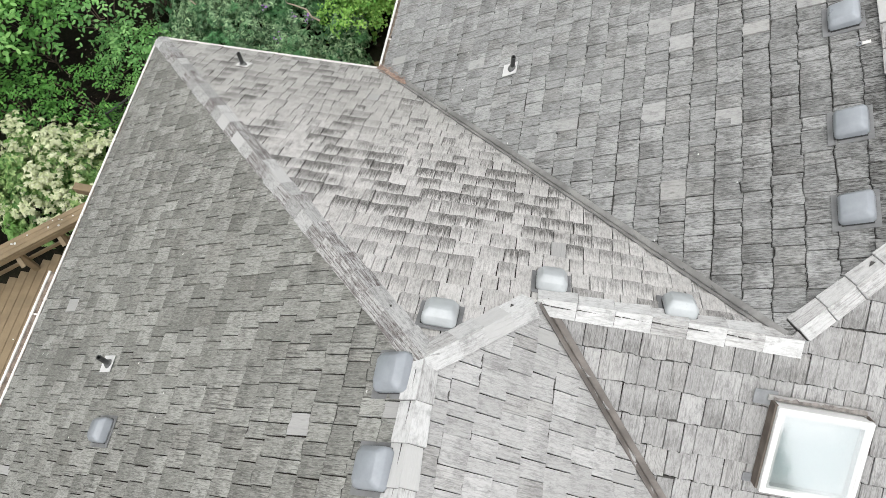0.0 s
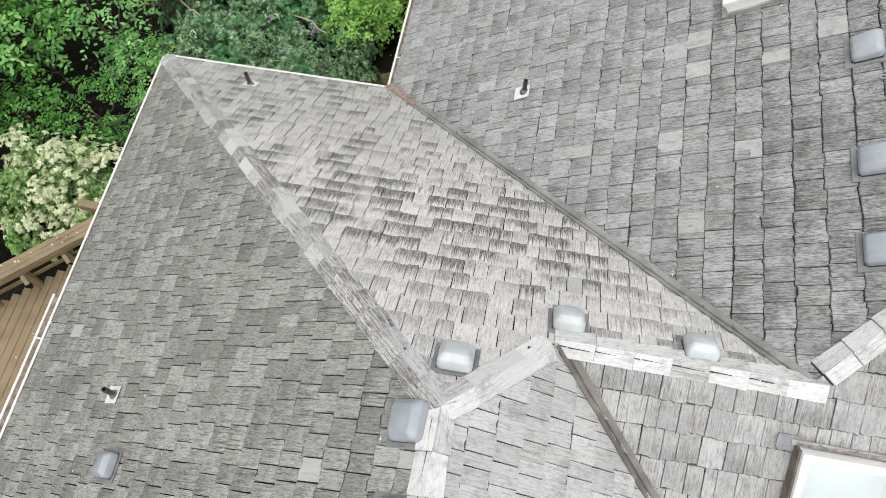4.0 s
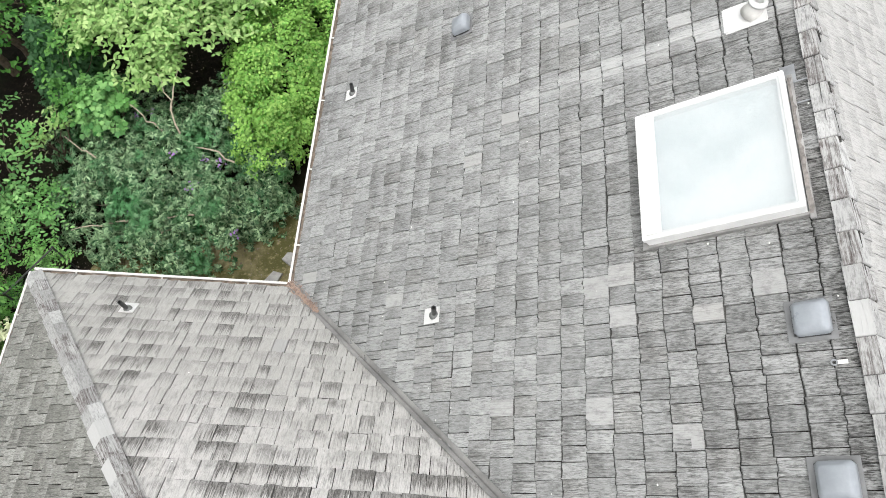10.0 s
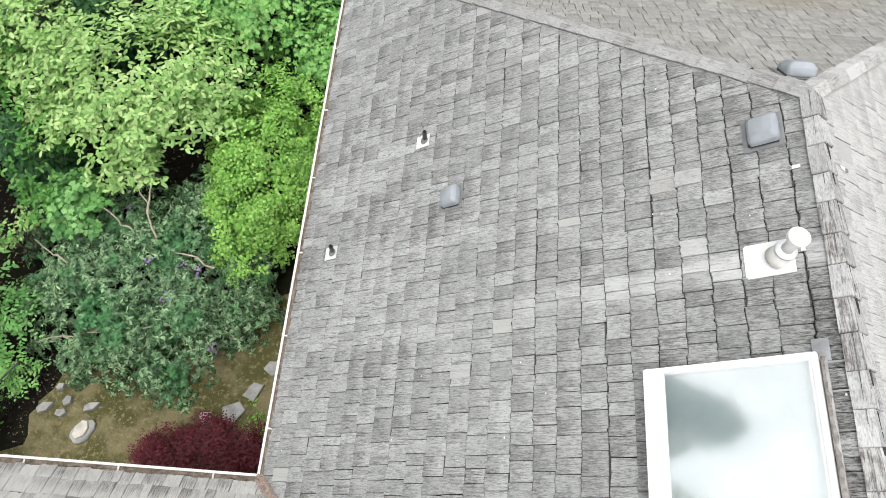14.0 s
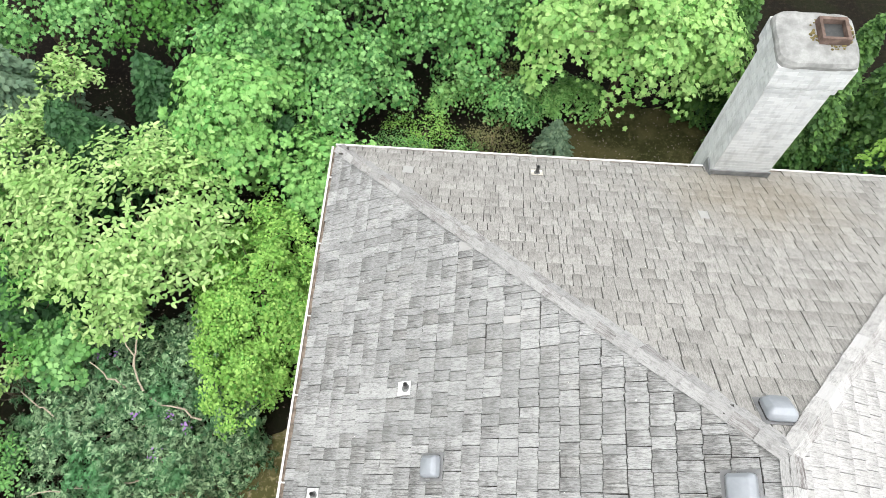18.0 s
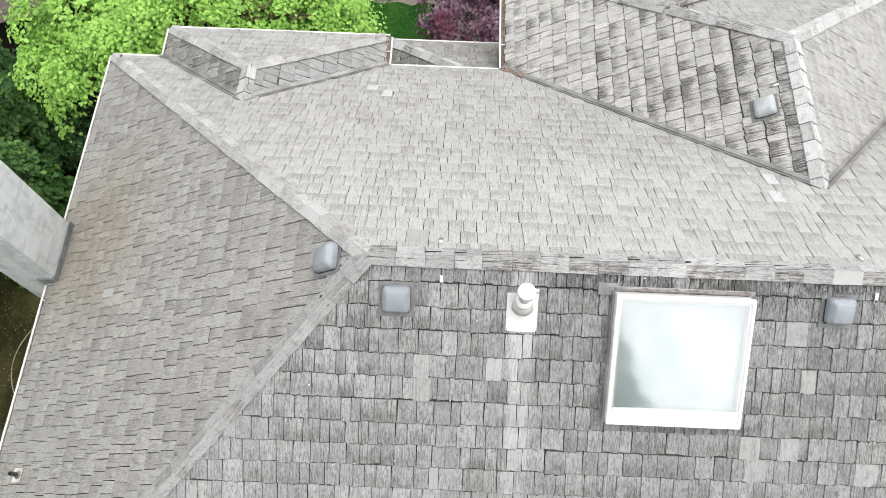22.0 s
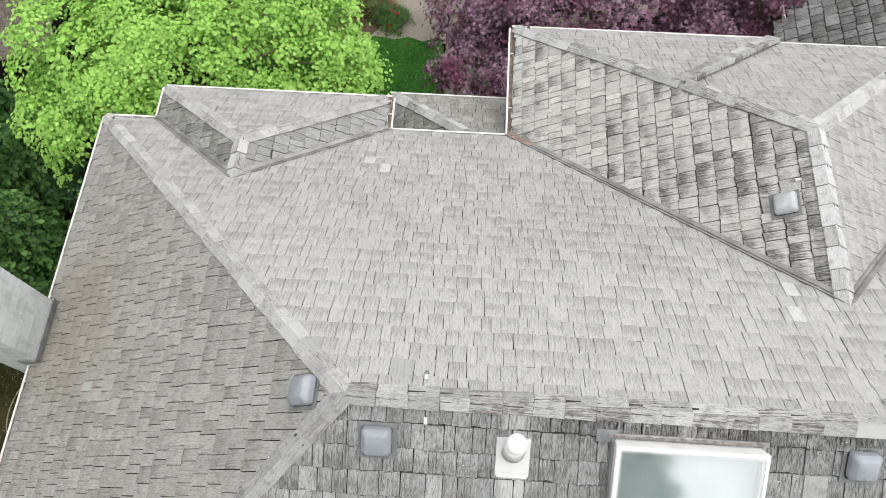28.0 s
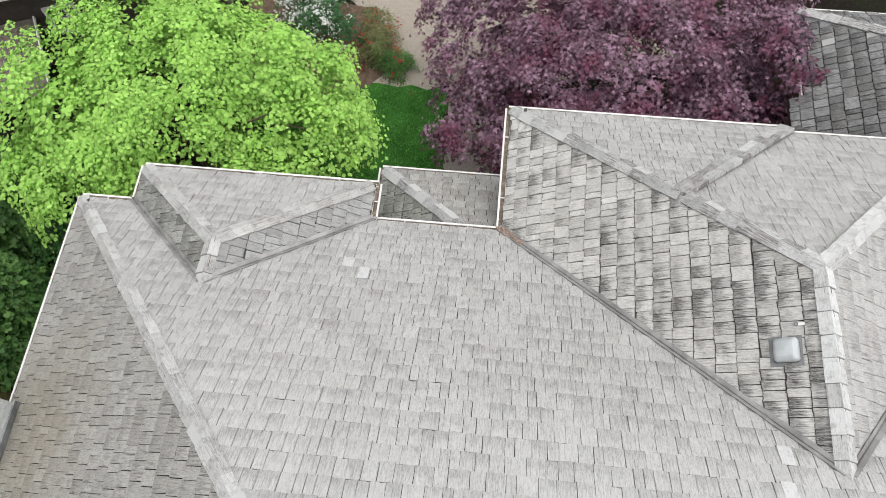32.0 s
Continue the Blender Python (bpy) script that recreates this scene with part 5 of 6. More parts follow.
def crown_points(rng, centre, radii, n, clump, flat, spread, low, bough=0.5):
    """Leaf places in flat clumps on tilted boughs, the boughs layered over an uneven dome with gaps between."""
    R = np.array(radii)
    area_m = 2 * np.pi * (R[0] * R[1] + R[0] * R[2] + R[1] * R[2]) / 3
    nb = max(7, int(1.8 * area_m / (np.pi * bough ** 2)))
    q = np.arange(nb) + 0.5
    dz = 1 - q / nb * (1 + 0.45 * low)
    turn = q * 2.39996 + rng.normal(size=nb) * 0.35
    flat_r = np.sqrt(np.maximum(0.05, 1 - dz ** 2))
    d = np.stack([flat_r * np.cos(turn), flat_r * np.sin(turn), dz], 1) + rng.normal(size=(nb, 3)) * 0.09
    d /= np.linalg.norm(d, axis=1, keepdims=True)
    wav = 1 + 0.10 * np.sin(d[:, 0] * 5.1 + centre[0] * 7) * np.cos(d[:, 1] * 4.3 + centre[1] * 5)
    bc = np.array(centre) + d * R * (wav * (1 - 0.48 * rng.random(nb) ** 1.2))[:, None]
    bu = d * np.array((0.62, 0.62, 0.35)) + np.array((0, 0, 0.95)) + rng.normal(size=(nb, 3)) * 0.16
    bu /= np.linalg.norm(bu, axis=1, keepdims=True)
    bs = bough * (0.55 + 0.75 * rng.random(nb))
    m = max(8, n // clump)
    w = bs ** 2
    j = rng.choice(nb, m, p=w / w.sum())
    off = rng.normal(size=(m, 3)) * 0.52 * bs[j][:, None]
    off += d[j] * (off * d[j]).sum(1, keepdims=True) * 0.5
    off -= bu[j] * (off * bu[j]).sum(1, keepdims=True) * 0.88
    c = bc[j] + off - bu[j] * ((off ** 2).sum(1, keepdims=True)) * 0.42 / bough
    up = bu[j] + off * 0.7 + rng.normal(size=(m, 3)) * 0.14
    up /= np.linalg.norm(up, axis=1, keepdims=True)
    i = np.repeat(np.arange(m), clump)
    k = len(i)
    o2 = rng.normal(size=(k, 3)) * spread * (0.6 + 0.7 * rng.random(m))[i][:, None]
    o2 -= up[i] * (o2 * up[i]).sum(1, keepdims=True) * (1 - flat)
    pos = c[i] + o2 - up[i] * ((o2 ** 2).sum(1, keepdims=True)) * 1.1
    nor = up[i] + o2 * 1.6 + rng.normal(size=(k, 3)) * 0.36
    head = o2 + rng.normal(size=(k, 3)) * spread * 0.5 + d[j][i] * 0.15
    return pos, nor, head, c, up


def spray_plant(name, label, category, base, centre, radii, twigs, length, size, shape, material, seed, group=""):
    """Arching twigs that reach out of a dark inside, with leaves in two rows along each."""
    rng = np.random.default_rng(seed)
    t = thing(name, Matrix.Translation(base), label, category, group)
    c = np.array(centre) - np.array(base)
    d = rng.normal(size=(twigs, 3))
    d[:, 2] = np.abs(d[:, 2]) * 0.9 - 0.25 * rng.random(twigs)
    d /= np.linalg.norm(d, axis=1, keepdims=True)
    if name == "dogwood":
        lead = d[:max(5, twigs // 22)]
        d = lead[rng.integers(0, len(lead), twigs)] + rng.normal(size=(twigs, 3)) * np.array((.17, .17, .07))
        d /= np.linalg.norm(d, axis=1, keepdims=True)
    tip = c + d * np.array(radii) * (0.62 + 0.45 * rng.random((twigs, 1)))
    way = d * np.array((1, 1, 0.35)) + rng.normal(size=(twigs, 3)) * 0.35 + np.array((0, 0, 0.05))
    way /= np.linalg.norm(way, axis=1, keepdims=True)
    ln = length * (0.6 + 0.7 * rng.random(twigs))
    k = max(5, int(length / (size * 0.42)))
    i = np.repeat(np.arange(twigs), k)
    f = np.tile(np.linspace(0.0, 1.0, k), twigs)
    if name == "dogwood":
        f = np.round(f * 2) / 2
    sag = np.zeros((len(i), 3))
    sag[:, 2] = -0.35 * ln[i] * (f - 0.2) ** 2
    side = np.cross(way, np.array((0, 0, 1.0)))
    side /= np.linalg.norm(side, axis=1, keepdims=True) + 1e-9
    sgn = np.where(np.arange(len(i)) % 2 == 0, 1.0, -1.0)[:, None]
    pos = tip[i] - way[i] * ((1 - f) * ln[i])[:, None] + sag
    head = side[i] * sgn + way[i] * 0.8 + rng.normal(size=(len(i), 3)) * 0.25
    if name == "dogwood":
        fan = (np.arange(len(i)) * 2.4)[:, None]
        head = side[i] * np.sin(fan) + way[i] * (np.cos(fan) + 0.35) + rng.normal(size=(len(i), 3)) * 0.15
    sz = size * (0.65 + 0.6 * rng.random(len(i)))
    hn = head / np.linalg.norm(head, axis=1, keepdims=True)
    pos = pos + hn * (sz * 0.5)[:, None]
    nor = np.array((0, 0, 1.0)) + d[i] * 0.3 + rng.normal(size=(len(i), 3)) * 0.28
    pos[:, 2] = np.maximum(pos[:, 2], 0.05)
    crown = new("crown", leaf_mesh("crown", pos, nor, head, sz, shape, material, 0.2))
    crown.parent = t
    r = random.Random(seed)
    for q in range(0, twigs, max(1, twigs // 12)):
        e = Vector(tip[q])
        s = Vector((c[0] * 0.2, c[1] * 0.2, 0)).lerp(Vector(c), 0.5 * r.random())
        part("twig", branch(s, e, .016, .004, r, 5), BARK, t)
    return t


def plant(name, label, category, base, centre, radii, n, size, shape, material, seed, trunk=0.12, clump=36, flat=0.35, spread=0.26, low=0.5, limbs=7, bark=None, bend=0.12, group="", bough=0.5, within=None, inner=0, reach=()):
    rng = np.random.default_rng(seed)
    r = random.Random(seed)
    t = thing(name, Matrix.Translation(base), label, category, group)
    o = np.array(base)
    c = np.array(centre) - o
    pos, nor, head, cl, up = crown_points(rng, c, radii, n, clump, flat, spread, low, bough)
    sizes = size * (0.65 + 0.7 * rng.random(len(pos)))
    more = [(c - np.array((0, 0, .12)), tuple(q * .84 for q in radii), inner, 1.5)] if inner else []
    more += [(np.array(at) - o, (rad, rad, rad * .5), many, 1.0) for at, rad, many in reach]
    for mid, rr, many, big in more:
        p2, n2, h2, c2, u2 = crown_points(rng, mid, rr, many, 12, flat, spread * .8, low, min(bough, rr[0] * .7))
        pos, nor, head = np.concatenate([pos, p2]), np.concatenate([nor, n2]), np.concatenate([head, h2])
        sizes = np.concatenate([sizes, size * big * (0.65 + 0.7 * rng.random(len(p2)))])
    if within:
        ok = within(pos[:, 0] + o[0], pos[:, 1] + o[1])
        pos, nor, head, sizes = pos[ok], nor[ok], head[ok], sizes[ok]
    pos[:, 2] = np.maximum(pos[:, 2], 0.04)
    crown = new("crown", leaf_mesh("crown", pos, nor, head, sizes, shape, material, bend))
    crown.parent = t
    bark = bark or BARK
    top = Vector(c) + Vector((0, 0, radii[2] * 0.35))
    part("trunk", branch((0, 0, -0.1), top, trunk, trunk * 0.35, r, 5), bark, t)
    for j in range(limbs):
        e = Vector(cl[r.randrange(len(cl))])
        s = Vector((0, 0, 0)).lerp(top, r.uniform(0.4, 0.85))
        part("limb", branch(s, s.lerp(e, 0.92), trunk * 0.36, trunk * 0.08, r), bark, t)
    return t


def conifer(name, label, base, top, radius, n, size, material, seed, start=0.0, droop=0.5, group=""):
    """An upright evergreen: whorled sprays from the ground to a pointed top."""
    rng = np.random.default_rng(seed)
    t = thing(name, Matrix.Translation(base), label, "tree", group)
    h = top - base[2]
    a = rng.random(n) * 2 * np.pi
    f = start + (1 - start) * rng.random(n) ** 0.8
    arm = np.floor(f * 11 + 0.3 * np.sin(a * 5))
    lobes = 0.82 + 0.18 * np.sin(a * 7 + arm * 2.1)
    rr = radius * (1 - f) ** 0.75 * lobes * np.sqrt(0.25 + 0.75 * rng.random(n)) + 0.05
    out = np.stack([np.cos(a), np.sin(a), 0 * a], 1)
    pos = out * rr[:, None]
    pos[:, 2] = f * h - droop * rr * 0.5 + rng.normal(size=n) * 0.05
    pos[:, 2] = np.maximum(pos[:, 2], 0.05)
    nor = out * 0.45 + np.array((0, 0, 0.9)) + rng.normal(size=(n, 3)) * 0.35
    head = out + np.array((0, 0, -droop * 0.5)) + rng.normal(size=(n, 3)) * 0.35
    sizes = size * (0.6 + 0.8 * rng.random(n))
    c = new("crown", leaf_mesh("crown", pos, nor, head, sizes, "spray", material, 0.2))
    c.parent = t
    part("trunk", branch((0, 0, -0.1), (0, 0, h * 0.93), 0.11, 0.02, random.Random(seed), 5), BARK, t)
    return t


GREEN = "woodland trees"
TREES = [
    # x, y, centre z, rx, ry, rz, leaves, size, shape, material, label
    ("maple_tree", -1.2, 20.2, 2.9, 2.5, 1.9, 1.6, 9000, .15, "maple", LEAF_WOOD, "broad green maple at the wood's edge"),
    ("maple_tree", -4.4, 19.6, 3.1, 2.4, 2.0, 1.7, 9000, .15, "maple", LEAF_WOOD, "broad green maple in the wood"),
    ("maple_tree", -7.6, 19.8, 2.6, 2.3, 1.8, 1.5, 6000, .14, "maple", LEAF_UNDER, "dark green maple deep in the wood"),
    ("maple_tree", -3.5, 17.9, 1.9, 1.6, 1.2, 1.1, 5000, .13, "maple", LEAF_WOOD, "young green maple near the house"),
    ("vine_maple", -5.4, 16.5, 2.4, 1.5, 1.5, 1.2, 6000, .17, "maple", LEAF_MAPLE, "light green vine maple with large leaves"),
    ("vine_maple", -3.4, 15.5, 1.6, 1.25, 1.1, .9, 3800, .15, "maple", LEAF_MAPLE, "light green vine maple at the roof corner"),
    ("maple_tree", 3.0, 18.8, 3.0, 2.6, 1.85, 1.6, 9600, .19, "maple", LEAF_BIG, "bright green bigleaf maple over the clearing"),
    ("maple_tree", -10.6, 19.0, 3.0, 2.2, 2.2, 1.7, 7500, .14, "maple", LEAF_WOOD, "broad green maple in the wood"),
    ("maple_tree", -11.3, 13.0, 2.4, 2.0, 2.3, 1.6, 3200, .17, "oval", LEAF_UNDER, "dark green tree deep in the wood"),
    ("maple_tree", 0.6, 21.8, 3.2, 2.5, 1.7, 1.7, 6000, .16, "maple", LEAF_MAPLE, "broad green maple in the wood"),
    ("maple_tree", -3.0, 22.4, 3.2, 2.6, 1.8, 1.8, 5500, .16, "maple", LEAF_WOOD, "broad green maple in the wood"),
    ("maple_tree", -7.0, 22.4, 3.2, 2.6, 1.8, 1.8, 5000, .16, "maple", LEAF_WOOD, "broad green maple in the wood"),
    ("maple_tree", 4.6, 21.6, 2.6, 2.0, 1.5, 1.5, 4500, .16, "maple", LEAF_WOOD, "green maple behind the clearing"),
    # dark leaf colour stands in for the deep shade at this spot
    ("shrub", 8.2, 16.2, 1.5, .7, .7, .9, 1200, .12, "oval", LEAF_DARK, "shrub beside the evergreens, leaves coloured dark as in deep shade"),
    ("shrub", 2.2, 18.4, .9, .8, .6, .6, 2200, .10, "maple", LEAF_MAPLE, "fresh green shrub behind the clearing"),
    ("shrub", -0.6, 15.9, .35, 1.0, .7, .45, 2600, .07, "oval", LEAF_WOOD, "low green ground cover by the wall"),
    ("shrub", 0.9, 16.5, .55, .55, .5, .45, 1500, .06, "oval", LEAF_RUST, "rusty green low shrub"),
    ("shrub", 0.2, 17.1, .8, .6, .5, .6, 1600, .07, "oval", LEAF_RUST, "rusty green shrub at the clearing"),
    ("shrub", 0.2, 15.5, .30, .6, .4, .35, 1500, .06, "oval", LEAF_HEDGE, "yellow-green low shrub by the wall"),
    ("shrub", -0.4, 16.6, .5, .7, .6, .5, 1800, .08, "oval", LEAF_MAPLE, "fresh green low shrub by the clearing"),
    ("shrub", 1.0, 15.4, .2, .5, .35, .3, 900, .07, "oval", LEAF_RUST, "rusty ground cover along the wall"),
    ("shrub", -1.5, 15.2, .25, .6, .4, .35, 1400, .07, "spray", LEAF_HEDGE, "low ferns along the wall"),
    ("shrub", 0.6, 17.9, 1.2, .8, .6, .9, 2000, .10, "maple", LEAF_WOOD, "green shrub under the big maple"),
    ("shrub", -2.0, 16.6, .6, .8, .7, .6, 2200, .08, "oval", LEAF_WOOD, "green shrub by the roof corner"),
    ("maple_tree", -13.0, 10.6, 2.4, 1.9, 2.2, 1.6, 5000, .15, "maple", LEAF_UNDER, "green maple deep in the wood"),
    ("maple_tree", -13.4, 6.2, 2.2, 1.8, 2.2, 1.6, 4500, .15, "maple", LEAF_UNDER, "green maple past the fence"),
    ("maple_tree", -11.0, 13.4, 2.2, 1.7, 1.9, 1.4, 3600, .14, "maple", LEAF_UNDER, "green maple behind the dogwood"),
    ("maple_tree", -0.4, 19.2, 2.3, 1.7, 1.0, 1.1, 4500, .14, "maple", LEAF_WOOD, "green maple over the shrubs"),
    ("shrub", -1.4, 17.5, .5, .9, .7, .5, 2200, .07, "spray", LEAF_HEDGE, "ferns and low green growth under the maple"),
    ("shrub", 0.3, 18.6, 1.0, .7, .5, .6, 1800, .08, "oval", LEAF_RUST, "rusty olive shrub at the wood's edge"),
    ("shrub", 1.3, 18.2, .9, .6, .5, .6, 1600, .10, "oval", LEAF_MAPLE, "fresh green shrub by the clearing"),
    ("shrub", -0.8, 18.4, .9, .8, .6, .6, 2000, .09, "maple", LEAF_MAPLE, "light green shrub at the wood's edge"),
    ("maple_tree", -5.6, 18.2, 2.2, 1.4, 1.2, 1.0, 4200, .15, "maple", LEAF_WOOD, "green maple behind the vine maple"),
    # again dark leaves in place of deep shade, here below the lime maple
    ("shrub", 9.4, 17.4, 1.6, .9, .9, 1.1, 2000, .11, "oval", LEAF_DARK, "shrub below the maple, leaves coloured dark as in deep shade"),
]
for i, (name, x, y, z, rx, ry, rz, n, size, shape, mat, label) in enumerate(TREES):
    far = 0.6 if y > 21 else 1.0
    plant(name, label, "shrub" if name == "shrub" else "tree", (x, y, 0), (x, y, z), (rx, ry, rz), int(n * 0.86 * far), size * 0.69 / far ** 0.5, shape, mat, 100 + i, trunk=0.05 if name == "shrub" else 0.12, clump=20,
          spread=0.17 if name != "shrub" else 0.12, limbs=4 if name == "shrub" else 7, flat=0.2, low=0.3, group=GREEN, bough=0.6 if name != "shrub" else 0.28, inner=0 if name == "shrub" or mat is LEAF_UNDER else int(n * 0.08))
for i, (name, x, y, z, rx, ry, rz, n, length, size, shape, mat, label) in enumerate([
    ("dogwood", -7.2, 13.7, 2.1, 2.3, 2.3, 1.4, 860, .55, .14, "oval", LEAF_PALE, "pale green dogwood in layered sprays"),
    ("dogwood", -9.4, 14.8, 2.3, 1.3, 1.6, 1.2, 300, .6, .13, "oval", LEAF_PALE, "pale green dogwood reaching up the slope"),
    ("dogwood", -9.5, 16.5, 2.6, 1.25, 1.2, 1.0, 120, .6, .13, "oval", LEAF_PALE, "pale dogwood boughs reaching over dark conifers"),
    ("dogwood", -9.3, 11.9, 1.9, 1.3, 1.5, 1.2, 60, .55, .12, "oval", LEAF_UNDER, "green dogwood reaching over the shade"),
    ("shrub", -10.2, 9.6, 1.5, 1.4, 1.6, 1.2, 90, .5, .135, "oval", LEAF_WOOD, "arching leafy undergrowth over dark shade"),
    ("shrub", -9.6, 7.4, 1.0, 1.1, 1.2, .9, 60, .45, .09, "oval", LEAF_UNDER, "arching leafy undergrowth by the fence"),
    ("shrub", -12.2, 7.4, 2.2, 1.6, 2.2, 1.5, 240, .5, .15, "oval", LEAF_MAPLE, "tall leafy undergrowth by the wood"),
    ("shrub", -11.6, 4.2, 1.4, 1.5, 1.6, 1.2, 240, .5, .10, "oval", LEAF_MAPLE, "leafy green undergrowth past the deck"),
    ("shrub", -8.7, 8.0, .5, .6, .5, .45, 60, .35, .09, "oval", LEAF_MAPLE, "low green growth at the yard's edge"),
    ("shrub", -11.2, 8.6, 1.6, 1.3, 1.3, 1.0, 120, .5, .13, "oval", LEAF_UNDER, "leafy undergrowth at the edge of the wood"),
    ("shrub", -10.9, 6.9, 1.1, 1.0, 1.0, .8, 90, .45, .10, "oval", LEAF_UNDER, "leafy undergrowth behind the flowering shrub"),
    ("shrub", -9.2, 8.9, .9, .9, .9, .7, 110, .45, .10, "oval", LEAF_WOOD, "leafy undergrowth beside the yard"),
    ("shrub", -9.2, 7.1, .45, .5, .6, .5, 90, .3, .07, "oval", LEAF_UNDER, "green shrub behind the wire fence"),
    ("vine_maple", -8.05, 11.2, 1.5, .75, .8, .6, 90, .42, .115, "maple", LEAF_WOOD, "light green vine maple behind the rhododendron"),
    ("dogwood", -9.1, 10.5, 1.2, .6, .9, .5, 26, .4, .12, "oval", LEAF_PALE, "young dogwood with pale leaves in the shade"),
]):
    spray_plant(name, label, "shrub" if name == "shrub" else "tree", (x, y, 0), (x, y, z), (rx, ry, rz), n, length, size, shape, mat, 150 + i, GREEN)

plant("lime_maple", "large lime green maple in fresh leaf", "tree", (11.0, 14.2, 0), (10.65, 14.0, 2.9), (3.3, 4.4, 2.1), 46000, .072, "lobed", LEAF_LIME, 201, trunk=.16, clump=20, spread=.14, flat=.2, limbs=8, bough=.45, inner=9000,
      within=lambda x, y: ((x - 10.75) + (y - 14.0) * 0.8 + 0.3 * np.sin(x * 5) + 0.3 * np.cos(y * 4) < 4.1) & (y < 17.5 + 0.3 * (x - 10) - 0.4 * np.maximum(0, 9 - x) ** 2 + 0.15 * np.sin(x * 6)))
plant("purple_maple", "spreading purple-leaved Japanese maple by the path", "tree", (12.6, 5.4, 0), (12.45, 4.8, 2.6), (3.6, 4.75, 1.8), 62000, .078, "fingers", LEAF_RED, 202, trunk=.14, clump=20, spread=.14, flat=.2, limbs=6, bough=.42, low=.75, inner=9000,
      reach=[((11.35, 2.10, 4.62), .26, 190), ((11.7, 2.35, 4.60), .34, 260), ((12.2, 2.25, 4.62), .36, 300), ((12.6, 2.35, 4.6), .36, 300)], within=lambda x, y: (y > 1.75) | (x > 13.1))
plant("hedge_shrub", "bright yellow-green clipped shrub against the house", "shrub", (-4.3, 12.6, 0), (-4.4, 12.6, 1.15), (1.5, 2.55, 1.2), 24000, .056, "round", LEAF_HEDGE, 203, trunk=.06, clump=30, spread=.095, flat=.4, low=.9, bough=.25, inner=7000)
plant("barberry", "dense maroon barberry mound by the stepping stones", "shrub", (-4.7, 6.85, 0), (-4.75, 6.7, .38), (1.4, .75, .55), 17000, .05, "oval", LEAF_MAROON, 205, trunk=.03, clump=40, spread=.10, flat=.8, low=.7, bough=.22)
plant("barberry", "small maroon barberry by the wall", "shrub", (-3.2, 7.9, 0), (-3.1, 7.9, .3), (.35, .6, .4), 3500, .05, "oval", LEAF_MAROON, 206, trunk=.03, clump=40, spread=.08, flat=.8, low=.7, limbs=3)
plant("fern", "small bright green fern clump beside the barberry", "plant", (-3.75, 7.25, 0), (-3.75, 7.25, .15), (.28, .22, .2), 500, .07, "spray", LEAF_HEDGE, 207, trunk=.015, clump=20, spread=.08, limbs=3)
plant("rose_bush", "red-flowered bush beside the gravel", "shrub", (15.1, 10.85, 0), (15.05, 10.78, .45), (.8, .40, .5), 4600, .06, "oval", LEAF_RUST, 208, trunk=.03, clump=24, spread=.10, limbs=4, bough=.28)
plant("low_shrub", "low green shrub with red blooms at the lawn's edge", "shrub", (14.36, 10.22, 0), (14.36, 10.22, .25), (.45, .45, .35), 3600, .05, "oval", LEAF_CEDAR, 209, trunk=.03, clump=24, spread=.08, limbs=4, bough=.2)
plant("white_lilac", "white-flowering shrub behind the maple", "shrub", (15.4, 12.6, 0), (15.3, 12.4, .9), (1.0, .95, .9), 3600, .09, "oval", LEAF_DARK, 210, trunk=.04, clump=26, spread=.14, limbs=4)


def blooms(name, label, centre, radii, n, size, material, seed, shape="round"):
    rng = np.random.default_rng(seed)
    pos, nor, head, c, up = crown_points(rng, np.array(centre), radii, n, 9, .6, size * 1.1, .4)
    ob = new(name, leaf_mesh(name, pos, nor, head, size * (.6 + .8 * rng.random(len(pos))), shape, material))
    return tagged(ob, label, "flowers", kind="stuff")


blooms("red_blooms", "red blooms on the bush by the gravel", (15.05, 10.78, .5), (.75, .40, .52), 330, .055, PETAL_RED, 31)
blooms("red_blooms", "red blooms on the low shrub", (14.36, 10.22, .28), (.42, .42, .34), 46, .045, PETAL_RED, 32)
blooms("white_blooms", "white flower heads on the shrub", (15.3, 12.4, .95), (.95, .90, .86), 3600, .032, PETAL_WHITE, 33)
blooms("violet_blooms", "a few violet rhododendron flowers", (-6.1, 9.8, .95), (2.2, 1.9, 1.0), 18, .05, PETAL_VIOLET, 35)


def rosettes(rng, centre, radii, whorls, k, leaf, shape, material, low=.8, spread=.16, bough=.4, name="crown"):
    """Leaves in whorls at the twig ends; also gives the places of the twigs."""
    pos, nor, head, c, up = crown_points(rng, centre, radii, whorls, 7, .5, spread, low, bough)
    i = np.repeat(np.arange(len(pos)), k)
    a = np.tile(np.arange(k) * 2 * np.pi / k, len(pos)) + rng.random(len(i)) * .5
    z = nor[i] / np.linalg.norm(nor[i], axis=1, keepdims=True)
    x = np.cross(z, np.array((0.3, 0.9, 0.1)))
    x /= np.linalg.norm(x, axis=1, keepdims=True)
    y = np.cross(z, x)
    out = x * np.cos(a)[:, None] + y * np.sin(a)[:, None]
    size = leaf * (.7 + .6 * rng.random(len(i)))
    pts = pos[i] + out * (size * .45)[:, None] + z * rng.normal(size=(len(i), 1)) * leaf * .12
    pts[:, 2] = np.maximum(pts[:, 2], .05)
    return new(name, leaf_mesh(name, pts, z + out * (.15 + .5 * rng.random((len(i), 1))), out, size, shape, material, .15)), c


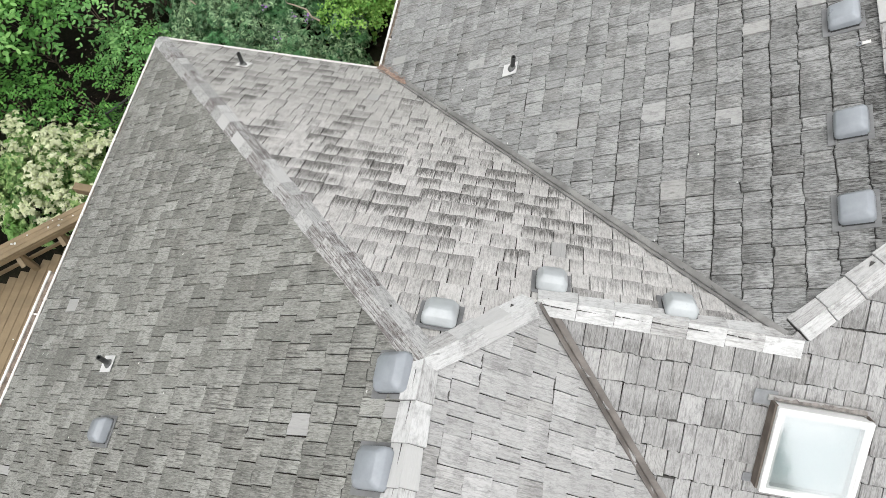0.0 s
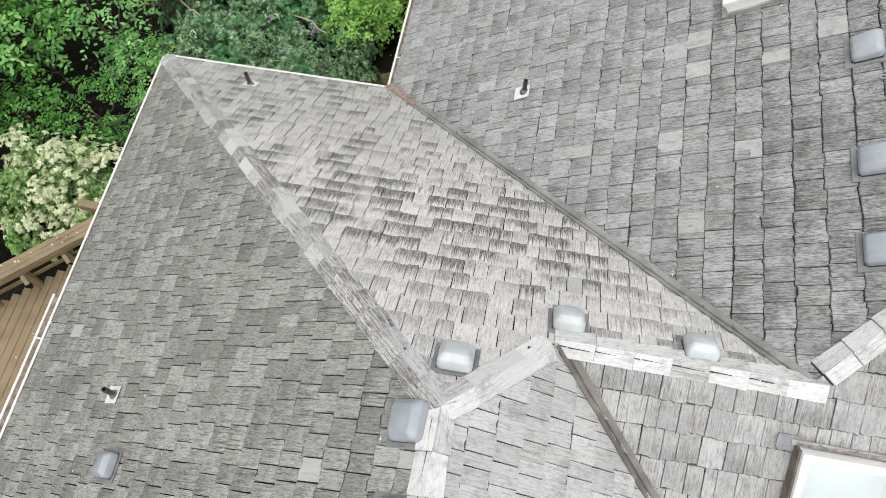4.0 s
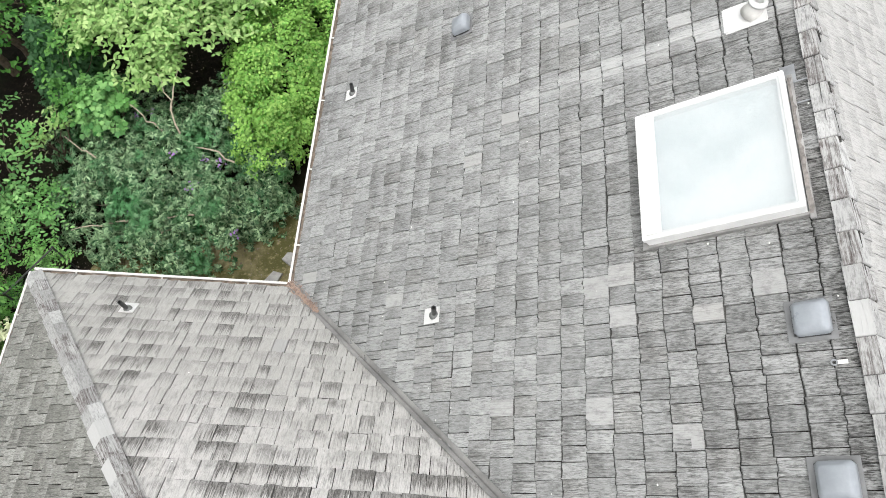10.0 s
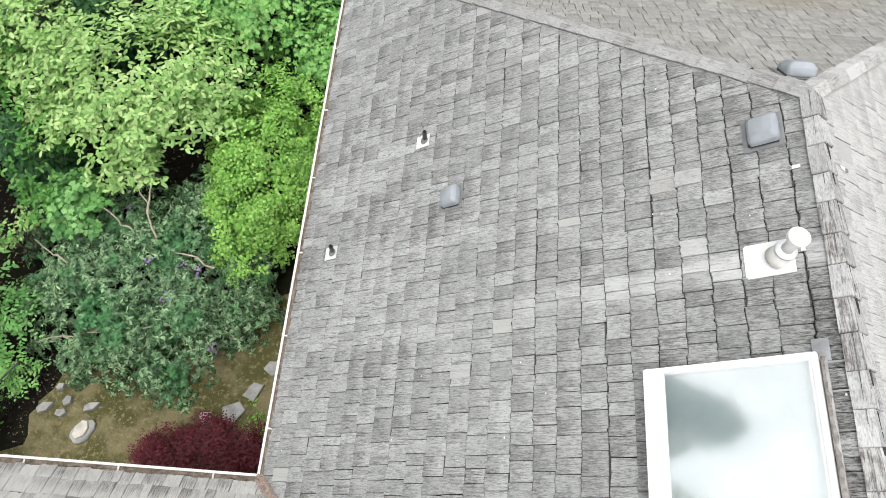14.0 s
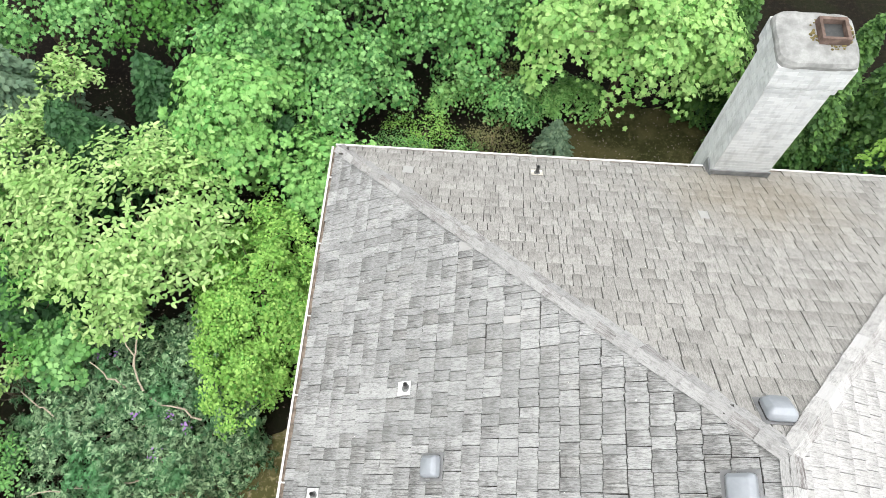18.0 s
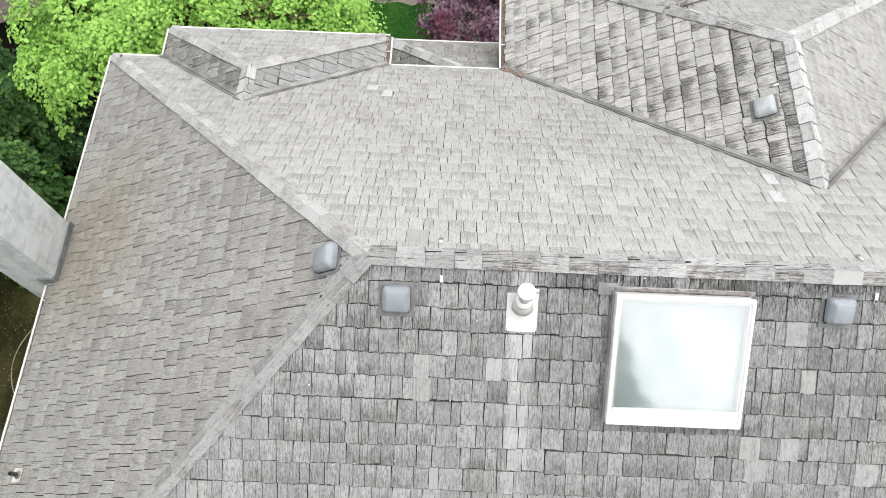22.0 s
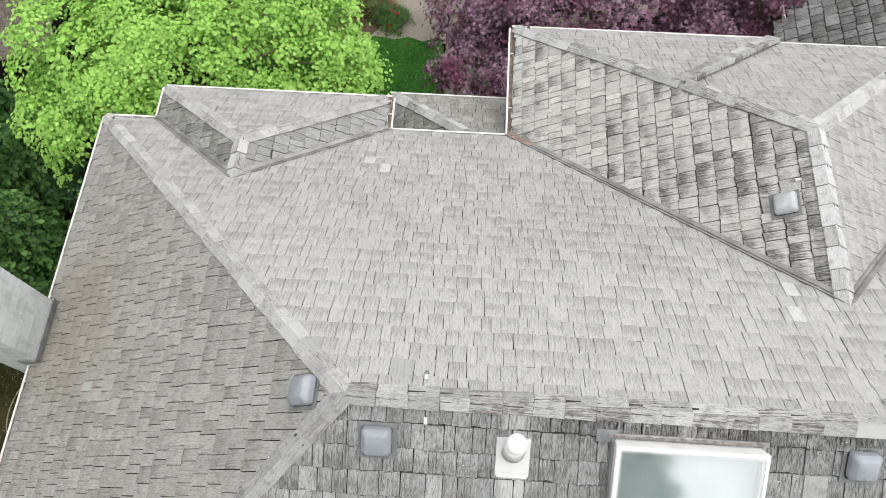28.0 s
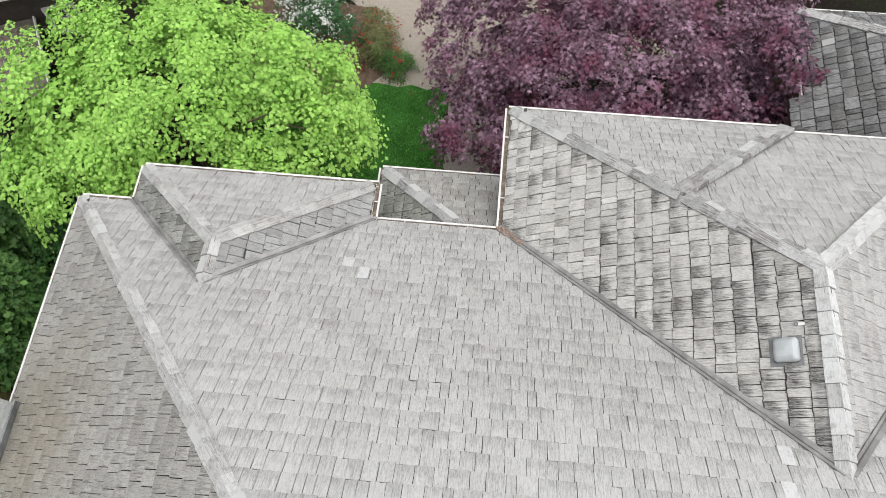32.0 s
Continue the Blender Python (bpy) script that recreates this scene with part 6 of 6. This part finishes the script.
def rhododendron(base, centre, radii, whorls, seed):
    """Leathery leaves in whorls at the ends of pale bare branches."""
    rng = np.random.default_rng(seed)
    r = random.Random(seed)
    t = thing("rhododendron", Matrix.Translation(base), "large grey-green rhododendron with pale bare branches", "shrub")
    crown, c = rosettes(rng, np.array(centre) - np.array(base), radii, whorls, 9, .102, "leather", LEAF_RHODO)
    crown.parent = t
    for j in range(16):
        e = Vector(c[r.randrange(len(c))])
        s = Vector((r.uniform(-.4, .4), r.uniform(-.4, .4), 0))
        part("branch", branch(s, e, .035, .010, r, 6), BARK_PALE, t)
    for p, q in (((-1.5, -.3, 1.25), (-2.6, .35, 1.45)), ((-.2, .5, 1.55), (-.75, 1.6, 2.05)), ((-.42, .9, 1.75), (-.35, 1.75, 2.05)), ((-.5, .5, 1.5), (-1.2, .9, 1.9)), ((-1.0, -1.2, .9), (-2.2, -1.5, .9)), ((.2, -1.0, .9), (-1.3, -1.3, 1.0)), ((.9, .1, 1.2), (-.2, .4, 1.5))):
        part("bare_branch", branch(p, q, .022, .009, r, 6), BARK_PALE, t, "pale bare branch above the leaves")
    return t


rhododendron((-6.0, 10.0, 0), (-6.55, 10.15, .62), (2.75, 2.35, 1.1), 7000, 77)


def variegated_shrub(base, centre, radii, seed):
    """Wide rosettes, green below and cream towards the top."""
    rng = np.random.default_rng(seed)
    r = random.Random(seed)
    t = thing("variegated_shrub", Matrix.Translation(base), "cream and green variegated shrub in rosettes by the deck", "shrub")
    c = np.array(centre) - np.array(base)
    crown, tips = rosettes(rng, c, radii, 2300, 7, .10, "oval", LEAF_WHITE, .9, .13, .3)
    crown.parent = t
    cream, tips2 = rosettes(rng, c + np.array((0, 0, .16)), tuple(q * .98 for q in radii), 800, 7, .085, "oval", PETAL_CREAM, 0.0, .12, .26, "blossom")
    cream.parent = t
    for j in range(9):
        e = Vector(tips[r.randrange(len(tips))])
        part("branch", branch((r.uniform(-.2, .2), r.uniform(-.2, .2), -.05), e, .03, .008, r, 5), BARK, t)
    return t


variegated_shrub((-9.35, 5.35, 0), (-9.3, 5.3, 1.2), (1.4, 1.3, 1.05), 204)

for j, (x, y, top, rad, n) in enumerate([(5.9, 17.3, 4.2, .75, 4200), (6.9, 17.0, 4.0, .75, 4200), (7.5, 18.0, 4.4, .8, 3600), (5.3, 18.9, 4.2, .8, 3000), (8.6, 17.2, 3.0, .6, 1300), (6.2, 18.3, 3.8, .8, 2600), (8.5, 17.9, 4.0, .7, 1500), (9.4, 18.5, 4.0, .75, 1500), (10.1, 18.7, 3.8, .7, 1300), (7.3, 16.9, 2.6, .5, 1500)]):
    conifer("arborvitae", "upright green arborvitae behind the chimney", (x, y, 0), top, rad, n, .20, LEAF_CEDAR, 300 + j, 0.02, .2, "evergreens by the chimney")
conifer("spruce", "grey-green spruce with drooping boughs", (-10.2, 16.3, 0), 4.6, 1.9, 5200, .24, LEAF_BLUE, 320, .05, .5)
conifer("hemlock", "dark hemlock with feathery boughs", (-4.4, 16.4, 0), 2.2, 1.0, 2600, .20, LEAF_DARK, 321, .1, .6)
conifer("hemlock", "dark hemlock behind the dogwood", (-8.6, 15.6, 0), 3.4, 1.5, 3800, .20, LEAF_DARK, 322, .1, .6)
conifer("hemlock", "dark hemlock beside the yard", (-9.2, 12.2, 0), 2.8, 1.2, 3000, .18, LEAF_DARK, 323, .1, .6)
conifer("hemlock", "dark hemlock under the dogwood boughs", (-7.4, 17.2, 0), 3.0, 1.2, 2600, .20, LEAF_DARK, 325, .1, .6)
conifer("small_spruce", "small blue-green spruce at the clearing", (1.7, 17.3, 0), 1.3, .6, 1400, .14, LEAF_BLUE, 324, .0, .4)

# the tall firs that the skylight panes mirror
for j, (x, y, top, rad) in enumerate([(-18.0, 6.2, 30.0, 8.0), (-17.0, 11.4, 24.0, 7.0), (-18.5, 2.0, 28.0, 7.0), (10.2, -18.4, 21.0, 3.4)]):
    conifer("tall_fir", "tall blue-green fir standing west of the house" if x < 0 else "tall blue-green fir standing south of the house", (x, y, 0), top, rad * 0.85, 2400, 1.4, LEAF_BLUE, 330 + j, .15, .4, "tall firs")


def stone(name, x, y, sx, sy, sz, turn, material, label, seed):
    """A worn, uneven slab or boulder half sunk in the ground."""
    bm = bmesh.new()
    bmesh.ops.create_icosphere(bm, subdivisions=3, radius=1.0)
    for v in bm.verts:
        p = v.co.copy()
        e = 3.2
        q = (abs(p.x) ** e + abs(p.y) ** e + abs(p.z) ** e) ** (1 / e)
        v.co = p / q * (0.86 + 0.22 * noise.noise(p * 1.3 + Vector((seed * 3.1, 0, 0))) + 0.05 * noise.noise(p * 5 + Vector((0, seed, 0))))
        v.co = Vector((v.co.x * sx, v.co.y * sy, v.co.z * sz))
    ob = part(name, bm, material, None, smooth=False)
    ob.matrix_world = pose(x, y, sz * 0.45, 0, 0, turn)
    return tagged(ob, label, "stone", "garden stones")


def flagstone(name, x, y, radius, stretch, sides, turn, high, material, label, seed):
    """A split slab: an uneven polygon with a chamfered, slightly tilted top."""
    r = random.Random(seed)
    ring = [(radius * r.uniform(.85, 1.12), 2 * math.pi * (i + r.uniform(-.18, .18)) / sides) for i in range(sides)]
    bm = bmesh.new()
    loops = []
    for z, k in ((-0.03, 1.03), (high * .75, 1.0), (high, .93)):
        loops.append([bm.verts.new((q * k * math.cos(a), q * k * stretch * math.sin(a), z + .04 * high * math.cos(a) + r.uniform(-.003, .003))) for q, a in ring])
    for p, q in zip(loops, loops[1:]):
        for k in range(sides):
            bm.faces.new((p[k], p[(k + 1) % sides], q[(k + 1) % sides], q[k]))
    bm.faces.new(loops[-1])
    ob = part(name, bm, material, None, smooth=False)
    ob.matrix_world = pose(x, y, 0.01, 0, 0, turn)
    return tagged(ob, label, "stone", "garden stones")


for j, (x, y, rad, st, n, turn) in enumerate([(-4.54, 7.60, .27, .82, 5, 8), (-4.23, 8.05, .21, .95, 4, 20), (-3.92, 8.52, .2, .9, 5, 50), (-5.08, 7.45, .2, .75, 4, 60)]):
    flagstone("stepping_stone", x, y, rad, st, n, turn, .06, STONE, "flat split grey stepping stone in the mossy yard", j + 1)
stone("boulder", -7.33, 7.05, .27, .20, .09, 55, STONE, "low brown-grey boulder in the mossy yard", 9)
flagstone("slab", -7.34, 7.06, .20, .72, 7, 55, .15, STONE_PALE, "pale broken slab lying on the boulder", 12)
for j, (x, y, sx, sy, turn) in enumerate([(-8.2, 7.44, .18, .09, 30), (-7.78, 7.6, .12, .09, 40), (-7.3, 7.52, .18, .08, 30), (-7.85, 7.35, .11, .09, 0), (-8.0, 7.85, .1, .08, 40)]):
    flagstone("edging_stone", x, y, sx, sy / sx, 5, turn, .10, STONE, "rough grey edging stone in the mossy yard", 20 + j)

fence = thing("wire_fence", pose(-8.72, 7.55, 0, 0, 0, 58), "low dark wire-mesh fence at the end of the yard", "fence")
for x in (-.6, .6):
    part("post", tube([((x, 0, -.05), .022), ((x, 0, 1.02), .022)], 8), PIPE, fence)
part("rail", tube([((-.62, 0, .98), .018), ((.62, 0, .98), .018)], 8), PIPE, fence)
for i in range(-16, 20):
    for lean in (-1, 1):
        lo_x, hi_x = max(-.6, min(.6, i * .07)), max(-.6, min(.6, i * .07 + lean * .9))
        if abs(hi_x - lo_x) > .05:
            part("wire", tube([((lo_x, .004 * lean, .05 + .9 * abs(lo_x - i * .07) / .9), .002), ((hi_x, .004 * lean, .05 + abs(hi_x - i * .07)), .002)], 4), PIPE, fence)

hose = part("garden_hose", tube([((2.0 + 3.6 * t, 16.15 + 1.1 * math.sin(math.pi * min(1, t * 1.15)) ** .8, .03), .012) for t in [i / 24 for i in range(25)]], 8), BARK_PALE, None)
tagged(hose, "pale hose lying in a curve on the moss", "hose")

# grass blades and pebbles
rng = np.random.default_rng(5)
n = 17000
gx, gy = rng.uniform(9.8, 14.2, n), rng.uniform(8.75, 13.2, n)
keep = ((gy < 11.4) | (gx < 13.1)) & (gx < 13.74)
gp = np.stack([gx, gy, np.full(n, .03)], 1)[keep]
gn = rng.normal(size=(len(gp), 3)) * .5 + np.array((0, 0, .6))
tagged(new("grass", leaf_mesh("grass", gp, gn, rng.normal(size=(len(gp), 3)) + np.array((0, 0, .8)), .06 * (.6 + .8 * rng.random(len(gp))), "blade", GRASS)), "short green lawn grass", "grass", kind="stuff")
n = 5000
pp = np.stack([rng.uniform(14.4, 19, n), rng.uniform(5.5, 11.4, n), np.full(n, .020)], 1)
tagged(new("pebbles", leaf_mesh("pebbles", pp, rng.normal(size=(n, 3)) * .3 + np.array((0, 0, 1)), rng.normal(size=(n, 3)), .03 * (.5 + rng.random(n)), "round", GRAVEL, .5)), "loose tan pebbles on the drive", "gravel", kind="stuff")
n = 9000
lp = np.stack([rng.uniform(-11, 6, n), rng.uniform(5.9, 20, n), np.full(n, .018)], 1)
lp = lp[~((lp[:, 0] > -2.0) & (lp[:, 1] < 14.2))]
tagged(new("fallen_leaves", leaf_mesh("fallen_leaves", lp, rng.normal(size=(len(lp), 3)) * .25 + np.array((0, 0, 1)), rng.normal(size=(len(lp), 3)), .045 * (.5 + rng.random(len(lp))), "oval", DEBRIS, .3)), "brown leaf litter on the ground", "leaf litter", kind="stuff")

n = 5200
lp = np.stack([rng.uniform(-8.7, -2.6, n), rng.uniform(5.9, 9.3, n), np.full(n, .017)], 1)
tagged(new("yard_litter", leaf_mesh("yard_litter", lp, rng.normal(size=(n, 3)) * .35 + np.array((0, 0, 1)), rng.normal(size=(n, 3)), .022 * (.5 + rng.random(n)), "blade", DEBRIS, .3)), "fine brown litter on the mossy yard", "leaf litter", kind="stuff")

# ---- neighbour's house behind the maple: x along the wall, y into the house ----
nb = thing("neighbour_house", pose(14.0, 18.25, 0, 0, 0, -70), "dark brown boarded house with a white-edged roof behind the trees", "house")
part("wall", box((7.0, 5.0, 2.75), (0.4, 2.55, 1.375)), DARK_SIDING, nb)
for i in range(18):
    part("siding_board", box((7.0, 0.03, 0.155), (0.4, 0.03, 0.10 + i * 0.15), 0.004, Matrix.Translation((0.4, 0.03, 0.10 + i * 0.15)) @ Matrix.Rotation(0.06, 4, "X") @ Matrix.Translation((-0.4, -0.03, -0.10 - i * 0.15))), DARK_SIDING, nb)
main_roof = part("roof", box((7.8, 6.0, 0.12), (0.4, 2.6, 2.85), 0.01), PORCH_BOARD, nb)
part("fascia", box((7.84, 0.03, 0.16), (0.4, -0.42, 2.85), 0.004), GUTTER, main_roof)
win = part("window", box((0.62, 0.03, 0.78), (0.08, 0.0, 1.52), 0.003), GLASS, nb)
for dx, dz, w, h in ((0, .41, .74, .06), (0, -.41, .74, .06), (-.34, 0, .06, .78), (.34, 0, .06, .78), (-.10, 0, .025, .78), (.10, 0, .025, .78), (0, 0, .62, .03)):
    part("window_frame", box((w, 0.06, h), (0.08 + dx, -0.02, 1.52 + dz), 0.004), GUTTER, win)
tilt = Matrix.Translation((-1.53, 0.0, 1.75)) @ Matrix.Rotation(0.36, 4, "X")
porch = part("porch_roof", box((1.9, 1.9, 0.06), (0, -0.95, -0.03), 0.004, tilt), DECK_WOOD, nb)
shingle_rng = random.Random(3)
for row in range(9):
    x = -0.95
    while x < 0.93:
        w = min(0.95 - x, shingle_rng.uniform(.12, .24))
        part("shingle", box((w - .006, 0.24, 0.016), (x + w / 2, -1.80 + row * 0.205, 0.012 + shingle_rng.uniform(0, .004)), 0.0, tilt @ Matrix.Translation((0, -1.80 + row * 0.205, 0)) @ Matrix.Rotation(-0.05, 4, "X") @ Matrix.Translation((0, 1.80 - row * 0.205, 0))), PORCH_BOARD, porch)
        x += w
part("barge_board", box((0.03, 1.9, 0.10), (0.965, -0.95, 0.0), 0.003, tilt), GUTTER, porch)

# ---- cedar shakes, course by course (last: the many small pieces) ----
# side gap and slant of the worn butts, which bares their shadow-dark ends, for each kind of shake
WEAR = {"roof_bay_south": ((.003, .006), 0.4), "shake_grey": ((.0014, .0042), 0.85), "shake_tan_grey": ((.0012, .0034), 0.75), "shake_brown_grey": ((.0022, .005), 0.7), "shake_ash_grey": ((.0014, .0042), 0.6), "shake_silver": ((.0014, .0042), 0.6), "shake_streaked": ((.0022, .0055), 0.75), "shake_lichen_banded": ((.0016, .004), 0.6), "shake_dark_grey": ((.004, .008), 0.8), "shake_olive_grey": ((.0022, .0055), 1.5)}
WIDTHS = [0.095 + 0.018 * i for i in range(12)]


def shake_shape(width, step, seed, material, gap, worn):
    """One shake with a ragged butt, thicker at the butt, tapering under the next course; x across, y up, z out."""
    rng = random.Random(seed)
    w = width / 2 - rng.uniform(*gap)
    top = step + 0.05
    th = rng.uniform(0.024, 0.040)
    xs = [-w, -w * 0.6 + rng.uniform(-.01, .01), -w * .2 + rng.uniform(-.01, .01), w * 0.2 + rng.uniform(-.01, .01), w * 0.6 + rng.uniform(-.01, .01), w]
    slant = rng.uniform(-.006, .006)
    ys = [slant * x / max(w, .01) + rng.uniform(-.007, .007) for x in xs]
    cup = rng.uniform(-.004, .006)
    n = len(xs)
    zs = [th + (cup if i in (0, n - 1) else 0) for i in range(n)]
    ys = [y - min(ys) for y in ys]
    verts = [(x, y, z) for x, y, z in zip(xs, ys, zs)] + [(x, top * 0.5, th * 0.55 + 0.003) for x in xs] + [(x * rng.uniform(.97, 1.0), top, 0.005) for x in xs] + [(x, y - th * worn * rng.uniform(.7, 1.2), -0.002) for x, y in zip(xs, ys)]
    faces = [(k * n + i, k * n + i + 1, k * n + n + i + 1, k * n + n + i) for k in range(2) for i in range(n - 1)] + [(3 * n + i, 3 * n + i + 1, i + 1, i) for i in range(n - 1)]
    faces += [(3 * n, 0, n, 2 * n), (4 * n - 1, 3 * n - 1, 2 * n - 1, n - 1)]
    # the butt's low edge goes below zero, where the material paints its shadow line
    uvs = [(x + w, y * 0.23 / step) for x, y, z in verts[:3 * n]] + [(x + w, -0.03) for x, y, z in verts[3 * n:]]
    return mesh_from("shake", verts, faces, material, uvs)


def lay(f, key):
    rng = random.Random(key)
    step = f.step
    vmax = max(v for p in f.pieces for u, v in p)
    umin, umax = min(u for p in f.pieces for u, v in p), max(u for p in f.pieces for u, v in p)
    courses = round(vmax / step)
    step = vmax / courses
    shapes = {(i, s): shake_shape(w, step, 31 * i + s, f.material, *WEAR.get(f.name, WEAR.get(f.material.name, ((.0018, .0038), 0.55)))) for i, w in enumerate(WIDTHS) for s in range(3)}
    near = f.uv(f.on(*f.near).translation) if f.near else None
    hole = f.uv(f.on(*f.hole[:2]).translation) if f.hole else None
    rim = f.hole[2] / 2 - 0.035 if f.hole else 0
    whole, verts, faces, uvs = [], [], [], []
    for c in range(courses):
        v0 = c * step
        u = umin - rng.uniform(0, 0.2)
        wave = rng.uniform(0, 6.28)
        while u < umax:
            i = min(11, max(0, int(rng.gauss(3.6, 2.3))))
            w = WIDTHS[i]
            mid, v = u + w / 2, v0 + rng.gauss(0, .0045) + 0.006 * math.sin(u * 0.9 + wave) + (0.064 + rng.uniform(-.008, .008) if c == 0 else 0)
            rect = [(u + .003, v), (u + w - .003, v), (u + w - .003, v0 + step * 1.02), (u + .003, v0 + step * 1.02)]
            u += w
            cut_by = hole and abs(mid - hole[0]) < rim + w / 2 + 0.01 and v0 - 0.02 < hole[1] + rim and v0 + step + 0.06 > hole[1] - rim
            if cut_by and abs(mid - hole[0]) < rim - w / 2 and abs(v0 + step / 2 - hole[1]) < rim - step / 2:
                continue
            p = f.at(mid, v0 + step / 2)
            if f.skip and f.skip(p.x, p.y):
                continue
            full, got = area(rect), [clip(rect, q) for q in f.pieces]
            if cut_by:
                a, b, c2, d2, far = hole[0] - rim, hole[0] + rim, hole[1] - rim, hole[1] + rim, 40.0
                frame4 = [[(-far, -far), (a, -far), (a, far), (-far, far)], [(b, -far), (far, -far), (far, far), (b, far)], [(a, -far), (b, -far), (b, c2), (a, c2)], [(a, d2), (b, d2), (b, far), (a, far)]]
                got, full = [clip(g, q) for g in got for q in frame4 if len(g) > 2], 99.0
            inside = sum(area(g) for g in got)
            if inside > full * 0.93 or (c == 0 and inside > full * 0.8):
                whole.append((mid, v, i, rng.randrange(3), rng.uniform(-.012, .012), rng.uniform(0, .004)))
                continue
            for g in got:
                if area(g) < 0.0008:
                    continue
                th = rng.uniform(.022, .036)
                k, n = len(verts), len(g)
                hi = [th * (1 - 0.75 * min(1, max(0, (b - v) / step))) + .003 for a, b in g]
                verts += [f.at(a, b, h) for (a, b), h in zip(g, hi)] + [f.at(a, b, -.004) for a, b in g]
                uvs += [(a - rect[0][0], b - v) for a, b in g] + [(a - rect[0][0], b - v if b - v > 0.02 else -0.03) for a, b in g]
                faces += [tuple(range(k, k + n))] + [(k + n + j, k + n + (j + 1) % n, k + (j + 1) % n, k + j) for j in range(n)]
    if near:
        whole.sort(key=lambda s: (s[0] - near[0]) ** 2 + (s[1] - near[1]) ** 2)
    keep = 300 if near else 0
    for mid, v, i, s, turn, lift in whole[:keep]:
        ob = new("shake", shapes[i, s])
        ob.parent = f.ob
        ob.matrix_basis = f.spot(mid, v, lift) @ Matrix.Rotation(turn, 4, "Z")
    local = {k: ([Vector(p.co) for p in me.vertices], [tuple(p.vertices) for p in me.polygons]) for k, me in shapes.items()}
    for mid, v, i, s, turn, lift in whole[keep:]:
        m = f.spot(mid, v, lift) @ Matrix.Rotation(turn, 4, "Z")
        vs, fs = local[i, s]
        k = len(verts)
        half_w = WIDTHS[i] / 2
        verts += [m @ p for p in vs]
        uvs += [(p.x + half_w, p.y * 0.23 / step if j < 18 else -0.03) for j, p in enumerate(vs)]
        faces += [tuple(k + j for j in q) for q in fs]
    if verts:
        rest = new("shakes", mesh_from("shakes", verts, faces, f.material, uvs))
        rest.parent = f.ob
        tagged(rest, kind="stuff")


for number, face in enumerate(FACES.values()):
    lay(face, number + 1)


# single shakes that were replaced later and are still pale
for f, x, y, w in [("west", 1.00, 5.02, .2), ("west", 1.20, 5.10, .2), ("west", 0.99, 3.94, .22), ("west", 1.41, 3.70, .18), ("west", 1.99, 4.81, .2), ("west", 1.58, 4.64, .14), ("west", -1.01, 5.31, .15),
                   ("west", 1.02, 3.03, .2), ("west", 1.58, 8.30, .15), ("west", 1.39, 8.29, .16), ("west", 1.76, 7.61, .15), ("west", 0.24, 4.04, .15), ("west", -0.22, 6.78, .14), ("west", 1.03, 4.72, .18), ("east", 4.21, 4.39, .14), ("east", 3.85, 4.49, .14), ("east", 6.42, 9.32, .16), ("east", 6.20, 9.07, .14)]:
    face = FACES[f]
    u, v = face.uv(face.on(x, y).translation)
    top = max(b for p in face.pieces for a, b in p)
    step = top / round(top / face.step)
    ob = new("shake", shake_shape(w, step, int(x * 100), NEW_PALE if f == "east" else NEW_SHAKE, (.001, .002), 0.3))
    ob.parent = face.ob
    ob.matrix_basis = face.spot(u, math.floor(v / step) * step - 0.004, 0.012)
